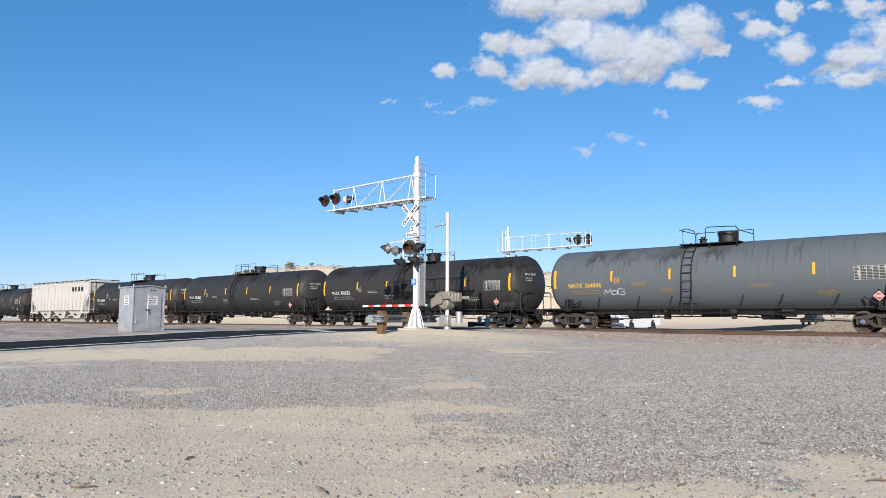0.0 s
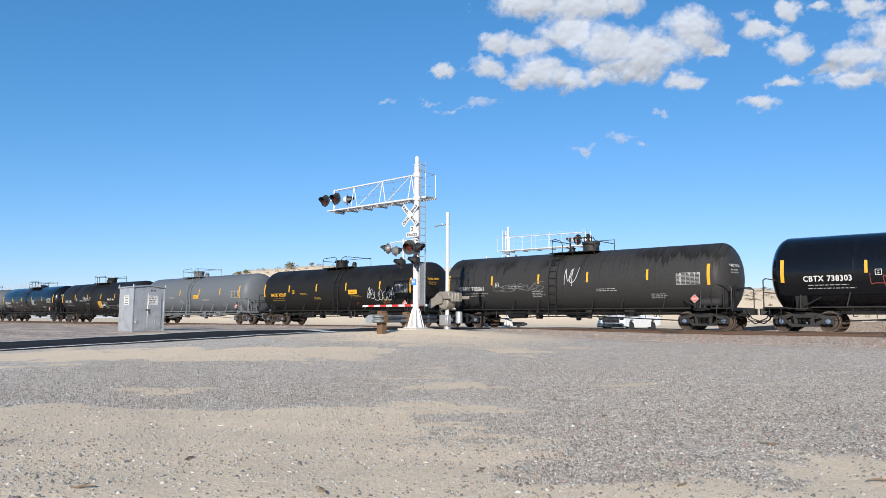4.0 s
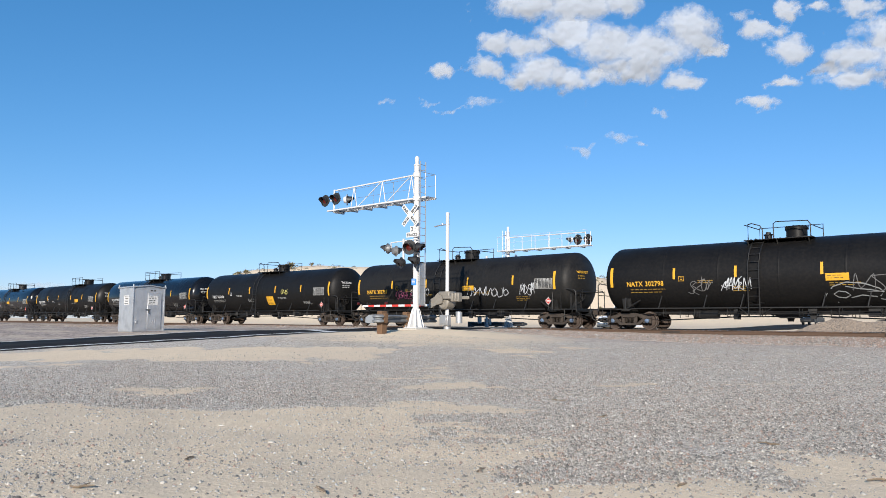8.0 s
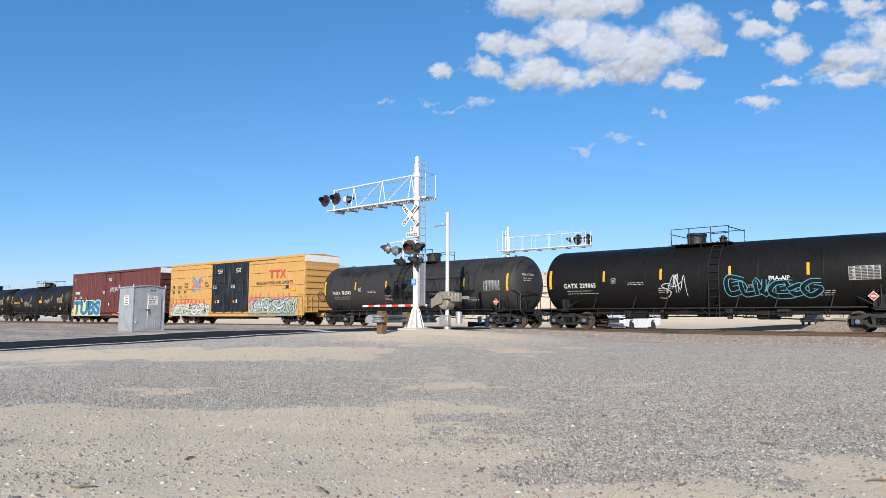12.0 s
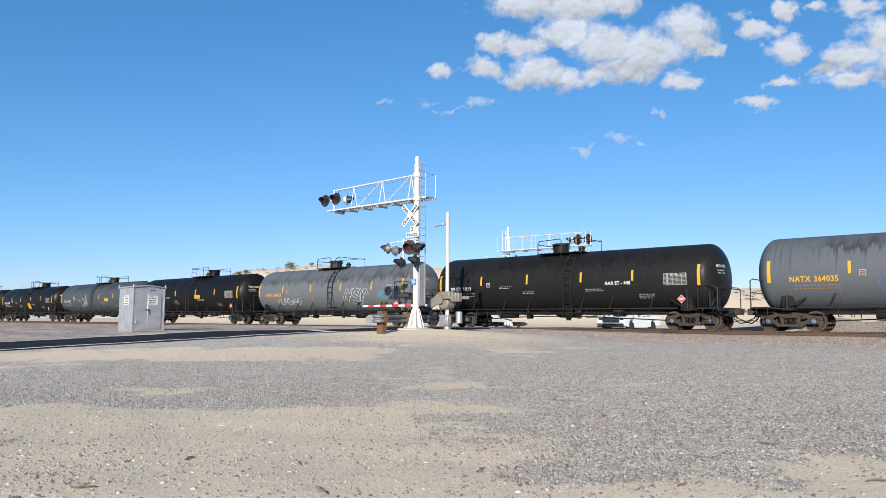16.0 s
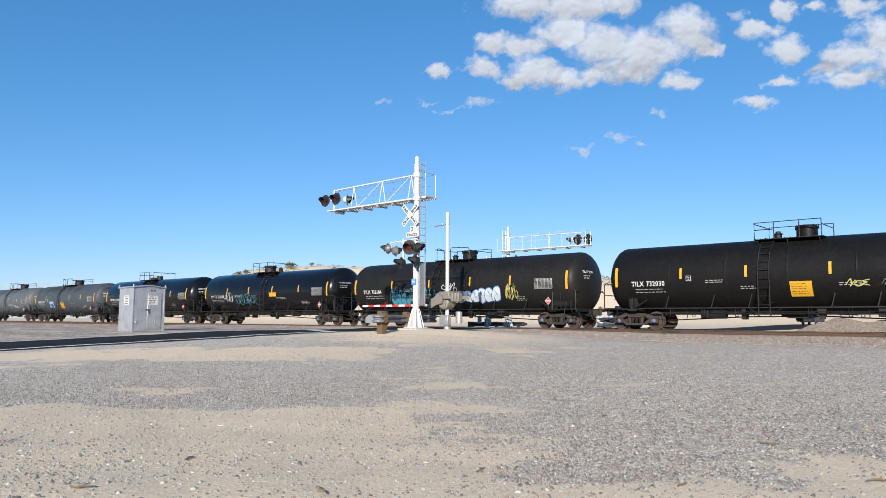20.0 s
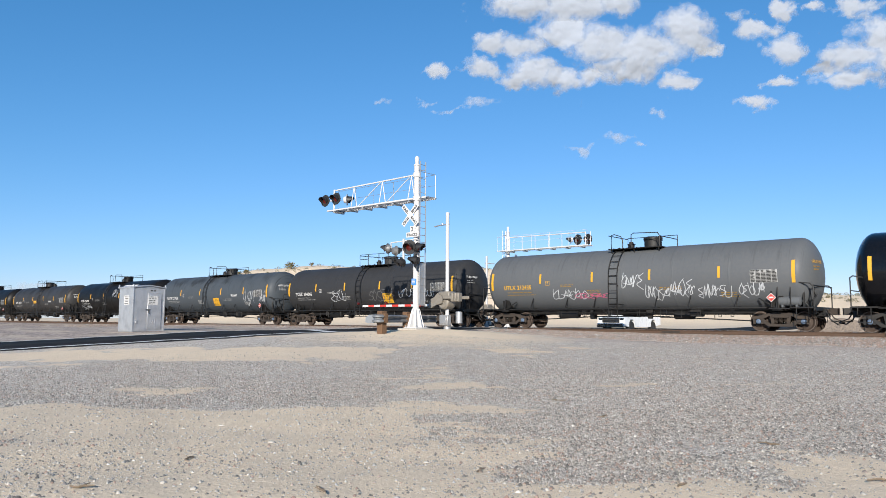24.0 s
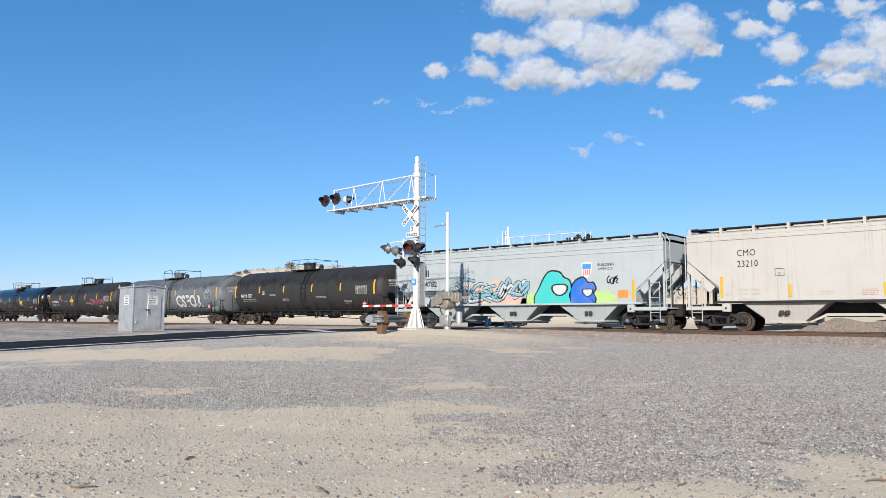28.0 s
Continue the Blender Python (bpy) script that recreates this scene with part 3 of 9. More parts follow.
def coupler_geo():
    g = Geo()
    g.box(-0.45, 0.05, -0.09, 0.09, 0.74, 0.94, 0.02)
    g.extrude([(0.05, -0.16), (0.32, -0.2), (0.36, -0.08), (0.22, -0.02), (0.24, 0.08), (0.36, 0.14), (0.3, 0.2), (0.05, 0.16)], "z", 0.70, 0.98)
    g.tube([(0.1, -0.35, 0.8), (0.25, -0.38, 0.55), (0.55, -0.3, 0.42), (0.85, -0.1, 0.45)], 0.028, 6)
    return g


# ---- markings laid on the curved or flat side of a car ----
R_TANK, Z_TANK = 1.595, 2.505


def on_tank(x, z, lift):
    d = z - Z_TANK
    r = R_TANK + lift
    return (x, -math.sqrt(max(r * r - d * d, 1e-4)), z)


def on_flat(y):
    return lambda x, z, lift: (x, y - lift, z)


def patch_geo(wrap, x0, x1, z0, z1, lift=0.006, rows=0, slant=0.0):
    """A thin painted patch that follows the side."""
    rows = rows or max(2, int((z1 - z0) / 0.12) + 1)
    g = Geo()
    vs = []
    for i in range(rows + 1):
        z = z0 + (z1 - z0) * i / rows
        sx = slant * i / rows
        vs += [wrap(x0 + sx, z, lift), wrap(x1 + sx, z, lift)]
    fs = [(2 * i, 2 * i + 1, 2 * i + 3, 2 * i + 2) for i in range(rows)]
    return g.add(vs, fs)


GLYPHS = {}


def letters(text, size, bold=0.0, gap=1.0):
    """Vertices and faces of a line of writing, from its left end on the base line."""
    if set(text) & set("MW"):
        bold = min(bold, 0.0)      # sharp inner corners would fold over
    key = (text, size, bold, gap)
    if key not in GLYPHS:
        cu = bpy.data.curves.new("writing", "FONT")
        cu.body, cu.size, cu.resolution_u = text, size, 2 if size < 0.6 else 6
        cu.offset = bold
        cu.space_character = gap
        ob = bpy.data.objects.new("writing", cu)
        scene.collection.objects.link(ob)
        dg = bpy.context.evaluated_depsgraph_get()
        me = ob.evaluated_get(dg).to_mesh()
        GLYPHS[key] = ([v.co.copy() for v in me.vertices], [tuple(p.vertices) for p in me.polygons])
        ob.evaluated_get(dg).to_mesh_clear()
        bpy.data.objects.remove(ob)
        bpy.data.curves.remove(cu)
    return GLYPHS[key]


def writing_geo(wrap, text, x, z, size, wide=1.0, lift=0.006, bold=0.008, lean=0.0, gap=1.0):
    vs, fs = letters(text, size, bold, gap)
    g = Geo()
    return g.add([wrap(x + (p.x + lean * p.y) * wide, z + p.y, lift) for p in vs], fs)


def bars_geo(wrap, rng, x, z, wide, rows, pitch=0.085, tall=0.03):
    """Lines of small print, too small to read, as broken bars."""
    g = Geo()
    for i in range(rows):
        zz = z - i * pitch
        at = x
        end = x + wide * rng.uniform(0.7, 1.0)
        while at < end:
            w = rng.uniform(0.06, 0.22)
            s = patch_geo(wrap, at, min(at + w, end), zz, zz + tall, 0.006, 1)
            g.add(s.v, s.f)
            at += w + 0.05
    return g


# strokes of a spray can in a unit cell; they spell nothing
STROKES = (
    (((0, 0), (0.1, 1), (0.5, 0.15), (0.9, 1), (1, 0)),),
    (((1, 0.9), (0.45, 1), (0.1, 0.72), (0.9, 0.35), (0.6, 0), (0, 0.1)),),
    (((0.5, 1), (0, 0.5), (0.5, 0), (1, 0.5), (0.5, 1)),),
    (((0, 1), (0.1, 0.15), (0.5, 0), (0.9, 0.2), (1, 1)),),
    (((0, 0.1), (0.35, 0.95), (0.5, 0.4), (0.75, 1.05), (0.95, 0.1)), ((-0.1, 0.5), (0.6, 0.35), (1.1, 0.6))),
    (((0.9, 1.1), (0.2, 0.8), (0.7, 0.55), (0.1, 0.2), (0.9, -0.1)),),
    (((-0.1, 0.2), (0.3, 1.0), (0.45, 0.3), (0.2, 0.1), (0.8, 0.9), (1.1, 0.6)),),
    (((0.1, 1.0), (0.3, 0.1), (0.9, 0.3), (0.6, 0.75), (0.2, 0.5)),),
    (((0.9, 0.9), (0.3, 1), (0, 0.5), (0.3, 0), (0.9, 0.1), (0.9, 0.45), (0.5, 0.45)),),
)


def rounded(points, steps=4):
    """A smooth curve through the points."""
    out = []
    n = len(points)
    for i in range(n - 1):
        p0, p1, p2, p3 = points[max(i - 1, 0)], points[i], points[i + 1], points[min(i + 2, n - 1)]
        for q in range(steps):
            t = q / steps
            out.append(tuple(0.5 * (2 * p1[c] + (p2[c] - p0[c]) * t + (2 * p0[c] - 5 * p1[c] + 4 * p2[c] - p3[c]) * t * t + (3 * p1[c] - p0[c] - 3 * p2[c] + p3[c]) * t ** 3) for c in (0, 1)))
    return out + [tuple(points[-1])]


def stroke_paths(rng, x0, x1, z0, z1, n):
    """Curved strokes in n letter-sized cells."""
    step = (x1 - x0) / n
    paths = []
    for i in range(n):
        wide, tall = step * rng.uniform(1.05, 1.55), (z1 - z0) * rng.uniform(0.7, 1.0)
        left, low, lean = x0 + i * step, z0 + rng.uniform(0, 0.2) * (z1 - z0), rng.uniform(0.0, 0.3)
        for stroke in rng.choice(STROKES):
            paths.append(rounded([(left + wide * (u + rng.uniform(-0.13, 0.13)) + lean * w * tall, low + tall * (w + rng.uniform(-0.12, 0.12))) for u, w in stroke]))
    return paths


def stroked(wrap, paths, width, lift, floor=-9.0, taper=0.45):
    g = Geo()
    for pts in paths:
        left, right = [], []
        for i, (px, pz) in enumerate(pts):
            ax, az = pts[max(i - 1, 0)]
            bx, bz = pts[min(i + 1, len(pts) - 1)]
            d = Vector((bx - ax, bz - az))
            d = d.normalized() if d.length > 1e-5 else Vector((1, 0))
            w = width * (1 - taper + taper * math.sin(math.pi * (i + 1) / (len(pts) + 1)))
            left.append(wrap(px - d.y * w, max(floor, pz + d.x * w), lift))
            right.append(wrap(px + d.y * w, max(floor, pz - d.x * w), lift))
        k = len(pts)
        g.add(left + right, [(i, i + 1, k + i + 1, k + i) for i in range(k - 1)])
    return g


def scrawl_geo(wrap, rng, x0, x1, z0, z1, letters_n, width=0.035, lift=0.008):
    """Sprayed loops and strokes that say nothing."""
    return stroked(wrap, stroke_paths(rng, x0, x1, z0, z1, letters_n), width * 0.5, lift)


def diamond_geo(wrap, x, z, r, lift=0.008):
    return Geo().add([wrap(x - r, z, lift), wrap(x, z - r, lift), wrap(x + r, z, lift), wrap(x, z + r, lift)], [(0, 1, 2, 3)])


# ---- tank cars ----
HALF = 7.62          # half of the straight shell


def shell_geo(half):
    prof = []
    n = 9
    for k in range(n):
        t = math.pi / 2 * k / n
        prof.append((-half - 0.74 * math.cos(t), R_TANK * math.sin(t)))
    prof[0] = (prof[0][0], 0.0)
    left = list(prof)
    mid = [(-half, R_TANK)]
    for x in (-half * 0.66, -half * 0.33, 0.0, half * 0.33, half * 0.66):
        mid += [(x - 0.07, R_TANK), (x - 0.02, R_TANK), (x - 0.008, R_TANK + 0.004), (x + 0.008, R_TANK + 0.004), (x + 0.02, R_TANK), (x + 0.07, R_TANK)]
    mid.append((half, R_TANK))
    right = [(-a, r) for a, r in reversed(left)]
    return Geo().lathe(left + mid + right, 56, "x", (0, 0, Z_TANK))


def ladder_geo(x, near, top):
    """Side ladder that follows the shell up to the platform."""
    s = -1 if near else 1
    g = Geo()
    r = R_TANK + 0.09
    path = [(0.72, r), (1.1, r), (1.7, r), (Z_TANK, r)]
    for k in range(1, 8):
        a = k * 11.0
        path.append((Z_TANK + r * math.sin(radians(a)), r * math.cos(radians(a))))
    for dx in (-0.23, 0.23):
        g.tube([(x + dx, s * y, z) for z, y in path], 0.028, 5)
    run, due = 0.0, 0.12
    for (z0, y0), (z1, y1) in zip(path, path[1:]):
        step = math.hypot(z1 - z0, y1 - y0)
        while due < run + step:
            q = (due - run) / step
            y, z = y0 + (y1 - y0) * q, z0 + (z1 - z0) * q
            g.tube([(x - 0.23, s * y, z), (x + 0.23, s * y, z)], 0.018, 5)
            due += 0.37
        run += step
    for dx in (-0.23, 0.23):        # feet spread to the side rail
        g.tube([(x + dx, s * r, 0.78), (x + dx * 3.0, s * 1.5, 1.1)], 0.02, 4)
    for z in (1.3, 2.2, 3.2):
        d = math.sqrt(max(R_TANK ** 2 - (z - Z_TANK) ** 2, 0.01))
        e = r if z < Z_TANK else math.sqrt(r ** 2 - (z - Z_TANK) ** 2)
        for dx in (-0.23, 0.23):
            g.tube([(x + dx, s * d, z), (x + dx, s * e, z)], 0.02, 4)
    return g


def manway_geo(kind):
    g = Geo()
    if kind == "tall":
        g.lathe([(4.05, 0.42), (4.50, 0.42), (4.50, 0.46), (4.55, 0.46), (4.55, 0.44), (4.62, 0.40), (4.64, 0.0)], 20, "z", (0.75, 0, 0))
    else:
        g.lathe([(4.0, 0.33), (4.22, 0.33), (4.22, 0.4), (4.29, 0.4), (4.31, 0.30), (4.35, 0.0)], 20, "z", (0.75, 0, 0))
    for k in range(8):
        a = k * math.pi / 4
        z = 4.52 if kind == "tall" else 4.25
        r = 0.455 if kind == "tall" else 0.4
        g.tube([(0.75 + r * math.cos(a), r * math.sin(a), z - 0.08), (0.75 + r * math.cos(a), r * math.sin(a), z + 0.1)], 0.025, 5)
    return g


def valve_geo(kind):
    if kind == "tall":
        return Geo().lathe([(4.0, 0.16), (4.32, 0.16), (4.32, 0.2), (4.36, 0.2), (4.36, 0.12), (4.46, 0.1), (4.46, 0.0)], 12, "z", (-0.45, 0.1, 0))
    return Geo().lathe([(4.0, 0.26), (4.42, 0.26), (4.45, 0.24), (4.45, 0.0)], 16, "z", (-0.1, 0.1, 0))


def platform_geo():
    g = Geo()
    for s in (-1, 1):
        y = s * 0.72
        g.box(-1.15, 1.6, y - 0.34, y + 0.34, 4.02, 4.05, 0.008)
        for k in range(12):
            x = -1.1 + k * 0.24
            g.box(x, x + 0.03, y - 0.34, y + 0.34, 4.05, 4.07)
    g.box(-1.15, -0.9, -0.4, 0.4, 4.02, 4.05, 0.008)
    g.box(1.35, 1.6, -0.4, 0.4, 4.02, 4.05, 0.008)
    for s in (-1, 1):
        for x in (-1.0, 0.2, 1.45):
            g.tube([(x, s * 0.85, 3.78), (x, s * 0.98, 4.02)], 0.03, 5)
    return g


def railing_geo(kind):
    """Pipe rails round the platform; kind 'loop' has a high hoop at one end."""
    g = Geo()
    y = -1.04
    top = 4.76
    if kind == "loop":
        g.tube([(-0.95, y, 4.03), (-0.95, y, top - 0.04), (-0.8, y, top), (-0.45, y, top - 0.12), (-0.35, y, 4.45), (-0.35, y, 4.03)], 0.024, 6)
        g.tube([(0.1, y, 4.03), (0.1, y, top - 0.08), (0.2, y, top), (1.45, y, top - 0.05), (1.55, y, top - 0.2), (1.55, y, 4.03)], 0.024, 6)
    else:
        g.tube([(-1.1, y, 4.03), (-1.1, y, top), (1.55, y, top), (1.55, y, 4.03)], 0.024, 6)
        g.tube([(-0.3, y, 4.03), (-0.3, y, top)], 0.024, 6)
        g.tube([(0.7, y, 4.03), (0.7, y, top)], 0.024, 6)
        g.tube([(-1.1, y, 4.45), (-0.3, y, 4.45)], 0.02, 5)
    g.tube([(-1.1, -y, 4.03), (-1.1, -y, top), (1.55, -y, top), (1.55, -y, 4.03)], 0.024, 6)
    g.tube([(-1.1, y, top - 0.05), (-1.1, -y, top - 0.05)], 0.022, 5)
    g.tube([(1.55, y, top - 0.22), (1.55, -y, top - 0.22)], 0.022, 5)
    return g


def side_rail_geo():
    return Geo().box(-6.6, 6.6, -1.53, -1.47, 1.07, 1.13, 0.01)


def pipe_hanger_geo():
    g = Geo().tube([(-5.6, -1.40, 0.84), (5.6, -1.40, 0.84)], 0.016, 5).tube([(-5.2, -1.25, 0.93), (5.2, -1.25, 0.93)], 0.014, 5)
    for k in range(8):
        x = -5.1 + k * 1.457
        g.tube([(x, -1.45, 1.08), (x, -1.43, 0.72)], 0.016, 4).tube([(x + 0.12, -1.45, 1.08), (x + 0.12, -1.43, 0.72)], 0.012, 4)
        g.tube([(x, -1.43, 0.73), (x + 0.12, -1.43, 0.73)], 0.012, 4)
    return g


def strut_geo():
    return Geo().tube([(0, -1.5, 1.1), (0.12, -1.33, 1.72)], 0.03, 5).tube([(0, -1.5, 1.08), (0, -0.75, 1.18)], 0.022, 5)


def saddle_geo():
    """Bolster and saddle that carry the shell over a truck."""
    g = Geo()
    pts = []
    for k in range(11):
        a = radians(-145 + 11 * k)
        pts.append(((R_TANK + 0.015) * math.cos(a), Z_TANK + (R_TANK + 0.015) * math.sin(a)))
    pts = [(y, z) for y, z in pts]
    g.extrude(pts + [(1.2, 0.98), (-1.2, 0.98)], "x", -0.22, 0.22)
    g.box(-0.22, 0.22, -1.45, 1.45, 0.97, 1.06, 0.02)
    for s in (-1, 1):
        g.extrude([(s * 1.15, 1.04), (s * 1.46, 1.04), (s * 1.46, 1.12), (s * 1.36, 1.62), (s * 1.30, 1.62)], "x", -0.03, 0.03)
        g.tube([(-0.02, s * 1.43, 1.08), (-0.75, s * 1.36, 1.5)], 0.03, 5)
    return g


def sill_geo():
    """Stub sill with its draft gear box, from over the truck to the coupler."""
    return Geo().box(-1.2, 1.55, -0.2, 0.2, 0.74, 1.08, 0.02).box(1.45, 1.62, -0.28, 0.28, 0.70, 1.0, 0.02)


def end_platform_geo():
    g = Geo()
    g.box(0.5, 1.45, -1.5, 1.5, 1.06, 1.11, 0.01)
    g.box(1.40, 1.47, -1.5, 1.5, 0.96, 1.11, 0.01)
    for s in (-1, 1):
        g.box(-0.3, 0.5, s * 1.5, s * 1.30, 1.03, 1.08, 0.01)
    return g


def sill_step_geo(s):
    """Step hung below the platform's corner."""
    g = Geo().tube([(0.75, s * 1.48, 1.06), (0.75, s * 1.5, 0.5), (1.2, s * 1.5, 0.5), (1.2, s * 1.48, 1.06)], 0.02, 5)
    return g.tube([(0.75, s * 1.5, 0.78), (1.2, s * 1.5, 0.78)], 0.016, 5)


def grating_geo():
    g = Geo()
    for k in range(12):
        x = 0.55 + k * 0.075
        g.box(x, x + 0.02, -1.45, 1.45, 1.11, 1.13)
    return g


def end_rail_geo(kind):
    g = Geo()
    if kind == "frame":
        for s in (-1, 1):
            g.tube([(0.05, s * 1.48, 1.1), (0.05, s * 1.48, 2.12), (0.15, s * 1.48, 2.2), (1.3, s * 1.48, 2.08), (1.42, s * 1.48, 1.95), (1.42, s * 1.48, 1.1)], 0.026, 6)
            g.tube([(0.55, s * 1.48, 1.1), (0.55, s * 1.48, 2.14)], 0.02, 5)
        g.tube([(1.42, -1.48, 2.0), (1.42, 1.48, 2.0)], 0.024, 6)
    else:
        for s in (-1, 1):
            g.tube([(1.42, s * 1.48, 1.1), (1.42, s * 1.48, 2.25), (1.32, s * 1.48, 2.32), (0.75, s * 1.40, 2.2)], 0.026, 6)
        g.tube([(1.42, -1.48, 1.75), (1.42, 1.48, 1.75)], 0.022, 6)
    return g


def brake_cylinder_geo():
    g = Geo()
    g.lathe([(0.0, 0.0), (0.0, 0.12), (0.05, 0.19), (0.42, 0.2), (0.42, 0.22), (0.46, 0.22), (0.46, 0.2), (0.85, 0.19), (0.9, 0.12), (0.9, 0.0)], 16, "x", (0.0, -1.22, 1.36))
    for x in (0.15, 0.7):
        g.box(x, x + 0.08, -1.4, -1.04, 1.1, 1.22, 0.01)
    g.tube([(0.9, -1.22, 1.36), (1.0, -1.22, 1.36), (1.1, -1.1, 1.2), (1.1, -0.9, 1.1)], 0.02, 5)
    return g


def brake_rigging_geo():
    """Levers, chain and piping behind the end handrail."""
    g = Geo().box(0.95, 1.02, -1.25, -1.15, 1.1, 1.95, 0.01).box(0.70, 0.78, -0.4, -0.3, 1.1, 1.6, 0.01)
    g.tube([(0.98, -1.2, 1.9), (1.28, -0.62, 1.85)], 0.025, 5).tube([(0.98, -1.2, 1.15), (1.3, -0.6, 1.55)], 0.018, 4)
    g.tube([(1.2, -1.1, 1.9), (1.24, -1.12, 1.5), (1.2, -1.1, 1.1), (1.3, -0.9, 0.75), (1.55, -0.6, 0.62)], 0.022, 5)
    g.tube([(1.45, -1.35, 0.92), (1.62, -1.3, 0.82), (1.68, -0.2, 0.86)], 0.02, 5)
    g.tube([(1.6, -0.32, 0.95), (1.75, -0.4, 0.62), (2.0, -0.35, 0.42), (2.2, -0.1, 0.5)], 0.03, 6)
    return g.box(1.1, 1.35, -1.0, -0.8, 0.82, 1.06, 0.02)


def brake_box_geo():
    return Geo().box(0.75, 1.1, -0.9, -0.55, 1.13, 1.75, 0.03)


def brake_wheel_geo():
    g = Geo()
    g.lathe([(1.28, 0.0), (1.28, 0.05), (1.30, 0.05), (1.30, 0.0)], 10, "x", (0, -0.6, 1.85))
    pts = [(1.3, -0.6 + 0.27 * math.cos(k * 0.393), 1.85 + 0.27 * math.sin(k * 0.393)) for k in range(16)]
    g.tube(pts, 0.018, 5, closed=True)
    for k in range(4):
        a = k * math.pi / 2
        g.tube([(1.3, -0.6, 1.85), (1.3, -0.6 + 0.27 * math.cos(a), 1.85 + 0.27 * math.sin(a))], 0.012, 4)
    g.tube([(1.2, -0.6, 1.1), (1.2, -0.6, 1.85)], 0.03, 5)
    return g


def under_geo(variant):
    g = Geo()
    g.tube([(-6.0, -0.35, 0.98), (6.0, -0.35, 0.98)], 0.03, 5)
    g.tube([(-6.0, 0.3, 0.94), (-1.5, 0.3, 0.88), (6.0, 0.3, 0.94)], 0.025, 5)
    if variant == 0:
        g.extrude([(-1.1, 1.08), (1.1, 1.08), (0.35, 0.66), (-0.35, 0.66)], "y", -0.3, 0.3)
        g.lathe([(0.52, 0.12), (0.7, 0.16)], 12, "z")
    else:
        g.box(-0.55, 0.55, -0.4, 0.4, 0.72, 1.08, 0.04)
        g.lathe([(0.0, 0.0), (0.0, 0.2), (0.9, 0.2), (0.9, 0.0)], 12, "x", (2.2, -0.5, 0.80))
    for y, z in ((-0.6, 0.9), (0.45, 0.86)):        # plain pipes added to darken the shaded space below the tank
        g.tube([(-5.9, y, z), (5.9, y, z)], 0.05, 6)
    # hangers below the side rail
    for x in (-4.3, -3.4, 1.9, 2.9, 4.4):
        g.tube([(x, -1.45, 1.0), (x, -1.45, 0.66)], 0.018, 4)
    for x in (-3.4, 1.9):
        g.tube([(x, -1.45, 0.68), (x + (0.9 if x < 0 else 1.0), -1.45, 0.68)], 0.018, 4)
    g.box(3.1, 3.6, -1.0, -0.5, 0.72, 1.05, 0.03)
    # brake levers and rods between the trucks
    g.tube([(-5.6, -0.5, 0.55), (-2.0, -0.55, 0.72), (1.2, -0.7, 0.74), (5.6, -0.5, 0.55)], 0.028, 5)
    g.box(-2.15, -1.95, -0.8, -0.4, 0.6, 1.05, 0.02)
    g.lathe([(0.0, 0.0), (0.0, 0.19), (1.1, 0.19), (1.1, 0.0)], 12, "x", (-3.9, -0.75, 0.82))
    g.tube([(-2.8, -0.75, 0.85), (-1.0, -0.9, 0.95), (2.4, -0.9, 0.8)], 0.03, 5)
    g.extrude([(0.9, 1.05), (1.25, 1.05), (1.2, 0.62), (1.0, 0.62)], "y", -0.85, -0.75)
    return g
CARS = []


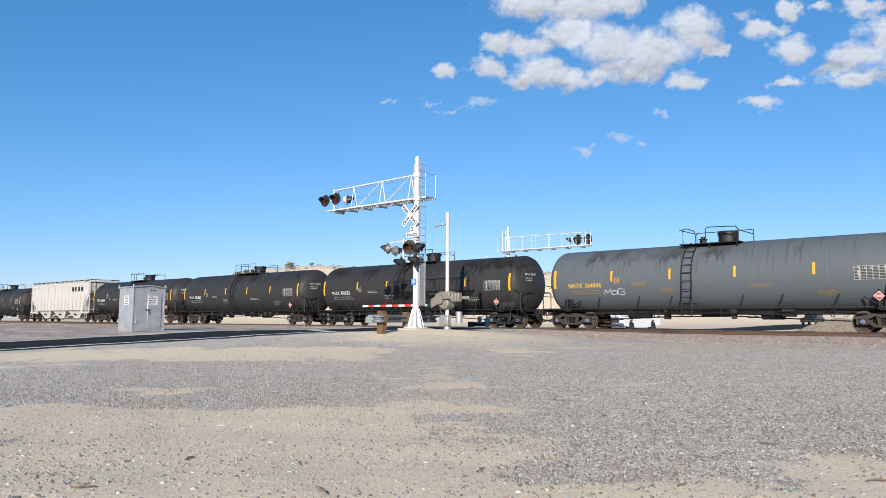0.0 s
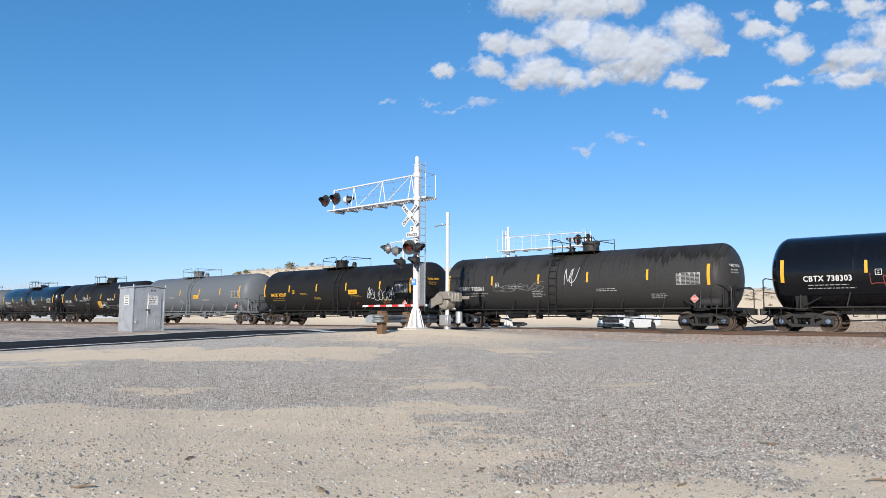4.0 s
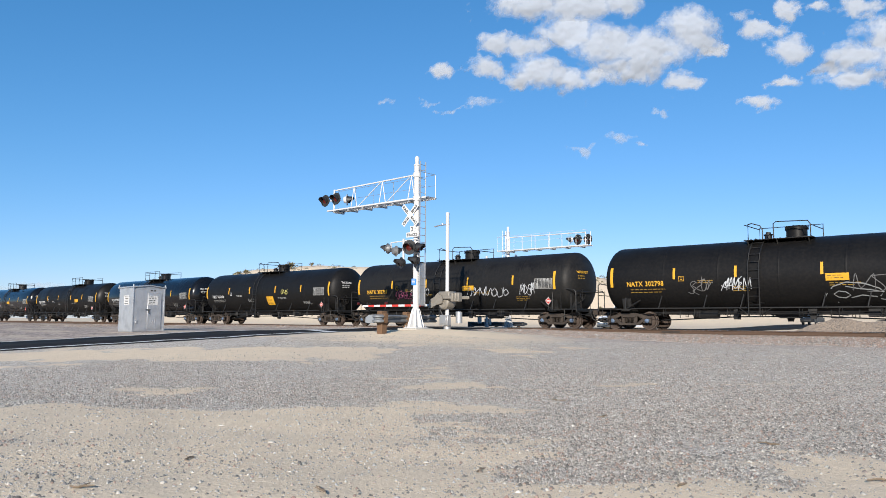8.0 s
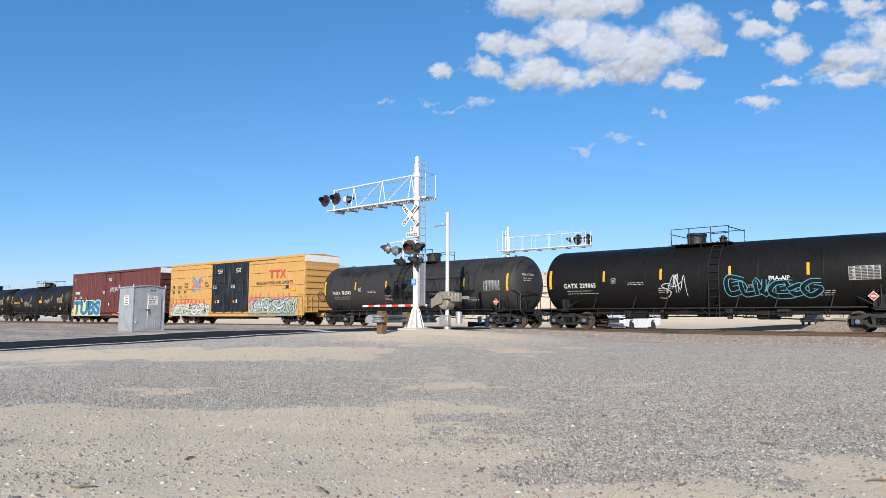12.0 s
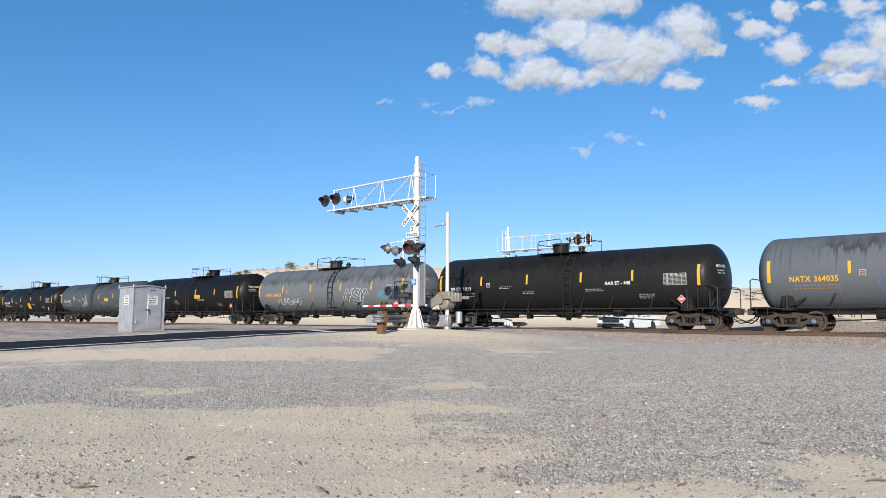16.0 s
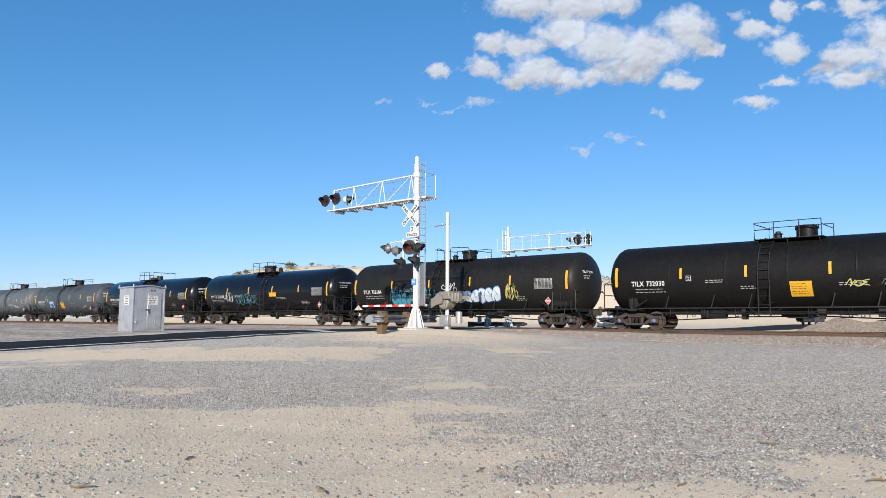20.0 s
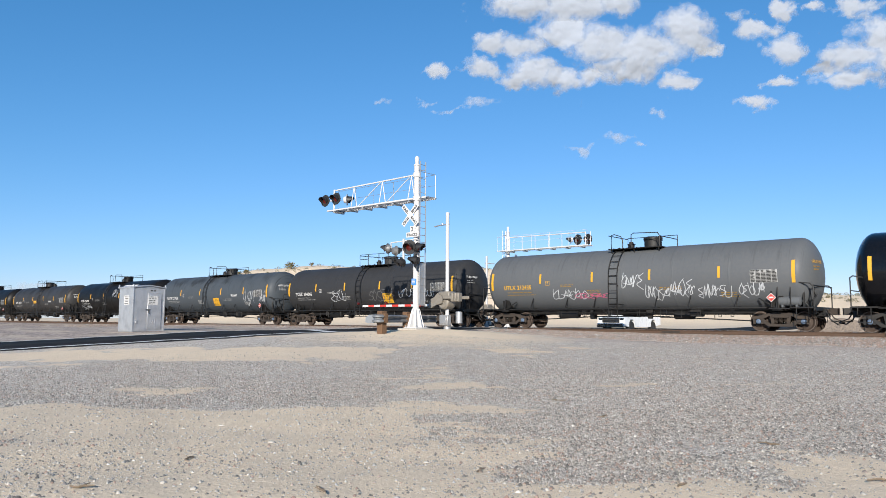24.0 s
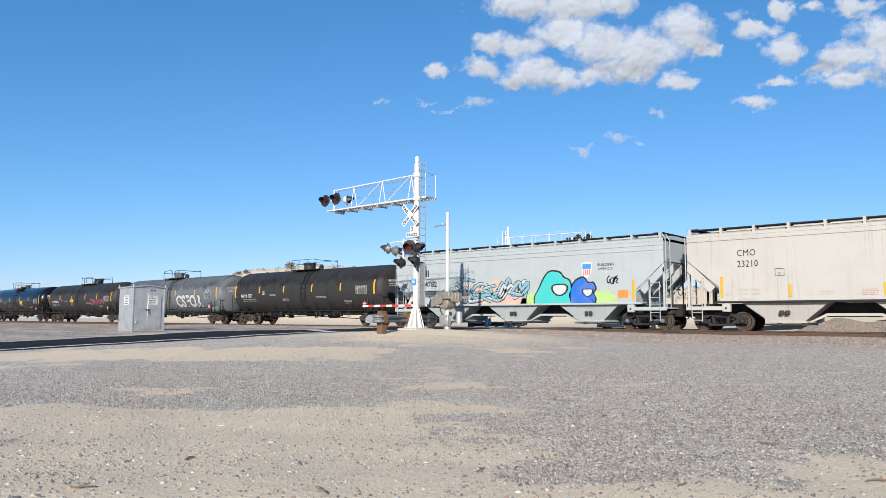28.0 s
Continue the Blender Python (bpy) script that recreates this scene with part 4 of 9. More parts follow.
def tank_car(at, paint, mark, ink="white", frame_paint=None, truck=None, caps=True, half=HALF, right=0.0, rail="loop", manway="tall", ladder=-0.6, gap=0.0, flip=False, panel="", panel_x=2.4, panel_z=2.16, tags=(), word="", tall_letters=False, label="", seed=0, far=False):
    """A tank car whose middle stands at `at` when the clip starts."""
    rng = random.Random(seed * 7 + int(at))
    frame_paint = frame_paint or FRAME_BLACK
    truck = truck or TRUCK_BROWN
    faint = MARK_FAINT_YELLOW if ink == "yellow" else MARK_GREY
    inked = {"white": MARK_WHITE, "yellow": MARK_YELLOW, "grey": MARK_GREY}[ink]
    car = thing("tank_car", (at, 0, 0), label or "black tank car with yellow reflective strips", "tank car", "cars of the freight train")
    CARS.append((car, at))
    part("tank", shared(("tank", half), lambda: shell_geo(half), paint, 60), car)
    top = (ladder + 0.6, 0, 0)
    if flip:
        top = (ladder - 0.6, 0, 0)

    def faced(g):
        """Mirrored fore and aft where the hatch stands ahead of the ladder."""
        if flip:
            g.v = [(-x, y, z) for x, y, z in g.v]
        return g
    part("manway", shared(("manway", manway, flip), lambda: faced(manway_geo(manway)), paint if rng.random() < 0.5 else frame_paint), car, top)
    part("valve", shared(("valve", manway, flip), lambda: faced(valve_geo(manway)), frame_paint), car, top)
    part("platform", shared(("platform", flip), lambda: faced(platform_geo()), frame_paint), car, top)
    part("railing", shared(("railing", rail, flip), lambda: faced(railing_geo(rail)), frame_paint), car, top)
    for near in (True, False):
        part("ladder", shared(("ladder", near, flip), lambda: faced(ladder_geo(-0.6, near, 4.0)), frame_paint), car, top)
    for turn in (0, 180):
        part("side_rail", shared("side_rail", side_rail_geo, frame_paint), car, (0, 0, 0), turn)
        part("pipe_hanger", shared("pipe_hanger", pipe_hanger_geo, frame_paint), car, (0, 0, 0), turn)
        for x in (-5.3, -3.2, -1.6, 1.6, 3.2, 5.3):
            part("strut", shared("strut", strut_geo, frame_paint), car, (x, 0, 0), turn)
    part("underframe_piping", shared(("under", seed % 2), lambda: under_geo(seed % 2), frame_paint), car)
    for turn, s in ((0, 1), (180, -1)):
        x = s * 7.0
        part("bolster", shared("bolster", saddle_geo, frame_paint), car, (x, 0, 0), turn)
        part("stub_sill", shared("stub_sill", sill_geo, frame_paint), car, (x, 0, 0), turn)
        part("end_platform", shared("end_platform", end_platform_geo, frame_paint), car, (x, 0, 0), turn)
        part("platform_grating", shared("platform_grating", grating_geo, frame_paint), car, (x, 0, 0), turn)["kind"] = "stuff"
        for q in (-1, 1):
            part("sill_step", shared(("sill_step", q), lambda: sill_step_geo(q), frame_paint), car, (x, 0, 0), turn)
        kind = "frame" if s > 0 else "post"
        part("end_rail", shared(("end_rail", kind), lambda: end_rail_geo(kind), frame_paint), car, (x, 0, 0), turn)
        part("coupler", shared("coupler", coupler_geo, truck), car, (x + s * 1.65, 0, UP), turn)
        add_truck(car, x, truck, CAP_BLUE if caps and seed not in (1, 2, 34, 36, 39, 40, 41) else truck)
    if seed % 3 == 1 or seed in (5, 17, 25, 41):
        part("air_reservoir", shared("air_reservoir", brake_cylinder_geo, paint), car, (7.0, 0, 0))
    for turn, s in ((0, 1), (180, -1)):
        part("brake_rigging", shared("brake_rigging", brake_rigging_geo, frame_paint), car, (s * 7.0, 0, 0), turn)
    part("brake_box", shared("brake_box", brake_box_geo, frame_paint), car, (7.0, 0, 0))
    part("brake_wheel", shared("brake_wheel", brake_wheel_geo, frame_paint), car, (7.0, 0, 0))
    # reflective strips
    for x in (-half, right or half):
        part("reflective_strip", shared(("long_strip", 0), lambda: patch_geo(on_tank, -0.07, 0.07, 2.12, 3.06, 0.006, 8), YELLOW), car, (x, 0, 0))
    for x in (-4.55, -1.6, 1.55, 4.55):
        x += rng.uniform(-0.14, 0.14)
        part("reflective_strip", shared(("short_strip", 0), lambda: patch_geo(on_tank, -0.055, 0.055, 2.42, 2.92, 0.006, 4), YELLOW), car, (x, 0, 0))
    # lettering
    if mark:
        at_x = -half + 0.78
        for name, word_ in zip(("car_lettering", "car_number"), mark.split(" ")):
            part(name, writing_geo(on_tank, word_, at_x, 2.14, 0.315, 0.88, 0.006, 0.007, gap=1.1).mesh(name, inked, 0), car)
            at_x += (max(v.x for v in letters(word_, 0.315, 0.007, 1.1)[0]) + 0.13) * 0.88
    part("small_print", bars_geo(on_tank, rng, -half + 0.95, 1.97, 1.9, 2, 0.13, 0.032).mesh("small_print", faint, 0), car)["kind"] = "stuff"
    g = bars_geo(on_tank, rng, -3.4, 2.3, 0.9, 2)
    for x, z, w, n in ((1.9, 2.05, 1.2, 2), (4.7, 1.75, 0.9, 3), (-1.9, 2.0, 0.8, rng.choice((2, 3, 4)))):
        q = bars_geo(on_tank, rng, x, z, w, n)
        g.add(q.v, q.f)
    part("small_print", g.mesh("small_print", faint, 0), car)["kind"] = "stuff"
    q = Geo()
    for a, b, c, d in ((-4.27, -4.25, 2.32, 2.55), (-4.06, -4.04, 2.32, 2.55), (-4.27, -4.04, 2.32, 2.34), (-4.27, -4.04, 2.53, 2.55), (-4.19, -4.12, 2.38, 2.41), (-4.19, -4.12, 2.46, 2.48)):
        e = patch_geo(on_tank, a, b, c, d, 0.006, 2)
        q.add(e.v, e.f)
    part("stencil_box", q.mesh("stencil_box", inked, 0), car)
    # the same mark, small, on the tank's end
    def on_head(y, z, lift):
        r2 = (y * y + (z - Z_TANK) ** 2) / (R_TANK * R_TANK)
        return (half + (0.74 + lift) * math.sqrt(max(1 - r2, 0.0)) + lift, y, z)
    if mark:
        part("end_lettering", writing_geo(on_head, mark, -0.95, 2.95, 0.17, 0.85, 0.012, 0.004).mesh("end_lettering", inked, 0), car)
        part("end_print", bars_geo(on_head, rng, -0.9, 2.78, 0.6, 2, 0.12, 0.05).mesh("end_print", faint, 0), car)["kind"] = "stuff"
    # data panel
    part("data_panel", shared("data_panel", lambda: patch_geo(on_tank, 6.0, 7.1, 2.16, 2.70, 0.005), MARK_GREY), car, label="white table of car data")
    q = Geo()
    for i in range(9):
        for k in range(5):
            e = patch_geo(on_tank, 6.02 + k * 0.215, 6.02 + k * 0.215 + (0.19 if k and i < 7 else rng.uniform(0.1, 0.19)), 2.18 + i * 0.058, 2.222 + i * 0.058, 0.009, 1)
            q.add(e.v, e.f)
    part("data_print", q.mesh("data_print", MARK_BLACK, 0), car)["kind"] = "stuff"
    # hazard placard on the holder
    part("placard_holder", shared("placard_holder", lambda: Geo().box(6.77, 6.84, -1.505, -1.46, 1.1, 1.78, 0.006), FRAME_BLACK), car)
    part("placard", shared("placard", lambda: diamond_geo(on_flat(-1.5), 6.8, 1.52, 0.195), MARK_WHITE), car)
    part("placard_face", shared("placard_face", lambda: diamond_geo(on_flat(-1.5), 6.8, 1.52, 0.165, 0.013), MARK_RED), car)
    part("placard_band", shared("placard_band", lambda: patch_geo(on_flat(-1.5), 6.71, 6.89, 1.49, 1.555, 0.017, 1), MARK_WHITE), car)
    if panel:
        x = panel_x
        part("notice_panel", shared(("notice", panel_z), lambda: patch_geo(on_tank, -0.42, 0.42, panel_z, panel_z + (0.29 if panel_z > 2 else 0.62), 0.007), YELLOW), car, (x, 0, 0), label="yellow notice panel")
        part("notice_print", shared(("notice_print", panel_z), lambda: bars_geo(lambda a, b, l: on_tank(a, b, l + 0.004), random.Random(3), -0.36, panel_z + (0.19 if panel_z > 2 else 0.5), 0.7, 2 if panel_z > 2 else 5, 0.1, 0.022), MARK_BLACK), car, (x, 0, 0))
    if word:
        part("slogan", writing_geo(on_tank, word, 3.0, 2.25, 0.24, 1.0, 0.006, 0.006).mesh("slogan", inked, 0), car)
    for x0, x1, z0, z1, n, mat in tags:
        part("graffiti", scrawl_geo(on_tank, rng, x0, x1, z0, z1, n).mesh("graffiti", mat, 0), car, label="sprayed graffiti scrawl")["kind"] = "stuff"
    return car


SPRAY_WHITE = plain("white_spray_paint", (0.42, 0.44, 0.46), 0.7, 0.0, (0.3, 0.3, 0.3), 0.4, 9.0, 0.02)
SPRAY_GREY = plain("faded_spray_paint", (0.11, 0.11, 0.11), 0.7, 0.0, (0.1, 0.1, 0.1), 0.4, 9.0, 0.02)
SPRAY_CYAN = plain("cyan_spray_paint", (0.06, 0.27, 0.37), 0.7, 0.0, (0.05, 0.2, 0.3), 0.4, 9.0, 0.02)
SPRAY_PINK = plain("pink_spray_paint", (0.40, 0.085, 0.16), 0.7, 0.0, (0.4, 0.1, 0.2), 0.4, 9.0, 0.02)
SPRAY_BLUE = plain("blue_spray_paint", (0.05, 0.13, 0.42), 0.7, 0.0, (0.03, 0.06, 0.2), 0.4, 9.0, 0.02)
SPRAY_GREEN = plain("green_spray_paint", (0.17, 0.40, 0.29), 0.7, 0.0, (0.1, 0.3, 0.2), 0.4, 9.0, 0.02)
SPRAY_YELLOW = plain("pale_yellow_spray_paint", (0.46, 0.43, 0.13), 0.7, 0.0, (0.4, 0.35, 0.1), 0.4, 9.0, 0.02)
SPRAY_RED = plain("dull_red_spray_paint", (0.16, 0.03, 0.025), 0.7, 0.0, (0.1, 0.02, 0.02), 0.4, 9.0, 0.02)
SPRAY_BLACK = plain("black_spray_paint", (0.012, 0.012, 0.012), 0.6, 0.0, (0.05, 0.05, 0.05), 0.3, 9.0, 0.02)

W, C, P, B, GN, Y, K, S = SPRAY_WHITE, SPRAY_CYAN, SPRAY_PINK, SPRAY_BLUE, SPRAY_GREEN, SPRAY_YELLOW, SPRAY_BLACK, SPRAY_GREY
L_BLACK = "matt black tank car with yellow reflective strips"
L_GLOSS = "glossy black tank car with yellow reflective strips"
L_CHAR = "dirty charcoal-black tank car with dark runs"
L_GREY = "weathered grey tank car with dark spill streaks"
L_LIGHT = "light grey tank car with yellow reflective strips"

# ---- the train, from its head ----
tank_car(-102.20, right=7.62, paint=CHAR, mark="", seed=1, label=L_CHAR)
tank_car(-66.6, half=7.65, paint=CHAR, mark="SHPX 204534", ladder=-0.6, seed=2, label=L_CHAR)
tank_car(-48.9, half=7.70, paint=CHAR, mark="MULX 701555", ladder=-0.5, seed=3, rail="square", label=L_CHAR)
tank_car(-30.5, half=7.74, paint=CHAR, mark="MULX 701552", ladder=-0.5, seed=4, rail="square", truck=TRUCK_BLACK, label=L_CHAR)
tank_car(-12.25, right=7.42, paint=GREY, mark="NATX 364096", ladder=-0.68, ink="yellow", seed=5, rail="loop", tags=((-4.9, -3.9, 1.75, 2.05, 3, W),), label=L_GREY)
tank_car(5.96, half=7.71, paint=GLOSS, mark="CBTX 737418", ladder=-0.38, seed=6, rail="square", manway="low", truck=TRUCK_BLACK, tags=((1.6, 2.5, 1.95, 2.5, 5, W), (-4.4, -2.9, 1.6, 1.95, 5, S)), label=L_GLOSS)
bone_car = tank_car(24.15, half=7.75, paint=SOOT, mark="BRGX 1038", ladder=-0.9, seed=7, rail="loop", tags=((-2.6, -0.9, 2.2, 2.7, 6, W), (1.3, 2.6, 1.55, 1.9, 4, W)), panel="y", panel_x=1.2, word="AAR ST - 446", panel_z=1.55, label=L_BLACK)
rpax_car = tank_car(42.66, right=7.27, paint=LIGHT, mark="", ladder=-0.08, seed=8, flip=True, frame_paint=plain("grey_steel", (0.13, 0.14, 0.15), 0.55, 0.0, (0.08, 0.07, 0.06), 0.4, 3.0), rail="loop", panel="y", panel_x=0.9, label=L_LIGHT)
tank_car(60.91, right=7.32, paint=SOOT, mark="NATX 302057", ladder=0.53, ink="yellow", seed=9, flip=True, rail="loop", panel="y", panel_x=2.1, tags=((3.4, 5.8, 1.7, 2.45, 7, W),), label=L_BLACK)
tank_car(78.97, right=7.48, paint=CHAR, mark="GBRX 705561", ladder=-0.56, seed=10, rail="loop", manway="tall", tags=((-4.6, -1.3, 2.0, 2.5, 5, S), (0.1, 0.7, 2.2, 3.2, 2, W)), truck=TRUCK_BLACK, label=L_CHAR)
tank_car(97.14, right=7.34, paint=GLOSS, mark="CBTX 738303", ladder=-0.24, seed=11, rail="square", truck=TRUCK_BLACK, panel="y", panel_x=1.2, tags=((-4.5, -1.6, 1.9, 2.4, 6, SPRAY_RED),), label=L_GLOSS)
tank_car(115.2, half=7.71, paint=BLACK, mark="TILX 731783", ladder=0.95, seed=12, rail="square", panel="y", panel_x=3.1, truck=TRUCK_BLACK, label=L_BLACK)
gloss_car = tank_car(133.36, right=7.56, paint=GLOSS, mark="TILX 193547", panel_z=1.55, ladder=-0.8, seed=13, rail="square", panel="y", panel_x=1.0, tags=((1.7, 2.9, 1.45, 2.1, 6, W), (-5.2, -4.2, 1.5, 2.0, 4, S), (-3.5, -2.5, 1.7, 2.0, 5, S)), label=L_GLOSS)
tank_car(151.38, right=7.61, paint=BLACK, mark="TILX 360460", panel_z=1.55, ladder=-0.88, seed=14, rail="loop", panel="y", panel_x=0.9, tags=((2.3, 3.0, 2.3, 2.7, 3, Y),), label=L_BLACK)
tank_car(169.66, right=7.21, paint=SOOT, mark="NATX 302797", ladder=-0.8, ink="yellow", seed=15, rail="loop", panel="y", panel_x=1.5, tags=((-4.3, -3.0, 1.75, 2.2, 6, P), (-3.1, -1.6, 1.9, 2.5, 5, W), (1.4, 4.2, 1.8, 2.3, 7, W), (5.0, 5.9, 1.8, 2.5, 4, W)), label=L_BLACK)
eagle_car = tank_car(187.76, right=7.08, paint=BLACK, mark="NATX 302798", ladder=-0.97, ink="yellow", seed=16, rail="loop", panel="y", panel_x=2.2, tags=((-3.9, -2.9, 1.7, 2.4, 5, S), (-2.4, -1.2, 1.8, 2.4, 5, W), (2.6, 5.6, 1.7, 2.5, 5, S)), label=L_BLACK)
tank_car(205.66, right=7.27, paint=SOOT, mark="NATX 302792", ladder=0.65, ink="yellow", seed=17, flip=True, rail="loop", panel="y", panel_x=1.3, tags=((-3.7, -1.7, 1.75, 2.4, 7, W), (2.5, 4.0, 2.1, 2.6, 4, W)), label=L_BLACK)
tank_car(264.67, right=7.62, paint=CHAR, mark="MULX 701543", ladder=-0.47, seed=20, rail="square", truck=TRUCK_BLACK, tags=((0.5, 1.6, 1.9, 2.2, 4, S),), label=L_CHAR)
loop_car = tank_car(282.77, half=7.71, paint=BLACK, mark="GATX 229065", ladder=0.74, seed=21, flip=True, rail="square", truck=TRUCK_BLACK, word="FRA-AIP", tags=((-1.9, -0.7, 1.55, 2.5, 3, W),), label=L_BLACK)
tank_car(300.84, half=7.70, paint=BLACK, mark="GATX 229005", panel_z=1.55, ladder=0.4, seed=22, rail="loop", panel="y", panel_x=1.0, label=L_BLACK)
tank_car(318.9, half=7.65, paint=SLATE, mark="TILX 194427", ladder=0, seed=23, rail="loop", panel="y", panel_x=3.2, tags=((-2.6, -1.3, 1.7, 2.6, 4, W),), label="streaked slate-grey tank car")
tank_car(337.1, half=7.73, paint=BLACK, mark="TCBX 306669", ladder=0.5, seed=24, rail="square", panel="y", panel_x=1.9, truck=TRUCK_BLACK, label=L_BLACK)
ring_car = tank_car(355.36, half=7.52, right=7.42, paint=GREY_RUN, mark="NATX 364024", ladder=0.67, ink="yellow", seed=25, flip=True, rail="loop", tags=((-5.4, -2.8, 1.5, 2.0, 7, W), (-2.6, -0.3, 1.6, 2.0, 7, S), (5.1, 6.0, 1.7, 2.3, 5, C)), label=L_GREY)
tank_car(373.56, half=7.65, paint=SOOT, mark="BRGX 1023", ladder=0.93, seed=26, flip=True, rail="loop", word="AAR ST - 446", label=L_BLACK)
tank_car(391.81, right=7.59, paint=GREY, mark="NATX 364035", ladder=0.9, ink="yellow", seed=27, rail="loop", tags=((-3.6, -2.4, 1.7, 2.4, 4, B), (1.6, 3.0, 1.95, 2.2, 5, GN), (3.4, 4.9, 1.7, 2.0, 5, W)), label=L_GREY)
dte_car = tank_car(410.03, half=7.65, paint=SLATE, mark="GATX 222678", panel_z=1.55, ladder=-1.1, seed=28, rail="loop", tags=((-0.6, 0.3, 2.0, 2.3, 3, S),), panel="y", panel_x=-0.3, label=L_GREY)
tank_car(428.27, right=7.3, paint=GLOSS, mark="CBTX 739652", ladder=0.06, seed=29, flip=True, rail="square", manway="low", panel="y", panel_x=1.9, tags=((1.4, 2.3, 1.7, 2.0, 4, S),), truck=TRUCK_BLACK, label=L_GLOSS)
tank_car(446.35, half=7.64, paint=GLOSS, mark="MWTX 112603", ladder=0.3, seed=30, flip=True, rail="square", panel="y", panel_x=1.5, tags=((-4.9, -3.6, 1.8, 2.4, 4, W), (-3.4, -0.6, 1.6, 2.4, 7, C)), label=L_GLOSS)
blue_piece_car = tank_car(464.85, half=7.95, paint=SOOT, mark="TILX 732184", panel_z=1.55, ladder=-0.97, seed=31, rail="loop", panel="y", panel_x=0.6, tags=((-4.9, -2.4, 1.5, 2.5, 7, C), (-2.4, -0.9, 1.8, 2.4, 5, C), (4.0, 4.8, 1.6, 2.4, 5, Y)), label=L_BLACK)
tank_car(483.3, half=7.71, paint=BLACK, mark="TILX 732030", panel_z=1.55, ladder=-0.9, seed=32, rail="square", panel="y", panel_x=0.5, tags=((2.2, 2.9, 1.9, 2.2, 3, Y), (3.4, 4.1, 1.9, 2.2, 3, S), (5.0, 5.8, 1.9, 2.3, 3, S)), label=L_BLACK)
tank_car(501.38, half=7.6, paint=CHAR, mark="GATX 226885", ladder=0.4, seed=33, flip=True, rail="loop", panel="y", panel_x=-0.8, word="FRA-AIP", label=L_CHAR)
banner_car = tank_car(519.96, right=7.35, paint=BLACK, mark="TCBX 196100", ladder=-1.2, seed=34, rail="loop", tags=((-7.0, -4.9, 1.4, 1.8, 7, W), (0.2, 1.2, 2.5, 3.3, 4, W)), label=L_BLACK)
tank_car(537.79, half=7.70, paint=SLATE, mark="GATX 227028", panel_z=1.55, ladder=-0.74, seed=35, rail="loop", panel="y", panel_x=0.8, word="FRA-AIP", tags=((4.6, 5.8, 1.6, 2.6, 4, W), (6.6, 7.4, 1.7, 2.5, 4, W)), label="slate-grey tank car with white graffiti")
tank_car(555.9, half=7.65, paint=CHAR_CLEAN, mark="TCBX 304066", panel_z=1.55, ladder=-0.3, seed=36, rail="square", panel="y", panel_x=2.3, tags=((-3.2, -1.7, 1.7, 2.4, 5, W), (0.6, 2.6, 1.6, 2.4, 6, S), (3.2, 4.9, 1.9, 2.4, 5, W), (5.2, 6.2, 1.9, 2.4, 4, W)), label=L_BLACK)
tank_car(574.23, half=7.72, paint=GREY_CLEAN, mark="UTLX 212435", ladder=-0.4, ink="yellow", seed=37, rail="loop", tags=((-4.0, -2.0, 1.55, 2.1, 6, W), (-2.6, -0.9, 1.6, 1.85, 6, P), (-0.1, 1.1, 1.95, 2.75, 4, W), (1.1, 2.2, 1.5, 2.1, 5, W), (2.3, 3.5, 1.6, 2.3, 5, W), (3.6, 5.1, 1.55, 2.1, 6, W), (5.4, 6.5, 1.6, 2.15, 5, W)), label=L_GREY)
tank_car(592.40, half=7.7, right=7.6, paint=GLOSS, mark="CBTX 739649", ladder=-0.14, seed=38, flip=True, rail="square", manway="low", panel="y", panel_x=2.2, truck=TRUCK_BLACK, label=L_GLOSS)
tank_car(610.71, right=7.62, paint=CHAR_RUN, mark="CTCX 303035", ladder=-0.2, seed=39, rail="loop", panel="y", panel_x=-1.6, tags=((2.9, 4.4, 1.8, 2.4, 6, P), (4.4, 6.0, 1.9, 2.4, 5, P)), label=L_CHAR)
grey_car = tank_car(629.15, half=7.95, paint=GREY_RUN, mark="ADMX 28492", ladder=0.5, seed=40, flip=True, rail="loop", tags=((-6.6, -4.2, 1.6, 2.1, 6, K), (-4.2, -3.0, 1.6, 2.4, 5, W), (-1.6, -0.8, 2.3, 2.6, 3, W), (6.2, 6.8, 2.2, 2.9, 3, W)), label="weathered grey tank car with combed black streaks and graffiti")
tank_car(647.70, half=7.85, right=7.75, paint=CHAR_RUN, mark="BRCX 5527", ladder=0.6, seed=41, flip=True, rail="square", truck=TRUCK_BROWN, label=L_CHAR)


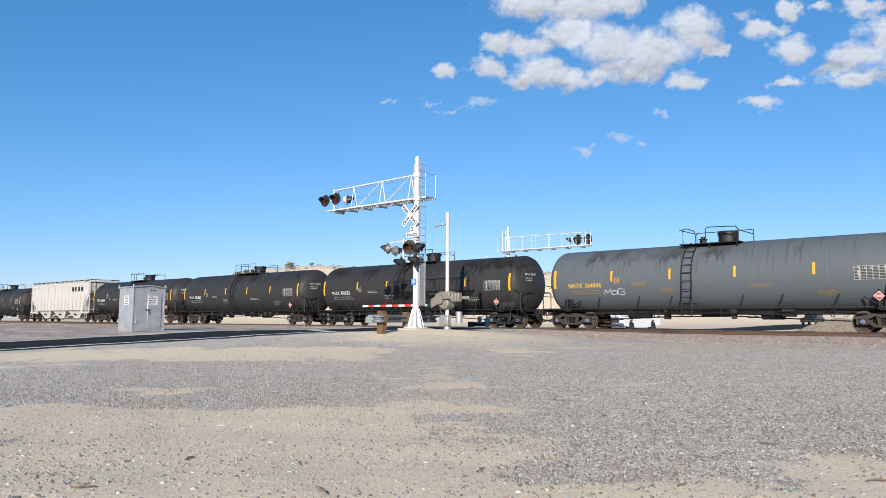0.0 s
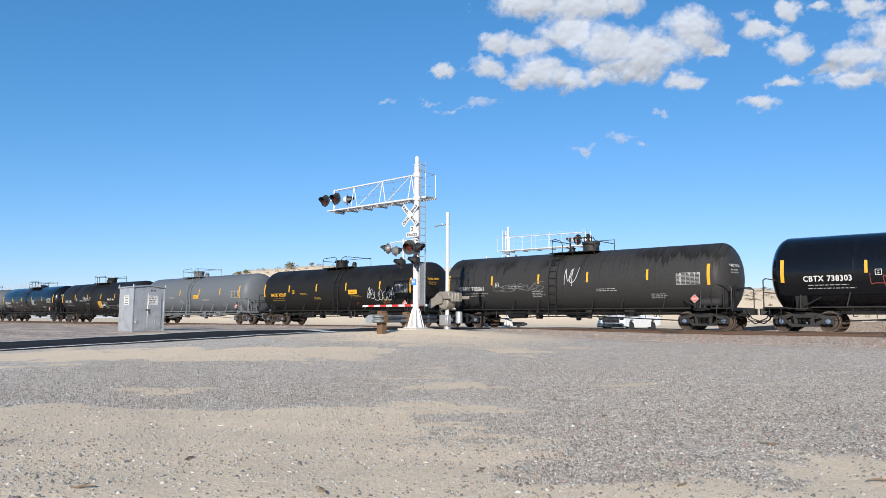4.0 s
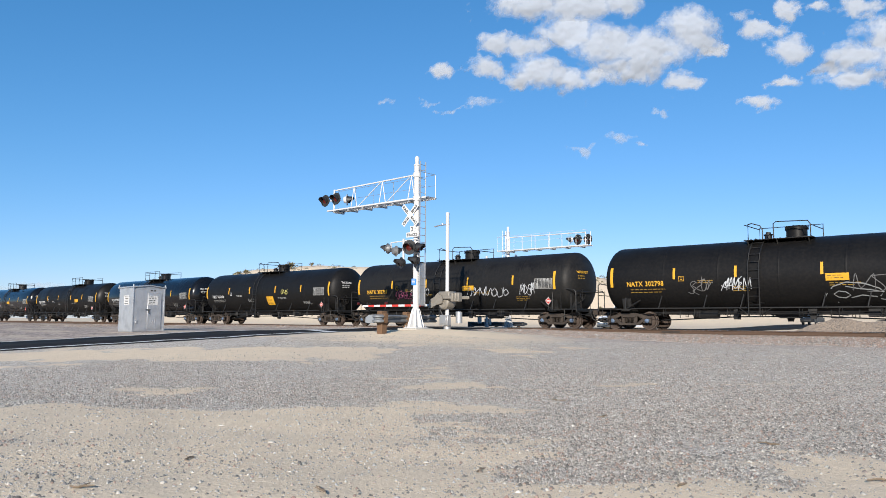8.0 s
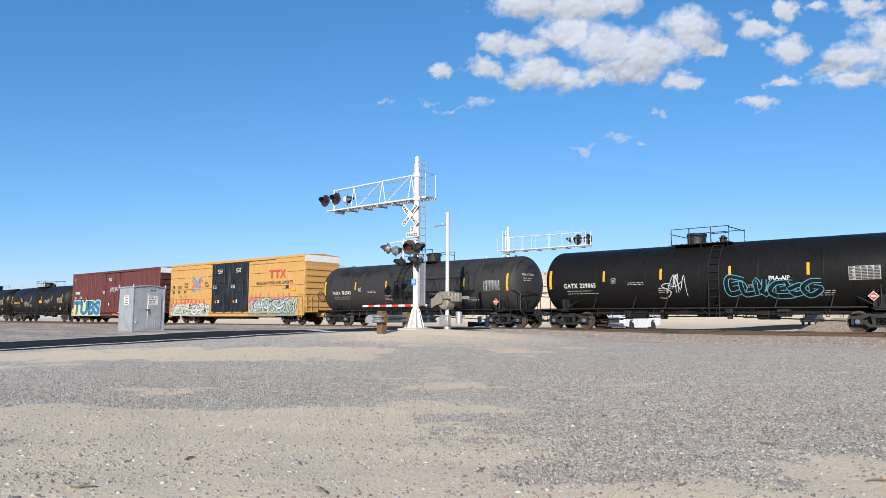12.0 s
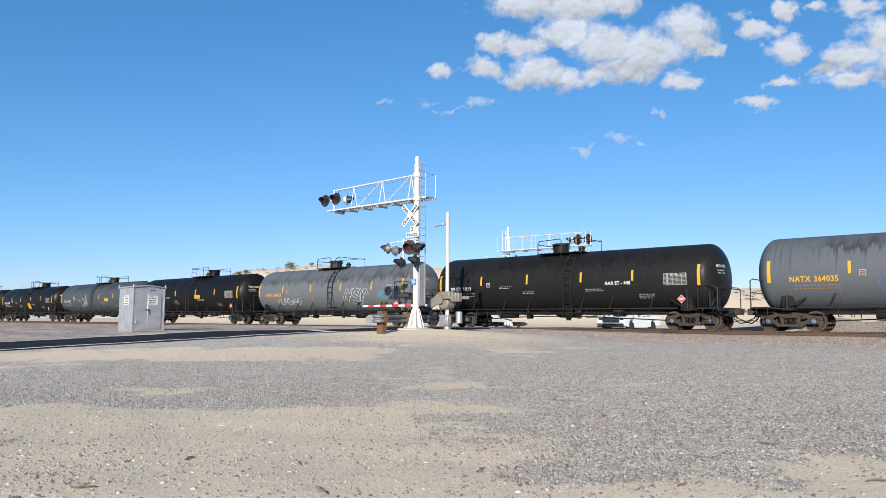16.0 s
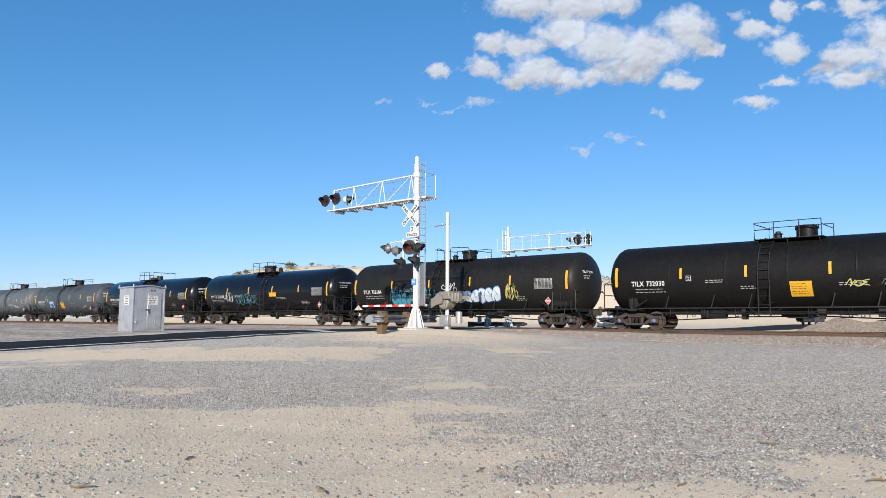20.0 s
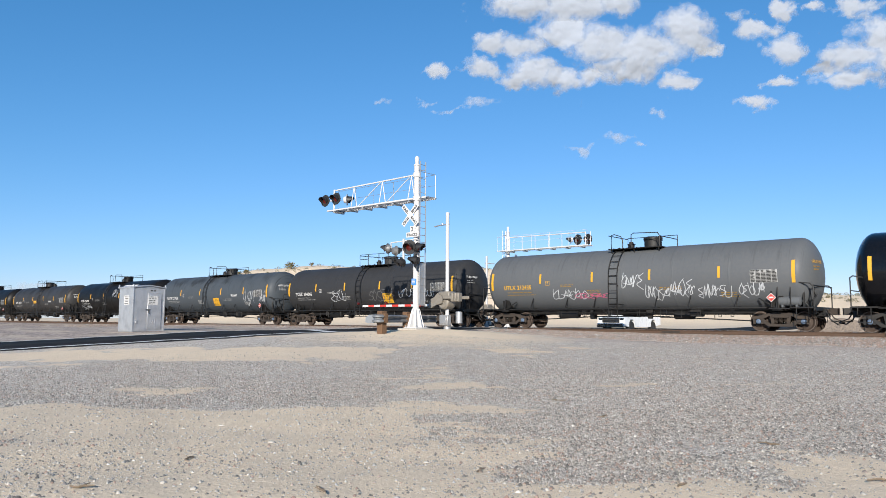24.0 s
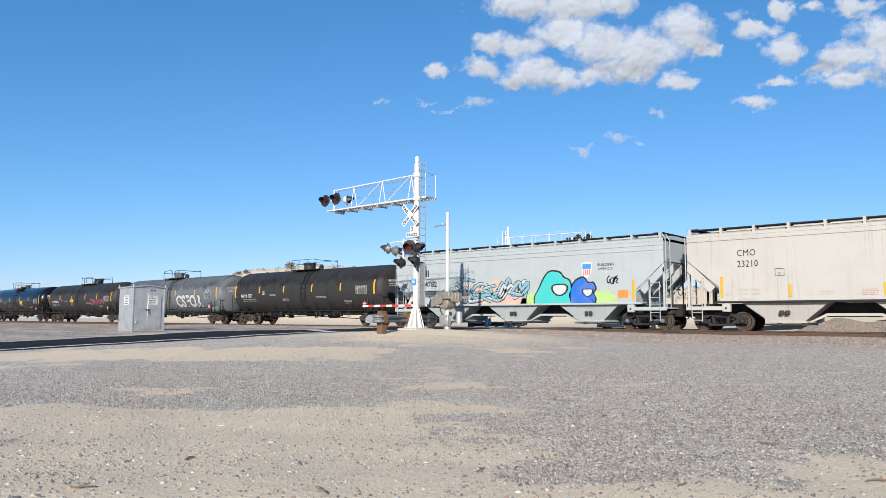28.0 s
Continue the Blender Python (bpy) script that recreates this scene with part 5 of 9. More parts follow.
def bubbles(car, wrap, x0, x1, z0, z1, n, fill, line, seed, shade=None):
    """Fat rounded sprayed shapes with an outline; they spell nothing."""
    rng = random.Random(seed)
    step = (x1 - x0) / n
    for k in range(n):
        cx = x0 + (k + 0.5) * step
        hw, top = step * rng.uniform(0.54, 0.62), z1 - rng.uniform(0.0, 0.18) * (z1 - z0)
        low = z0 + rng.uniform(0.0, 0.08) * (z1 - z0)
        cz, hh = (low + top) / 2, (top - low) / 2
        lean, p1, p2 = rng.uniform(0.0, 0.18), rng.uniform(0, 6), rng.uniform(0, 6)

        def ring(scale, lift, dx=0.0, dz=0.0):
            pts = []
            for i in range(28):
                a = 2 * math.pi * i / 28
                r = scale * (1 + 0.10 * math.sin(2 * a + p1) + 0.07 * math.sin(3 * a + p2))
                c, s_ = math.cos(a), math.sin(a)
                u, w = abs(c) ** 0.75 * (1 if c > 0 else -1), abs(s_) ** 0.75 * (1 if s_ > 0 else -1)
                z = cz + dz + r * hh * w
                pts.append(wrap(cx + dx + r * hw * u + lean * (z - cz), z, lift))
            mid = wrap(cx + dx, cz + dz, lift)
            return Geo().add([mid] + pts, [(0, i + 1, (i + 1) % 28 + 1) for i in range(28)])
        lift = 0.010 + 0.004 * k
        part("graffiti_outline", ring(1.10, lift).mesh("graffiti_outline", line, 0), car)
        part("graffiti_fill", ring(0.98, lift + 0.0015).mesh("graffiti_fill", fill, 0), car, label="sprayed bubble shape")
        strokes = [[(cx + rng.uniform(-0.5, 0.1) * hw + 0.16 * hw * t, cz + (0.7 - 0.28 * t - rng.uniform(0, 0.05)) * hh) for t in range(4)] for _ in range(2)]
        part("graffiti_shade", stroked(wrap, strokes, 0.02, lift + 0.003).mesh("graffiti_shade", shade or SPRAY_GREY, 0), car)


chalky = plain("chalky_white_spray_paint", (0.40, 0.42, 0.43), 0.7, 0.0, (0.22, 0.23, 0.24), 0.6, 3.0, 0.02)
for bold, lift, mat in ((0.105, 0.008, SPRAY_BLACK), (0.06, 0.012, chalky)):
    part("graffiti", writing_geo(on_tank, "CSFOR", 1.55, 1.52, 1.32, 0.95, lift, bold, 0.05, 1.06).mesh("graffiti", mat, 0), grey_car, label="fat chalky white sprayed letters with black edge")
bubbles(blue_piece_car, on_tank, 0.7, 3.7, 1.50, 2.32, 6, plain("bluish_white_spray_paint", (0.50, 0.53, 0.56), 0.7, 0.0, (0.3, 0.36, 0.45), 0.5, 4.0, 0.02), SPRAY_BLUE, 8, SPRAY_CYAN)
part("graffiti_block", patch_geo(on_tank, -0.35, 0.5, 1.5, 1.95, 0.009, 4, -0.15).mesh("graffiti_block", plain("ochre_spray_paint", (0.50, 0.33, 0.05), 0.7), 0), blue_piece_car)
part("graffiti", scrawl_geo(on_tank, random.Random(4), -0.5, 0.6, 2.0, 2.6, 4, 0.045).mesh("graffiti", SPRAY_WHITE, 0), blue_piece_car)["kind"] = "stuff"
bubbles(blue_piece_car, on_tank, -4.7, -2.6, 1.38, 2.1, 5, SPRAY_CYAN, SPRAY_BLACK, 12)
# white banner of a marketing firm: a blue block and two lines of print
part("banner", patch_geo(on_tank, 1.75, 4.45, 3.02, 3.66, 0.007, 8, 0.12).mesh("banner", MARK_WHITE, 30), banner_car, label="white banner with blue print")
part("banner_mark", patch_geo(on_tank, 1.92, 2.32, 3.1, 3.56, 0.011, 5, 0.08).mesh("banner_mark", SPRAY_BLUE, 30), banner_car)
part("banner_print", bars_geo(lambda a, b, l: on_tank(a, b, l + 0.006), random.Random(2), 2.5, 3.42, 1.75, 2, 0.2, 0.11).mesh("banner_print", SPRAY_BLUE, 0), banner_car)["kind"] = "stuff"
# a bird's head drawn in soft white lines
bird = [[(1.6, 1.35), (1.7, 1.85), (2.0, 2.2), (2.5, 2.36), (3.1, 2.3), (3.6, 2.1), (3.75, 1.95)], [(2.45, 2.2), (2.9, 2.1), (3.3, 2.05), (3.75, 1.95), (3.6, 1.8)], [(2.0, 1.9), (2.2, 2.02), (2.45, 1.98), (2.6, 1.85), (2.4, 1.75), (2.15, 1.78), (2.0, 1.9)], [(2.6, 1.75), (3.0, 1.85), (3.5, 1.78)], [(2.1, 1.6), (2.05, 1.35), (2.0, 1.2)], [(3.6, 1.7), (4.1, 1.6), (4.3, 1.9), (4.6, 2.5)]]
part("graffiti", stroked(on_tank, [[(a, b - 0.28) for a, b in q] for q in bird], 0.022, 0.008).mesh("graffiti", plain("thin_white_spray_paint", (0.22, 0.23, 0.23), 0.7, 0.0, (0.06, 0.06, 0.06), 0.7, 5.0), 0), eagle_car, label="bird head sprayed in white lines")

# a long figure drawn in thin pale lines, and initials on the tank's end
ringed = [[(1.9 + 0.32 * math.cos(k * 0.52), 2.12 + 0.24 * math.sin(k * 0.52)) for k in range(13)], [(2.35 + 0.34 * math.cos(k * 0.52), 1.82 + 0.26 * math.sin(k * 0.52)) for k in range(13)]]
ringed += [[(0.9, 2.0), (1.2, 2.1), (1.6, 2.05)], [(1.0, 1.85), (1.4, 1.9), (1.7, 1.8)], [(2.5, 2.02), (3.2, 1.9), (4.1, 1.86), (4.45, 1.95)], [(2.6, 1.7), (3.3, 1.7), (4.1, 1.62), (4.45, 1.6)], [(4.45, 1.95), (4.62, 1.9), (4.58, 1.76), (4.66, 1.66), (4.45, 1.6)]]
part("graffiti", stroked(on_tank, [[(a, b - 0.17) for a, b in q] for q in ringed], 0.016, 0.008).mesh("graffiti", plain("chalk_pale_spray_paint", (0.20, 0.23, 0.25), 0.7, 0.0, (0.08, 0.08, 0.08), 0.6, 6.0), 0), bone_car, label="long figure sprayed in thin pale lines")
part("mark_backing", patch_geo(on_tank, -7.06, -6.14, 2.10, 2.40, 0.004, 4).mesh("mark_backing", MARK_BLACK, 30), rpax_car, label="black patch behind the lettering")
for text, x in (("RPAX", -7.02), ("223077", -5.84)):
    part("car_lettering", writing_geo(on_tank, text, x, 2.15, 0.29, 1.0, 0.008, 0.006, gap=1.05).mesh("car_lettering", MARK_WHITE, 0), rpax_car)

# outlined bubble shapes and lettering on single cars
for car_, fill, line, box, n, seed in ((loop_car, BLACK, SPRAY_CYAN, (1.15, 4.9, 1.58, 2.35), 6, 17), (ring_car, GREY, SPRAY_WHITE, (1.95, 3.95, 1.5, 2.42), 3, 19)):
    for k, q in enumerate(stroke_paths(random.Random(seed), *box, n)):
        part("graffiti_outline", stroked(on_tank, [q], 0.12, 0.008 + 0.002 * k, taper=0.25).mesh("graffiti_outline", line, 0), car_)
        part("graffiti_fill", stroked(on_tank, [q], 0.085, 0.009 + 0.002 * k, taper=0.25).mesh("graffiti_fill", fill, 0), car_)
for bold, lift, mat in ((0.11, 0.007, SPRAY_BLUE), (0.055, 0.011, SPRAY_WHITE), (0.0, 0.015, SPRAY_CYAN)):
    part("graffiti", writing_geo(on_tank, "DTE", -3.82, 1.72, 0.72, 0.88, lift, bold, gap=1.1).mesh("graffiti", mat, 0), dte_car, label="sprayed letters in white with a blue edge")
part("notice_panel", patch_geo(on_tank, 2.25, 2.95, 2.22, 2.68, 0.007, 5).mesh("notice_panel", YELLOW, 30), gloss_car, label="yellow notice panel")
part("notice_print", bars_geo(lambda a, b, l: on_tank(a, b, l + 0.004), random.Random(6), 2.31, 2.58, 0.6, 4, 0.09, 0.022).mesh("notice_print", MARK_BLACK, 0), gloss_car)["kind"] = "stuff"

# ---- crossing signals ----
SIGNAL_WHITE = plain("white_painted_steel", (0.52, 0.52, 0.52), 0.45, 0.0, (0.5, 0.48, 0.44), 0.25, 2.5)
LAMP_BLACK = plain("flat_black_lamp_housing", (0.013, 0.013, 0.014), 0.55, 0.0, (0.04, 0.04, 0.04), 0.3, 5.0)
LAMP_WHITE = plain("pale_lamp_back", (0.5, 0.5, 0.5), 0.5, 0.0, (0.3, 0.3, 0.3), 0.3, 5.0)
LAMP_GREY = plain("grey_lamp_housing", (0.17, 0.175, 0.18), 0.5, 0.3, (0.18, 0.18, 0.18), 0.3, 5.0)
SIGN_BLUE = plain("blue_sign_sheet", (0.04, 0.20, 0.55), 0.4, 0.0, (0.2, 0.3, 0.5), 0.2, 8.0)
CAST_GREY = plain("weathered_cast_aluminium", (0.23, 0.21, 0.18), 0.6, 0.3, (0.13, 0.115, 0.095), 0.5, 4.0, 0.2)
CONCRETE_PALE = plain("pale_concrete", (0.40, 0.38, 0.34), 0.9, 0.0, (0.28, 0.25, 0.2), 0.4, 3.0, 0.4)
POST_WOOD = plain("brown_weathered_post_wood", (0.125, 0.068, 0.034), 0.85, 0.0, (0.09, 0.06, 0.04), 0.5, 4.0, 0.5)


def lens_material(name, color):
    m, nt, b = tree(name)
    b.inputs["Base Color"].default_value = (*color, 1)
    b.inputs["Roughness"].default_value = 0.15
    b.inputs["Emission Color"].default_value = (1.0, 0.10, 0.02, 1)     # the signal is flashing
    b.inputs["Emission Strength"].default_value = 0.025
    v = coords(nt)
    w = nt.nodes.new("ShaderNodeTexVoronoi")
    w.inputs["Scale"].default_value = 60
    nt.links.new(v, w.inputs["Vector"])
    bump(nt, b, w.outputs["Distance"], 0.4, 0.01)
    return m


LENS_DARK = lens_material("dark_red_lens", (0.05, 0.006, 0.005))


def lamp_unit(parent, at, yaw, big=0.305, housing=None, tilt=0.0):
    """A flashing-light unit: background disc, hood, lens, rear housing. It looks along -y before it is turned by yaw."""
    housing = housing or LAMP_BLACK
    disc = part("lamp", shared(("lamp_disc", big), lambda: Geo().lathe([(0.0, 0.0), (0.0, big), (0.012, big), (0.02, 0.18), (0.16, 0.15), (0.18, 0.06), (0.18, 0.0)], 28, "y"), housing), parent, at, yaw)
    part("lens", shared("lens", lambda: Geo().lathe([(-0.045, 0.0), (-0.04, 0.07), (-0.02, 0.12), (-0.004, 0.15), (-0.002, 0.15)], 20, "y"), LENS_DARK), disc, label="dimly glowing red lens")

    def hood():
        g = Geo()
        vs, fs = [], []
        n = 16
        for i in range(n + 1):
            a = radians(-40 + 260 * i / n)
            c, s = math.cos(a), math.sin(a)
            reach = 0.30 if s > 0.2 else 0.30 * max(0.35, 0.6 + s)
            vs += [(0.17 * c, -0.005, 0.17 * s), (0.175 * c, -reach, 0.175 * s - 0.03), (0.18 * c, -0.005, 0.18 * s), (0.185 * c, -reach, 0.185 * s - 0.03)]
        for i in range(n):
            a, b = 4 * i, 4 * i + 4
            fs += [(a, b, b + 1, a + 1), (a + 2, a + 3, b + 3, b + 2), (a + 1, b + 1, b + 3, a + 3)]
        return g.add(vs, fs)
    part("hood", shared("hood", hood, LAMP_BLACK), disc)
    return disc


def cantilever(at, turn, arm, label, inset=0.0, truss=True):
    """Signal bridge on one mast; its arm runs towards -x before it is turned."""
    top = 7.45
    sig = thing("cantilever_signal", at, label, "crossing signal", "crossing signals", turn)
    mast = part("mast", Geo().lathe([(0.0, 0.135), (4.2, 0.128), (5.4, 0.125), (7.0, 0.12), (7.0, 0.14), (7.06, 0.14), (7.06, 0.09), (7.16, 0.085), (7.3, 0.1), (7.34, 0.1), (7.4, 0.075), (top, 0.03)], 20, "z").mesh("mast", SIGNAL_WHITE), sig)
    foot = Geo().box(-0.36, 0.36, -0.36, 0.36, 0.0, 0.035, 0.008)
    part("base_plate", foot.mesh("base_plate", SIGNAL_WHITE), mast)
    fin = shared("fin", lambda: Geo().extrude([(0.12, 0.03), (0.36, 0.03), (0.34, 0.14), (0.17, 0.8), (0.12, 0.85)], "y", -0.012, 0.012), SIGNAL_WHITE)
    for k in range(8):
        part("fin", fin, mast, (0, 0, 0), k * 45.0)
    for k in range(4):
        a = radians(45 + 90 * k)
        part("anchor_bolt", shared("anchor_bolt", lambda: Geo().lathe([(-0.02, 0.028), (0.12, 0.028), (0.12, 0.0)], 6, "z"), GALV), mast, (0.42 * math.cos(a), 0.42 * math.sin(a), 0))
    part("foundation", Geo().box(-0.55, 0.55, -0.55, 0.55, -0.6, -0.005, 0.02).mesh("foundation", CONCRETE_PALE), sig)
    # ladder up the mast
    lad = Geo()
    for dy in (-0.17, 0.17):
        lad.tube([(0.36, dy, 1.0), (0.36, dy, 7.15)], 0.022, 5)
    for k in range(20):
        lad.tube([(0.36, -0.17, 1.2 + k * 0.305), (0.36, 0.17, 1.2 + k * 0.305)], 0.013, 4)
    for z in (2.0, 3.6, 5.2, 6.8):
        lad.tube([(0.1, 0, z), (0.36, -0.17, z)], 0.016, 4)
        lad.tube([(0.1, 0, z), (0.36, 0.17, z)], 0.016, 4)
    part("ladder", lad.mesh("ladder", GALV), sig)
    part("ladder_guard", Geo().box(0.33, 0.36, -0.2, 0.2, 0.95, 2.75, 0.006).mesh("ladder_guard", GALV), sig, label="galvanised sheet guard over the lower ladder")
    # arm: walkway, truss and handrail
    zw = 5.62
    walkway = Geo().box(-arm, 0.55, -0.05, 0.01, zw - 0.07, zw, 0.01).box(-arm, 0.55, 0.60, 0.65, zw - 0.07, zw, 0.01)
    part("walkway_beam", walkway.mesh("walkway_beam", SIGNAL_WHITE), sig)
    grate = Geo()
    n = int((arm + 0.7) / 0.11)
    for k in range(n):
        x = -arm + 0.03 + k * 0.11
        grate.box(x, x + 0.035, 0.02, 0.62, zw - 0.03, zw - 0.005)
    part("walkway_grating", grate.mesh("walkway_grating", GALV), sig)
    hangers = shared("hanger", lambda: Geo().box(-0.05, 0.05, -0.02, 0.63, zw - 0.17, zw - 0.085, 0.01), GALV)
    for k in range(6):
        part("cross_bearer", hangers, sig, (-arm * (k + 0.5) / 6, 0, 0))
    zt = 6.62
    part("top_chord", Geo().tube([(-arm + 0.55, 0, zt - 0.08), (0, 0, zt)], 0.036, 8).mesh("top_chord", SIGNAL_WHITE), sig)
    for k in range(7 if not truss else 0):
        x = -arm + 0.15 + (arm - 0.3) * k / 6
        part("truss_post", Geo().tube([(x, 0, zw), (x, 0, zt - 0.05)], 0.022, 6).mesh("truss_post", SIGNAL_WHITE), sig)
    peaks = [-arm * q for q in (0.055, 0.36, 0.68)]
    for k, x in enumerate(peaks if truss else ()):
        for dx in (-0.2, 0.2):      # a narrow inverted V, then a long diagonal to the next
            part("truss_web", Geo().tube([(x + dx, 0, zw), (x, 0, zt - 0.04)], 0.02, 6).mesh("truss_web", SIGNAL_WHITE), sig)
        if k < 2:
            part("truss_web", Geo().tube([(x - 0.1, 0, zt - 0.05), (peaks[k + 1] + 0.3, 0, zw)], 0.02, 6).mesh("truss_web", SIGNAL_WHITE), sig)
    rail = Geo()
    rail.tube([(-arm + 0.05, 0.63, zw), (-arm + 0.05, 0.63, zw + 1.02), (0.52, 0.63, zw + 1.02), (0.52, 0.63, zw)], 0.012, 6)
    rail.tube([(-arm + 0.05, 0.63, zw + 0.55), (0.52, 0.63, zw + 0.55)], 0.008, 5)
    rail.tube([(0.52, 0.63, zw + 1.02), (0.52, -0.02, zw + 1.02), (0.52, -0.02, zw)], 0.012, 6)
    rail.tube([(-arm + 0.05, 0.63, zw + 1.0), (-arm + 0.05, 0.0, zw + 0.5)], 0.010, 5)
    for k in range(1, 5):
        x = -arm + (arm + 0.52) * k / 5
        rail.tube([(x, 0.63, zw), (x, 0.63, zw + 1.02)], 0.011, 5)
    part("handrail", rail.mesh("handrail", SIGNAL_WHITE if turn else GALV), sig)
    for z in (zw - 0.04, zt - 0.02):
        part("arm_clamp", Geo().lathe([(-0.09, 0.15), (-0.09, 0.17), (0.09, 0.17), (0.09, 0.15)], 18, "z").mesh("arm_clamp", SIGNAL_WHITE), sig, (0, 0, z))
    # lamps at the end of the arm: a pair towards oncoming traffic, one the other way
    part("lamp_post", Geo().tube([(-arm + 0.55, -0.05, zw - 0.1), (-arm + 0.55, -0.05, zw + 0.95)], 0.045, 8).mesh("lamp_post", SIGNAL_WHITE), sig)
    part("lamp_arm", Geo().tube([(-arm + 0.15, -0.1, zw + 0.42), (-arm + 1.0, -0.1, zw + 0.42)], 0.03, 6).mesh("lamp_arm", SIGNAL_WHITE), sig)
    size, yaw = (0.29, 4) if truss else (0.37, 168)
    lamp_unit(sig, (-arm + 0.05 + inset, -0.2, zw + 0.45), yaw, size)
    lamp_unit(sig, (-arm + 0.85 + inset, -0.2, zw + 0.47), yaw, size)
    lamp_unit(sig, (-arm + 1.15 + inset, 0.25, zw + 0.44), 128, 0.28, housing=LAMP_WHITE)
    # crossbuck and the plate below it
    for tilt, word in ((45, "RAILROAD"), (-45, "CROSSING")):
        blade = Geo().box(-0.61, 0.61, -0.006, 0.006, -0.114, 0.114, 0.004)
        ob = part("crossbuck_blade", blade.mesh("crossbuck_blade", SIGNAL_WHITE), sig, (-0.22, -0.19 if tilt > 0 else -0.175, 4.86), 0.0, "white crossbuck blade with black lettering")
        ob.matrix_basis = pose(-0.22, -0.19 if tilt > 0 else -0.175, 4.86, 0, tilt, 0)
        halves = (word[:4], word[4:])
        for i, h in enumerate(halves):
            vs, fs = letters(h, 0.17, 0.006)
            wide = max(v.x for v in vs)
            x0 = (-0.56 if i == 0 else 0.13)
            g = Geo().add([(x0 + p.x / wide * 0.42, -0.012, p.y - 0.06) for p in vs], fs)
            part("lettering", g.mesh("lettering", MARK_BLACK, 0), ob)
    plate = part("track_count_plate", Geo().box(-0.14, 0.14, -0.006, 0.006, 0.0, 0.26, 0.004).box(-0.36, 0.36, -0.006, 0.006, -0.22, 0.0, 0.004).mesh("track_count_plate", SIGNAL_WHITE), sig, (-0.06, -0.19, 4.1))
    for word, size, x, z in (("2", 0.26, -0.075, 0.04), ("TRACKS", 0.17, -0.33, -0.17)):
        part("lettering", writing_geo(on_flat(0.0), word, x, z, size, 1.0, 0.012, 0.004).mesh("lettering", MARK_BLACK, 0), plate)
    # lower lamps on a cross arm
    part("lamp_arm", Geo().tube([(-1.5, -0.05, 3.74), (0.2, -0.16, 3.78)], 0.026, 6).tube([(-1.5, -0.05, 3.74), (-1.52, 0.0, 3.5)], 0.026, 6).mesh("lamp_arm", SIGNAL_WHITE), sig)
    part("lamp_post", Geo().tube([(-0.62, -0.15, 2.75), (-0.62, -0.15, 3.85)], 0.05, 8).mesh("lamp_post", SIGNAL_WHITE), sig)
    lamp_unit(sig, (-0.02, -0.42, 3.42), 18, 0.32)
    lamp_unit(sig, (0.36, -0.30, 3.40), 105, 0.22)
    lamp_unit(sig, (-0.52, -0.4, 2.78), -22, 0.25)
    lamp_unit(sig, (0.30, -0.38, 2.84), -32, 0.30)
    lamp_unit(sig, (-1.74, 0.0, 3.50), -72, 0.24, housing=LAMP_GREY)
    lamp_unit(sig, (-1.22, 0.0, 3.36), 160, 0.24, housing=LAMP_GREY)
    part("mid_light_shield", Geo().lathe([(0.0, 0.0), (0.0, 0.28), (0.02, 0.28), (0.02, 0.0)], 20, "y").mesh("mid_light_shield", LAMP_BLACK), sig, (0.12, 0.2, 2.55))
    part("notice_plate", Geo().box(-0.13, 0.13, -0.155, -0.145, 1.82, 2.1, 0.004).mesh("notice_plate", SIGN_BLUE), sig, label="small blue notice plate")
    part("notice_print", bars_geo(on_flat(-0.155), random.Random(5), -0.1, 2.02, 0.2, 3, 0.06, 0.03).mesh("notice_print", MARK_WHITE, 0), sig)
    return sig


cantilever((-21.0, -10.83, 0.17), 0.0, 5.95, "white cantilever signal mast with crossbuck and flashing lights")
cantilever((-31.2, 10.0, 0.0), 180.0, 7.05, "white cantilever signal across the track", 0.4, False)


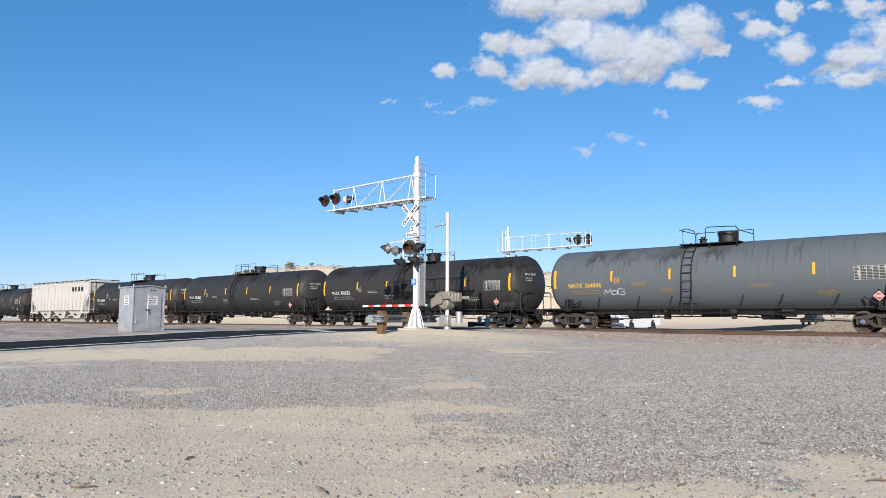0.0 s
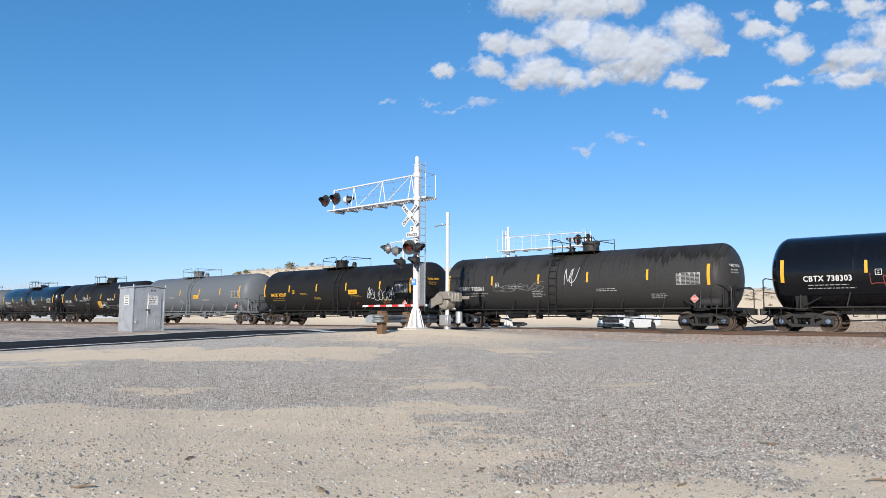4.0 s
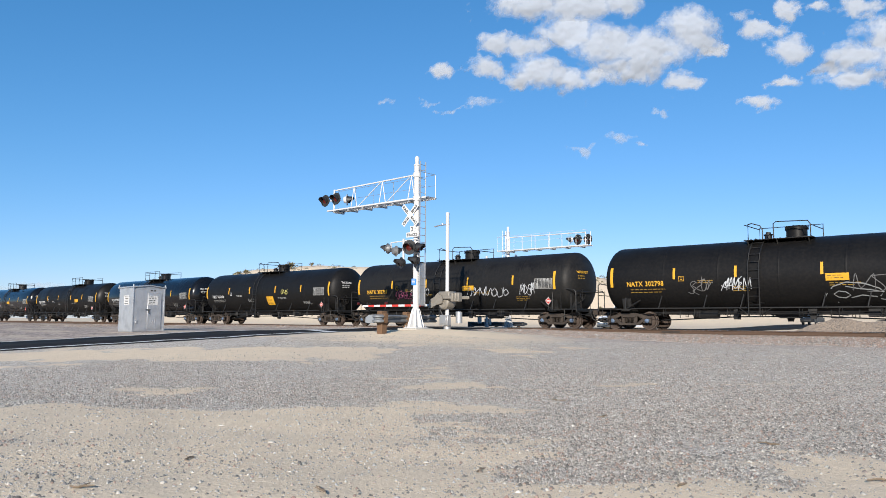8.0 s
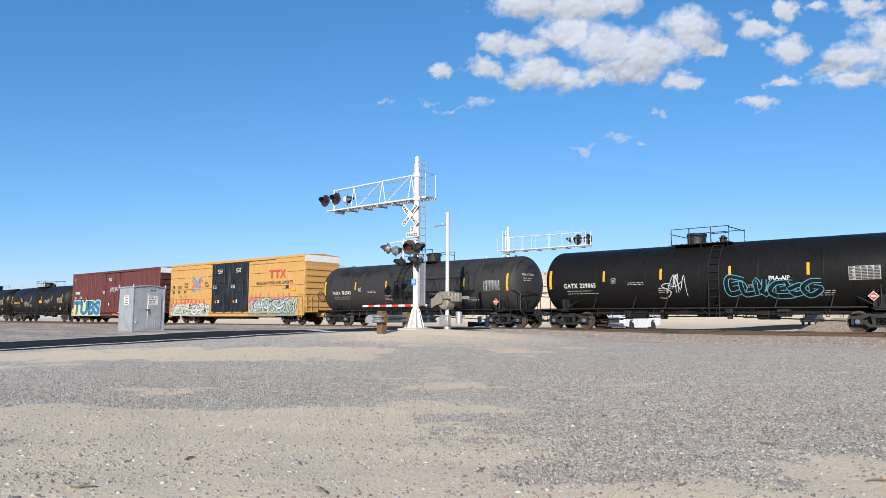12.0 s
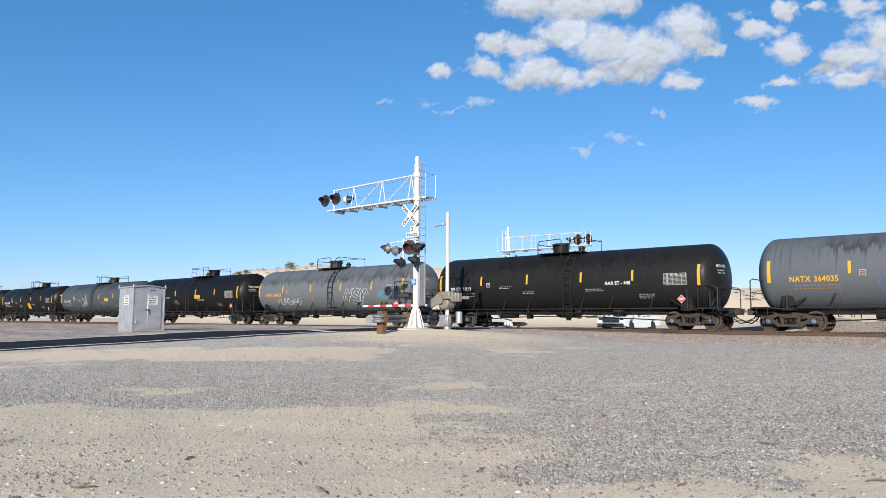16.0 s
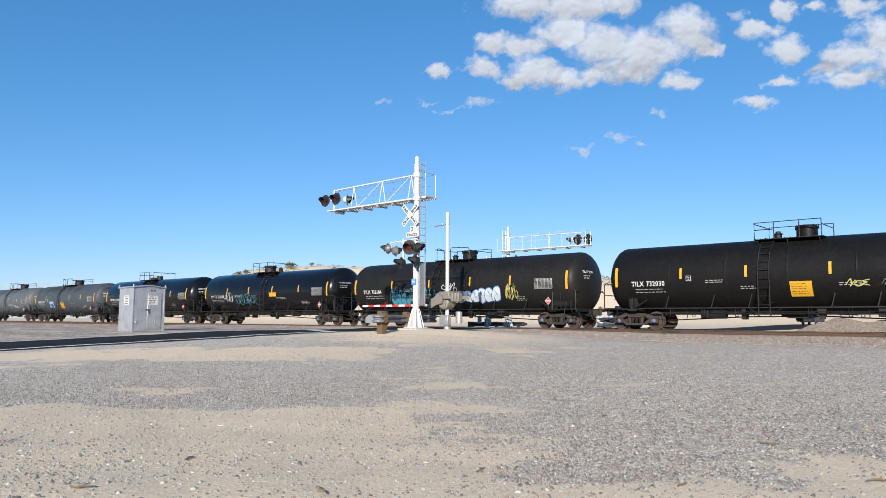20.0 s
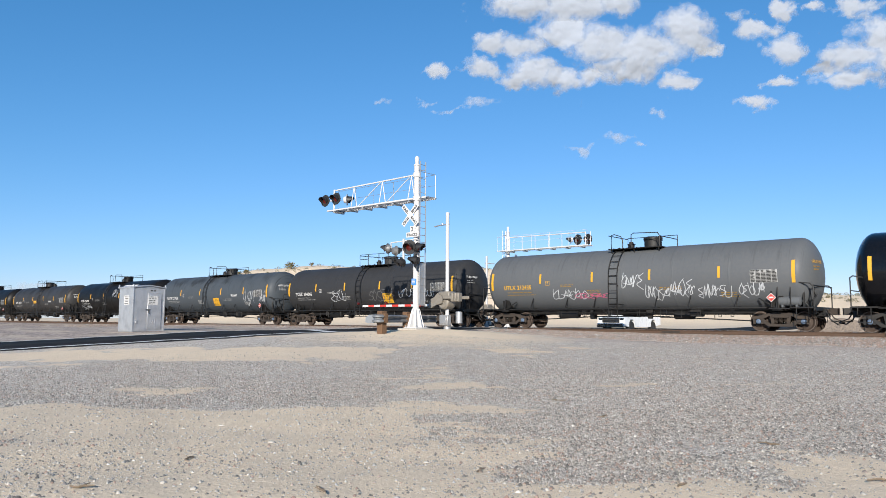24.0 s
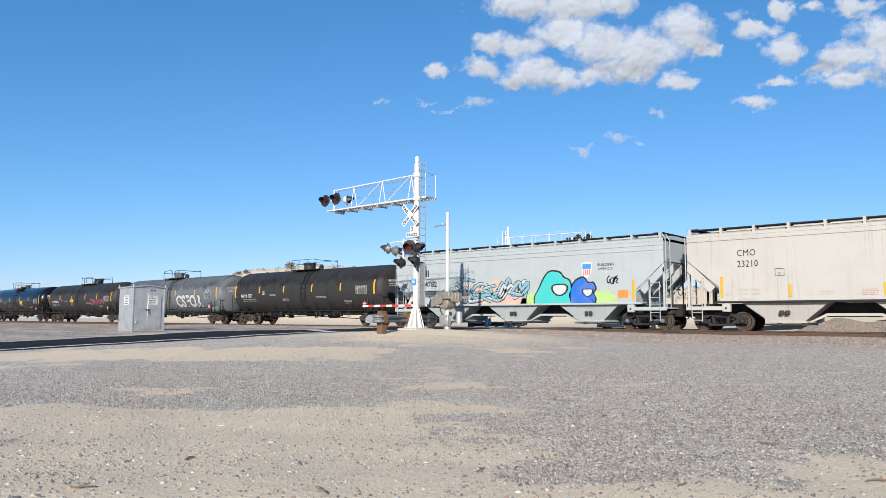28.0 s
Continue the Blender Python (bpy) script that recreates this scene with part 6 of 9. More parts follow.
def gate(at, turn, label, reach=5.4):
    """Crossing gate: tall thin pole, gear housing, counterweight and a lowered striped arm towards -x."""
    gt = thing("crossing_gate", at, label, "crossing gate", "crossing gates", turn)
    part("pole", Geo().lathe([(0.0, 0.085), (5.1, 0.08), (5.12, 0.09), (5.2, 0.09), (5.22, 0.0)], 14, "z").mesh("pole", SIGNAL_WHITE), gt)
    part("pole_collar", Geo().lathe([(3.05, 0.095), (3.12, 0.095)], 14, "z").mesh("pole_collar", SIGNAL_WHITE), gt)
    part("bell_arm", Geo().tube([(0.1, 0, 4.68), (-0.45, -0.05, 4.66), (-0.72, -0.05, 4.62)], 0.03, 6).tube([(-0.25, -0.05, 4.66), (-0.25, -0.05, 4.74)], 0.04, 6).mesh("bell_arm", GALV), gt)
    part("base", Geo().box(-0.32, 0.32, -0.32, 0.32, 0.0, 0.04, 0.008).lathe([(0.04, 0.16), (0.24, 0.16), (0.3, 0.1)], 14, "z").mesh("base", GALV), gt)
    part("foundation", Geo().box(-0.36, 0.36, -0.36, 0.36, -0.5, 0.0, 0.02).mesh("foundation", CONCRETE_PALE), gt)
    part("junction_box", Geo().box(-0.24, 0.24, -0.26, -0.02, 0.22, 0.68, 0.02).box(-0.16, 0.16, -0.28, -0.25, 0.3, 0.58, 0.01).mesh("junction_box", GALV), gt)
    part("conduit", Geo().tube([(-0.16, -0.12, 0.66), (-0.28, -0.15, 0.9), (-0.2, -0.18, 1.1)], 0.03, 6).mesh("conduit", LAMP_BLACK), gt)
    part("gear_housing", Geo().lathe([(-0.32, 0.0), (-0.32, 0.24), (-0.26, 0.30), (0.22, 0.30), (0.26, 0.22), (0.26, 0.0)], 20, "y", (0, 0, 1.22)).mesh("gear_housing", CAST_GREY), gt)
    part("gear_cover", Geo().box(-0.30, 0.34, -0.30, 0.28, 1.28, 1.70, 0.05).mesh("gear_cover", CAST_GREY), gt)
    part("arm_support", Geo().extrude([(-0.75, 1.0), (-0.55, 0.98), (-0.30, 1.10), (0.05, 1.18), (0.1, 1.46), (-0.2, 1.62), (-0.38, 1.45), (-0.62, 1.36)], "y", -0.44, -0.36).mesh("arm_support", CAST_GREY), gt)
    part("arm_support", Geo().extrude([(-0.75, 1.0), (-0.55, 0.98), (-0.30, 1.10), (0.05, 1.18), (0.1, 1.46), (-0.2, 1.62), (-0.38, 1.45), (-0.62, 1.36)], "y", 0.30, 0.38).mesh("arm_support", CAST_GREY), gt)
    part("counterweight_arm", Geo().box(0.1, 0.95, -0.44, -0.36, 1.36, 1.5, 0.02).box(0.1, 0.95, 0.30, 0.38, 1.36, 1.5, 0.02).mesh("counterweight_arm", CAST_GREY), gt)
    for x in (0.62, 0.78, 0.94):
        part("counterweight", Geo().box(x, x + 0.14, -0.52, -0.28, 1.24, 1.62, 0.02).mesh("counterweight", CAST_GREY), gt)
    part("mechanism_can", Geo().lathe([(0.52, 0.15), (1.02, 0.15), (1.04, 0.0)], 14, "z", (0.38, 0.35, -0.2)).mesh("mechanism_can", GALV), gt)
    n = int(reach / 0.4)
    for k in range(n):
        x1 = -0.6 - k * 0.4
        part("arm_stripe", shared(("arm_stripe", k % 2), lambda: Geo().box(-0.4, 0.0, -0.42, -0.38, 1.05, 1.15, 0.006), MARK_RED if k % 2 else SIGNAL_WHITE), gt, (x1, 0, 0))
    for x in (-1.7, -3.4, -5.3):
        part("arm_lamp", shared("arm_lamp", lambda: Geo().lathe([(-0.47, 0.0), (-0.47, 0.05), (-0.45, 0.06), (-0.36, 0.06), (-0.33, 0.0)], 12, "y", (0, 0, 1.22)), LENS_DARK), gt, (x, 0, 0))
    return gt


gate((-20.55, -9.3, 0.06), 0.0, "white crossing gate with lowered red and white arm", 4.7)
gate((-31.9, 8.3, -0.06), 180.0, "crossing gate across the track, its arm lowered")


BEAM_STEEL = plain("dull_weathered_guardrail_steel", (0.17, 0.18, 0.19), 0.6, 0.3, (0.12, 0.11, 0.10), 0.5, 3.0)


def guardrail():
    gr = thing("guardrail", (-20.2, -13.75, 0.0), "short galvanised guardrail on brown wooden posts", "guardrail")
    wave = [(-0.02, 0.40), (0.06, 0.44), (0.06, 0.50), (-0.02, 0.54), (-0.02, 0.58), (0.06, 0.62), (0.06, 0.68), (-0.02, 0.72)]
    path = [(0.16, 0.0), (-0.9, 1.2), (-1.45, 2.6), (-1.5, 5.0)]
    for (x0, y0), (x1, y1) in zip(path, path[1:]):
        vs = [(x0 + u, y0, z) for u, z in wave] + [(x1 + u, y1, z) for u, z in wave]
        vs += [(x0 + u - 0.012, y0, z) for u, z in wave] + [(x1 + u - 0.012, y1, z) for u, z in wave]
        n = len(wave)
        fs = [(i, i + 1, n + i + 1, n + i) for i in range(n - 1)] + [(2 * n + i, 3 * n + i, 3 * n + i + 1, 2 * n + i + 1) for i in range(n - 1)]
        part("beam", Geo().add(vs, fs).mesh("beam", BEAM_STEEL, 60), gr)
    # rolled end shoe
    g = Geo()
    vs, fs = [], []
    for i in range(9):
        a = radians(i * 22.0)
        cx, cy = 0.05 + 0.2 * math.cos(a), -0.05 - 0.22 * math.sin(a)
        for u, z in wave:
            vs.append((cx + u * math.cos(a), cy - u * math.sin(a), z))
    n = len(wave)
    for i in range(8):
        fs += [(i * n + k, i * n + k + 1, (i + 1) * n + k + 1, (i + 1) * n + k) for k in range(n - 1)]
    part("end_shoe", g.add(vs, fs).mesh("end_shoe", BEAM_STEEL, 60), gr)
    ear = Geo().extrude([(-0.62, 0.42), (-0.45, 0.38), (-0.1, 0.40), (-0.1, 0.72), (-0.45, 0.70), (-0.60, 0.60)], "y", -0.16, -0.14)
    part("end_wing", ear.mesh("end_wing", GALV), gr)
    for x, y in ((0.12, 0.12), (-1.45, 3.15)):
        part("post", Geo().box(x - 0.26, x + 0.02, y - 0.12, y + 0.16, -0.45, 0.86, 0.015).mesh("post", POST_WOOD), gr, label="brown wooden post")
        part("blockout", Geo().box(x + 0.022, x + 0.16, y - 0.1, y + 0.1, 0.4, 0.76, 0.012).mesh("blockout", POST_WOOD), gr)


guardrail()


def far_guardrail():
    """Dark weathered guardrail along the far side of the line, by the far gate."""
    gr = thing("guardrail", (-32.7, 7.4, level(-32.7, 10) - 0.2), "dark weathered steel guardrail beyond the track", "guardrail", turn=90.0)
    wave = [(0.02, 0.30), (-0.06, 0.34), (-0.06, 0.40), (0.02, 0.44), (0.02, 0.48), (-0.06, 0.52), (-0.06, 0.58), (0.02, 0.62)]
    dark = plain("dark_bluish_guardrail_steel", (0.03, 0.033, 0.038), 0.7, 0.0, (0.05, 0.045, 0.04), 0.4, 3.0)
    n = len(wave)
    for x0, x1 in ((0.0, 3.3), (3.304, 6.6)):
        vs = [(x0, u, z) for u, z in wave] + [(x1, u, z) for u, z in wave] + [(x0, u + 0.012, z) for u, z in wave] + [(x1, u + 0.012, z) for u, z in wave]
        fs = [(i, i + 1, n + i + 1, n + i) for i in range(n - 1)] + [(2 * n + i, 3 * n + i, 3 * n + i + 1, 2 * n + i + 1) for i in range(n - 1)]
        part("beam", Geo().add(vs, fs).mesh("beam", dark, 60), gr)
    part("end_wing", Geo().extrude([(6.6, 0.30), (7.2, 0.38), (7.2, 0.52), (6.6, 0.62)], "y", -0.03, -0.01).mesh("end_wing", dark), gr)
    part("end_wing", Geo().extrude([(-0.3, 0.22), (0.0, 0.30), (0.0, 0.62), (-0.3, 0.66)], "y", -0.03, -0.01).mesh("end_wing", dark), gr)
    for x in (0.4, 3.3, 6.2):
        part("post", Geo().box(x - 0.1, x + 0.1, 0.03, 0.22, -0.3, 0.64, 0.012).mesh("post", POST_WOOD), gr, label="brown wooden post")


far_guardrail()


def instrument_case():
    """Relay house beside the road: sheet metal, low gable, door with hinges and notices."""
    c = thing("relay_case", (-34.24, -16.75, level(-34.24, -16.75) - 0.02), "weathered aluminium relay cabinet with gabled roof and notices", "relay cabinet", turn=90.0)
    skin = plain("weathered_aluminium_sheet", (0.47, 0.48, 0.495), 0.38, 0.55, (0.29, 0.30, 0.32), 0.8, 2.4)
    w, d, h = 1.58, 1.5, 2.18
    body = Geo().box(0, w, 0, d, 0.05, h, 0.012)
    part("body", body.mesh("body", skin), c)
    part("skid", Geo().box(0.02, w - 0.02, 0.02, d - 0.02, -0.1, 0.05, 0.01).mesh("skid", GALV), c)
    part("roof", Geo().extrude([(-0.06, h), (-0.06, h + 0.05), (w / 2, h + 0.15), (w + 0.06, h + 0.05), (w + 0.06, h), (w / 2, h + 0.10)], "y", -0.07, d + 0.07).mesh("roof", skin), c)
    part("gable", Geo().extrude([(0, h), (w / 2, h + 0.10), (w, h)], "y", 0.0, 0.012).mesh("gable", skin), c)
    for x, y in ((-0.02, -0.02), (w + 0.02, -0.02), (-0.02, d), (w + 0.02, d)):
        part("lifting_lug", Geo().box(x - 0.03, x + 0.03, y - 0.03, y + 0.03, h - 0.04, h + 0.16, 0.01).mesh("lifting_lug", GALV), c)
    for x in (0.0, w):
        part("corner_angle", Geo().box(x - 0.03, x + 0.03, -0.02, 0.0, 0.05, h, 0.004).mesh("corner_angle", skin), c)
    door = part("door", Geo().box(0.72, 1.42, -0.035, -0.004, 0.16, 1.92, 0.008).mesh("door", skin), c, label="metal door with three hinges")
    for z in (0.28, 0.95, 1.62):
        part("hinge", Geo().box(1.32, 1.5, -0.05, -0.036, z - 0.02, z + 0.02, 0.004).mesh("hinge", GALV), door)
    part("door_handle", Geo().box(0.60, 0.86, -0.06, -0.036, 1.08, 1.12, 0.006).tube([(0.74, -0.07, 1.1), (0.78, -0.08, 0.9)], 0.02, 6).mesh("door_handle", MARK_BLACK), door)
    for k in range(3):
        part("louvre", Geo().box(0.86 + k * 0.11, 0.92 + k * 0.11, -0.045, -0.036, 0.24, 0.66, 0.006).mesh("louvre", skin), door)
    part("door_notice", Geo().box(0.74, 1.24, -0.042, -0.037, 1.34, 1.80, 0.003).mesh("door_notice", MARK_WHITE), door)
    part("notice_print", bars_geo(on_flat(-0.042), random.Random(8), 0.78, 1.72, 0.4, 5, 0.085, 0.03).mesh("notice_print", MARK_BLACK, 0), door)
    part("side_notice", Geo().box(-0.008, -0.003, 0.45, 0.98, 1.34, 1.80, 0.003).mesh("side_notice", MARK_WHITE), c)
    rows = Geo()
    for k in range(5):
        rows.box(-0.011, -0.0085, 0.52, 0.9 - 0.05 * (k % 2), 1.72 - k * 0.08, 1.745 - k * 0.08)
    part("side_notice_print", rows.mesh("side_notice_print", MARK_BLACK), c)
    part("vent", Geo().box(0.12, 0.24, -0.02, -0.004, 0.42, 0.56, 0.006).mesh("vent", GALV), c)
    part("eave_print", bars_geo(on_flat(-0.006), random.Random(9), 0.85, 2.02, 0.3, 1, 0.09, 0.05).mesh("eave_print", MARK_BLACK, 0), c)


instrument_case()

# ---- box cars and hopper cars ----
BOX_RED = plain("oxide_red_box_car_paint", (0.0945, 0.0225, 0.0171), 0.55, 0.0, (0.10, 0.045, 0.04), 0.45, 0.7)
# side red darkened for the car ends: their shading put into the paint
BOX_RED_SHADED = plain("shaded_oxide_red_paint", (0.054, 0.0144, 0.0117), 0.6, 0.0, (0.06, 0.03, 0.025), 0.45, 0.9)
BOX_YELLOW = plain("ochre_yellow_box_car_paint", (0.423, 0.243, 0.0765), 0.55, 0.0, (0.38, 0.22, 0.08), 0.4, 0.7)
DOOR_BLACK = plain("blue_black_door_paint", (0.006, 0.0075, 0.011), 0.5, 0.0, (0.05, 0.05, 0.055), 0.3, 1.5)
def hopper_paint(name, color, stain, amount, rust=0.0):
    """Chalky car paint: cloudy fading, thin runs of dirt down the side, rust specks along the seams."""
    m, nt, b = tree(name)
    v = coords(nt)
    runs = noise_tex(nt, coords(nt, (9.0, 2.0, 0.32)), 1.0, 5, 0.7)
    wide = noise_tex(nt, coords(nt, (1.1, 1.0, 0.25)), 1.0, 4)
    cloudy = noise_tex(nt, v, 0.9, 5)
    speck = noise_tex(nt, v, 14.0, 5, 0.7)
    thick = nt.nodes.new("ShaderNodeMath")
    thick.operation = "MULTIPLY"
    nt.links.new(ramp(nt, runs, 0.53, 0.68, 0, amount), thick.inputs[0])
    nt.links.new(ramp(nt, wide, 0.40, 0.58, 0.12, 1.0), thick.inputs[1])
    col = mixed(nt, ramp(nt, cloudy, 0.42, 0.72, 0, 0.35), color, tuple(c * 0.8 for c in color))
    col = mixed(nt, thick.outputs[0], col, stain)
    col = mixed(nt, ramp(nt, speck, 0.64, 0.72, 0, rust), col, (0.13, 0.06, 0.03))
    nt.links.new(col, b.inputs["Base Color"])
    nt.links.new(ramp(nt, cloudy, 0.3, 0.7, 0.48, 0.7), b.inputs["Roughness"])
    b.inputs["Specular IOR Level"].default_value = 0.3
    bump(nt, b, speck, 0.06, 0.004)
    MATS[name] = m
    return m


HOP_GREY = hopper_paint("pale_grey_green_hopper_paint", (0.315, 0.35, 0.36), (0.20, 0.21, 0.21), 0.35, 0.15)
HOP_BEIGE = hopper_paint("pale_beige_hopper_paint", (0.385, 0.368, 0.34), (0.24, 0.225, 0.20), 0.55, 0.1)
HOP_WHITE = hopper_paint("dirty_white_hopper_paint", (0.42, 0.408, 0.385), (0.26, 0.22, 0.17), 0.6, 0.5)
ORANGE = plain("orange_marking_paint", (0.75, 0.20, 0.03), 0.5, 0.0, (0.6, 0.2, 0.1), 0.3, 8.0)
MARK_BRICK = plain("brick_red_logo_paint", (0.40, 0.07, 0.03), 0.55, 0.0, (0.35, 0.12, 0.06), 0.3, 8.0)


def mural(car, wrap, box, n, ground_mat, fill_mat, line_mat, second=None, seed=1, flames=None):
    """A sprayed piece: a ragged patch of colour with fat interlocked strokes that say nothing."""
    x0, x1, z0, z1 = box
    rng = random.Random(seed)
    g = Geo()
    m = max(14, int((x1 - x0) * 5))
    vs, fs = [], []
    for i in range(m + 1):
        x = x0 + (x1 - x0) * i / m
        e = min(1.0, 4.0 * min(i, m - i) / m + 0.35)
        t = z0 + (z1 - z0) * e * (0.80 + 0.20 * rng.random())
        vs += [wrap(x, z0, 0.003), wrap(x, (z0 + t) / 2, 0.003), wrap(x, t, 0.003)]
    for i in range(m):
        for k in range(2):
            fs.append((3 * i + k, 3 * i + 3 + k, 3 * i + 4 + k, 3 * i + 1 + k))
    part("mural_ground", g.add(vs, fs).mesh("mural_ground", ground_mat, 0), car, label="sprayed ground colour of a graffiti piece")
    if flames:
        g = Geo()
        k = int((x1 - x0) / 0.62)
        for i in range(k):
            x, w = x0 + 0.2 + (x1 - x0 - 0.4) * i / k, 0.5 * (x1 - x0) / k
            h, lean = rng.uniform(0.15, 0.48), rng.uniform(-0.1, 0.25)
            edge = [(x - 1.3 * w + 1.3 * w * t + lean * t * t, z1 - 0.35 + (h + 0.35) * t ** 1.6) for t in (0.0, 0.25, 0.5, 0.75, 1.0)]
            edge += [(x + 1.3 * w * (1 - t) + lean * t * t, z1 - 0.35 + (h + 0.35) * t ** 2.2) for t in (0.8, 0.55, 0.3, 0.0)]
            lift = 0.002 + 0.0002 * i
            vs = [wrap(x, z1 - 0.35, lift)] + [wrap(px, pz, lift) for px, pz in edge]
            g.add(vs, [(0, q, q + 1) for q in range(1, len(vs) - 1)])
        part("mural_flame_band", g.mesh("mural_flame_band", flames, 0), car, label="sprayed flame shapes")["kind"] = "stuff"
    top = z0 + (z1 - z0) * 0.84
    paths = [] if not n else stroke_paths(rng, x0 + 0.2, x1 - 0.2, z0 + 0.14, top, n) + stroke_paths(rng, x0 + 0.3, x1 - 0.3, z0 + 0.1, top, n + 1)
    for k, q in enumerate(paths):
        lift = 0.005 + 0.0004 * k
        for name, width, extra, mat in (("mural_outline", 0.125, 0.0, line_mat), ("mural_fill", 0.085, 0.00015, fill_mat if k % 3 else (second or fill_mat))):
            part(name, stroked(wrap, [q], width, lift + extra, z0 + 0.01, 0.3).mesh(name, mat, 0), car)
    if second and n:
        shifted = [[(a + 0.035, b + 0.03) for a, b in q[1:6]] for q in paths[::2]]
        part("mural_highlight", stroked(wrap, shifted, 0.016, 0.02, z0 + 0.01).mesh("mural_highlight", second, 0), car)["kind"] = "stuff"
        drops = [[(x0 + (x1 - x0) * rng.random(), z0 + 0.08 + (top - z0) * 0.8 * rng.random())] for _ in range(n * 4)]
        drops = [[q[0], (q[0][0] + rng.uniform(-0.15, 0.15), q[0][1] + rng.uniform(0.05, 0.2))] for q in drops]
        part("mural_drips", stroked(wrap, drops, 0.03, 0.021, z0 + 0.01).mesh("mural_drips", line_mat, 0), car)["kind"] = "stuff"


def hung_ladder(x, y, z0, z1, wide=0.42):
    g = Geo()
    for dx in (0, wide):
        g.tube([(x + dx, y, z0), (x + dx, y, z1)], 0.02, 5)
    n = int((z1 - z0) / 0.36)
    for k in range(n + 1):
        z = z0 + 0.06 + (z1 - z0 - 0.12) * k / n
        g.tube([(x, y, z), (x + wide, y, z)], 0.015, 5)
    return g


def box_car(at, side, end, doors, label):
    """High box car: ribbed sides, ribbed ends, sliding doors on rods."""
    car = thing("box_car", (at, 0, 0), label, "box car", "cars of the freight train")
    CARS.append((car, at))
    half, wy, z0, ze = 9.28, 1.58, 0.98, 5.06
    part("body", Geo().box(-half, half, -wy, wy, z0, ze, 0.02).mesh("body", side), car)
    part("roof", Geo().extrude([(-wy - 0.03, ze), (-wy - 0.03, ze + 0.04), (0, ze + 0.16), (wy + 0.03, ze + 0.04), (wy + 0.03, ze)], "x", -half - 0.02, half + 0.02).mesh("roof", side), car)
    part("eave_rail", Geo().box(-half, half, -wy - 0.05, -wy - 0.002, ze - 0.12, ze + 0.02, 0.01).mesh("eave_rail", side), car)
    part("side_sill", Geo().extrude([(-half, 1.02), (half, 1.02), (half, 0.78), (half - 2.6, 0.78), (half - 3.4, 0.70), (-half + 3.4, 0.70), (-half + 2.6, 0.78), (-half, 0.78)], "y", -wy - 0.03, -wy + 0.05).mesh("side_sill", side), car)
    part("underframe", Geo().box(-half + 0.3, half - 0.3, -0.35, 0.35, 0.62, 0.98, 0.02).box(-2.6, 2.4, -1.3, -0.5, 0.50, 0.97, 0.04).mesh("underframe", FRAME_BLACK), car)
    rib = shared("side_rib", lambda: Geo().box(-0.05, 0.05, -wy - 0.03, -wy + 0.01, z0 + 0.08, ze - 0.12, 0.012), side)
    d0, d1 = doors[0][0], doors[-1][1]
    n = 8
    for k in range(n + 1):
        for a, b in ((-half + 0.06, d0 - 0.1), (d1 + 0.1, half - 0.06)):
            part("side_rib", rib, car, (a + (b - a) * k / n, 0, 0))
    for turn, s in ((0, 1), (180, -1)):
        for k in range(7):
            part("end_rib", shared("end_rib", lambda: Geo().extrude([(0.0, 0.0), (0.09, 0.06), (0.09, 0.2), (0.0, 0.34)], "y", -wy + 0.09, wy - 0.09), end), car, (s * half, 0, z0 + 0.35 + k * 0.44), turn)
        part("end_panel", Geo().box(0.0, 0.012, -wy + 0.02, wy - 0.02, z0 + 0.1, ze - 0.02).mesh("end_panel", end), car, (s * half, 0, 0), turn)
        part("end_top_panel", Geo().box(0.013, 0.03, -wy + 0.02, wy - 0.02, ze - 0.46, ze, 0.004).mesh("end_top_panel", WHITE), car, (s * half, 0, 0), turn, "white top panel of the car end")
        part("side_ladder", shared("side_ladder", lambda: hung_ladder(-0.5, -wy - 0.08, 0.62, 2.35), side), car, (half - 0.05 if s > 0 else -half + 0.6, 0, 0))
        part("end_ladder", Geo().tube([(0.12, -1.45, 1.0), (0.12, -1.45, 2.2)], 0.02, 5).tube([(0.12, -1.0, 1.0), (0.12, -1.0, 2.2)], 0.02, 5).tube([(0.12, -1.45, 1.4), (0.12, -1.0, 1.4)], 0.016, 5).tube([(0.12, -1.45, 1.8), (0.12, -1.0, 1.8)], 0.016, 5).mesh("end_ladder", side), car, (s * half, 0, 0), turn)
        part("end_platform", Geo().box(0.05, 0.45, -1.4, 1.4, 1.0, 1.05, 0.01).mesh("end_platform", side), car, (s * half, 0, 0), turn)
        part("draft_gear", Geo().box(-1.6, 0.55, -0.22, 0.22, 0.70, 1.0, 0.02).mesh("draft_gear", side), car, (s * half, 0, 0), turn)
        part("coupler", shared("coupler", coupler_geo, TRUCK_BROWN), car, (s * (half + 0.62), 0, UP), turn)
        add_truck(car, s * 7.1, TRUCK_BLACK if side is BOX_YELLOW else TRUCK_BROWN, CAP_BLUE if side is BOX_YELLOW else TRUCK_BROWN)
    part("brake_wheel", Geo().tube([(half + 0.25, -0.3 + 0.28 * math.cos(k * 0.524), 2.2 + 0.28 * math.sin(k * 0.524)) for k in range(12)], 0.02, 5, closed=True).mesh("brake_wheel", FRAME_BLACK), car)
    for a, b, mat in doors:
        z1, z2 = z0 + 0.10, ze - 0.22
        door = part("door", Geo().box(a, b, -wy - 0.10, -wy - 0.004, z1, z2, 0.015).mesh("door", mat), car, label="sliding plug door with locking rods")
        for k in range(1, 5):
            z = z1 + (z2 - z1) * k / 5
            part("door_rib", Geo().box(a + 0.12, b - 0.12, -wy - 0.135, -wy - 0.098, z - 0.03, z + 0.03, 0.008).mesh("door_rib", mat), door)
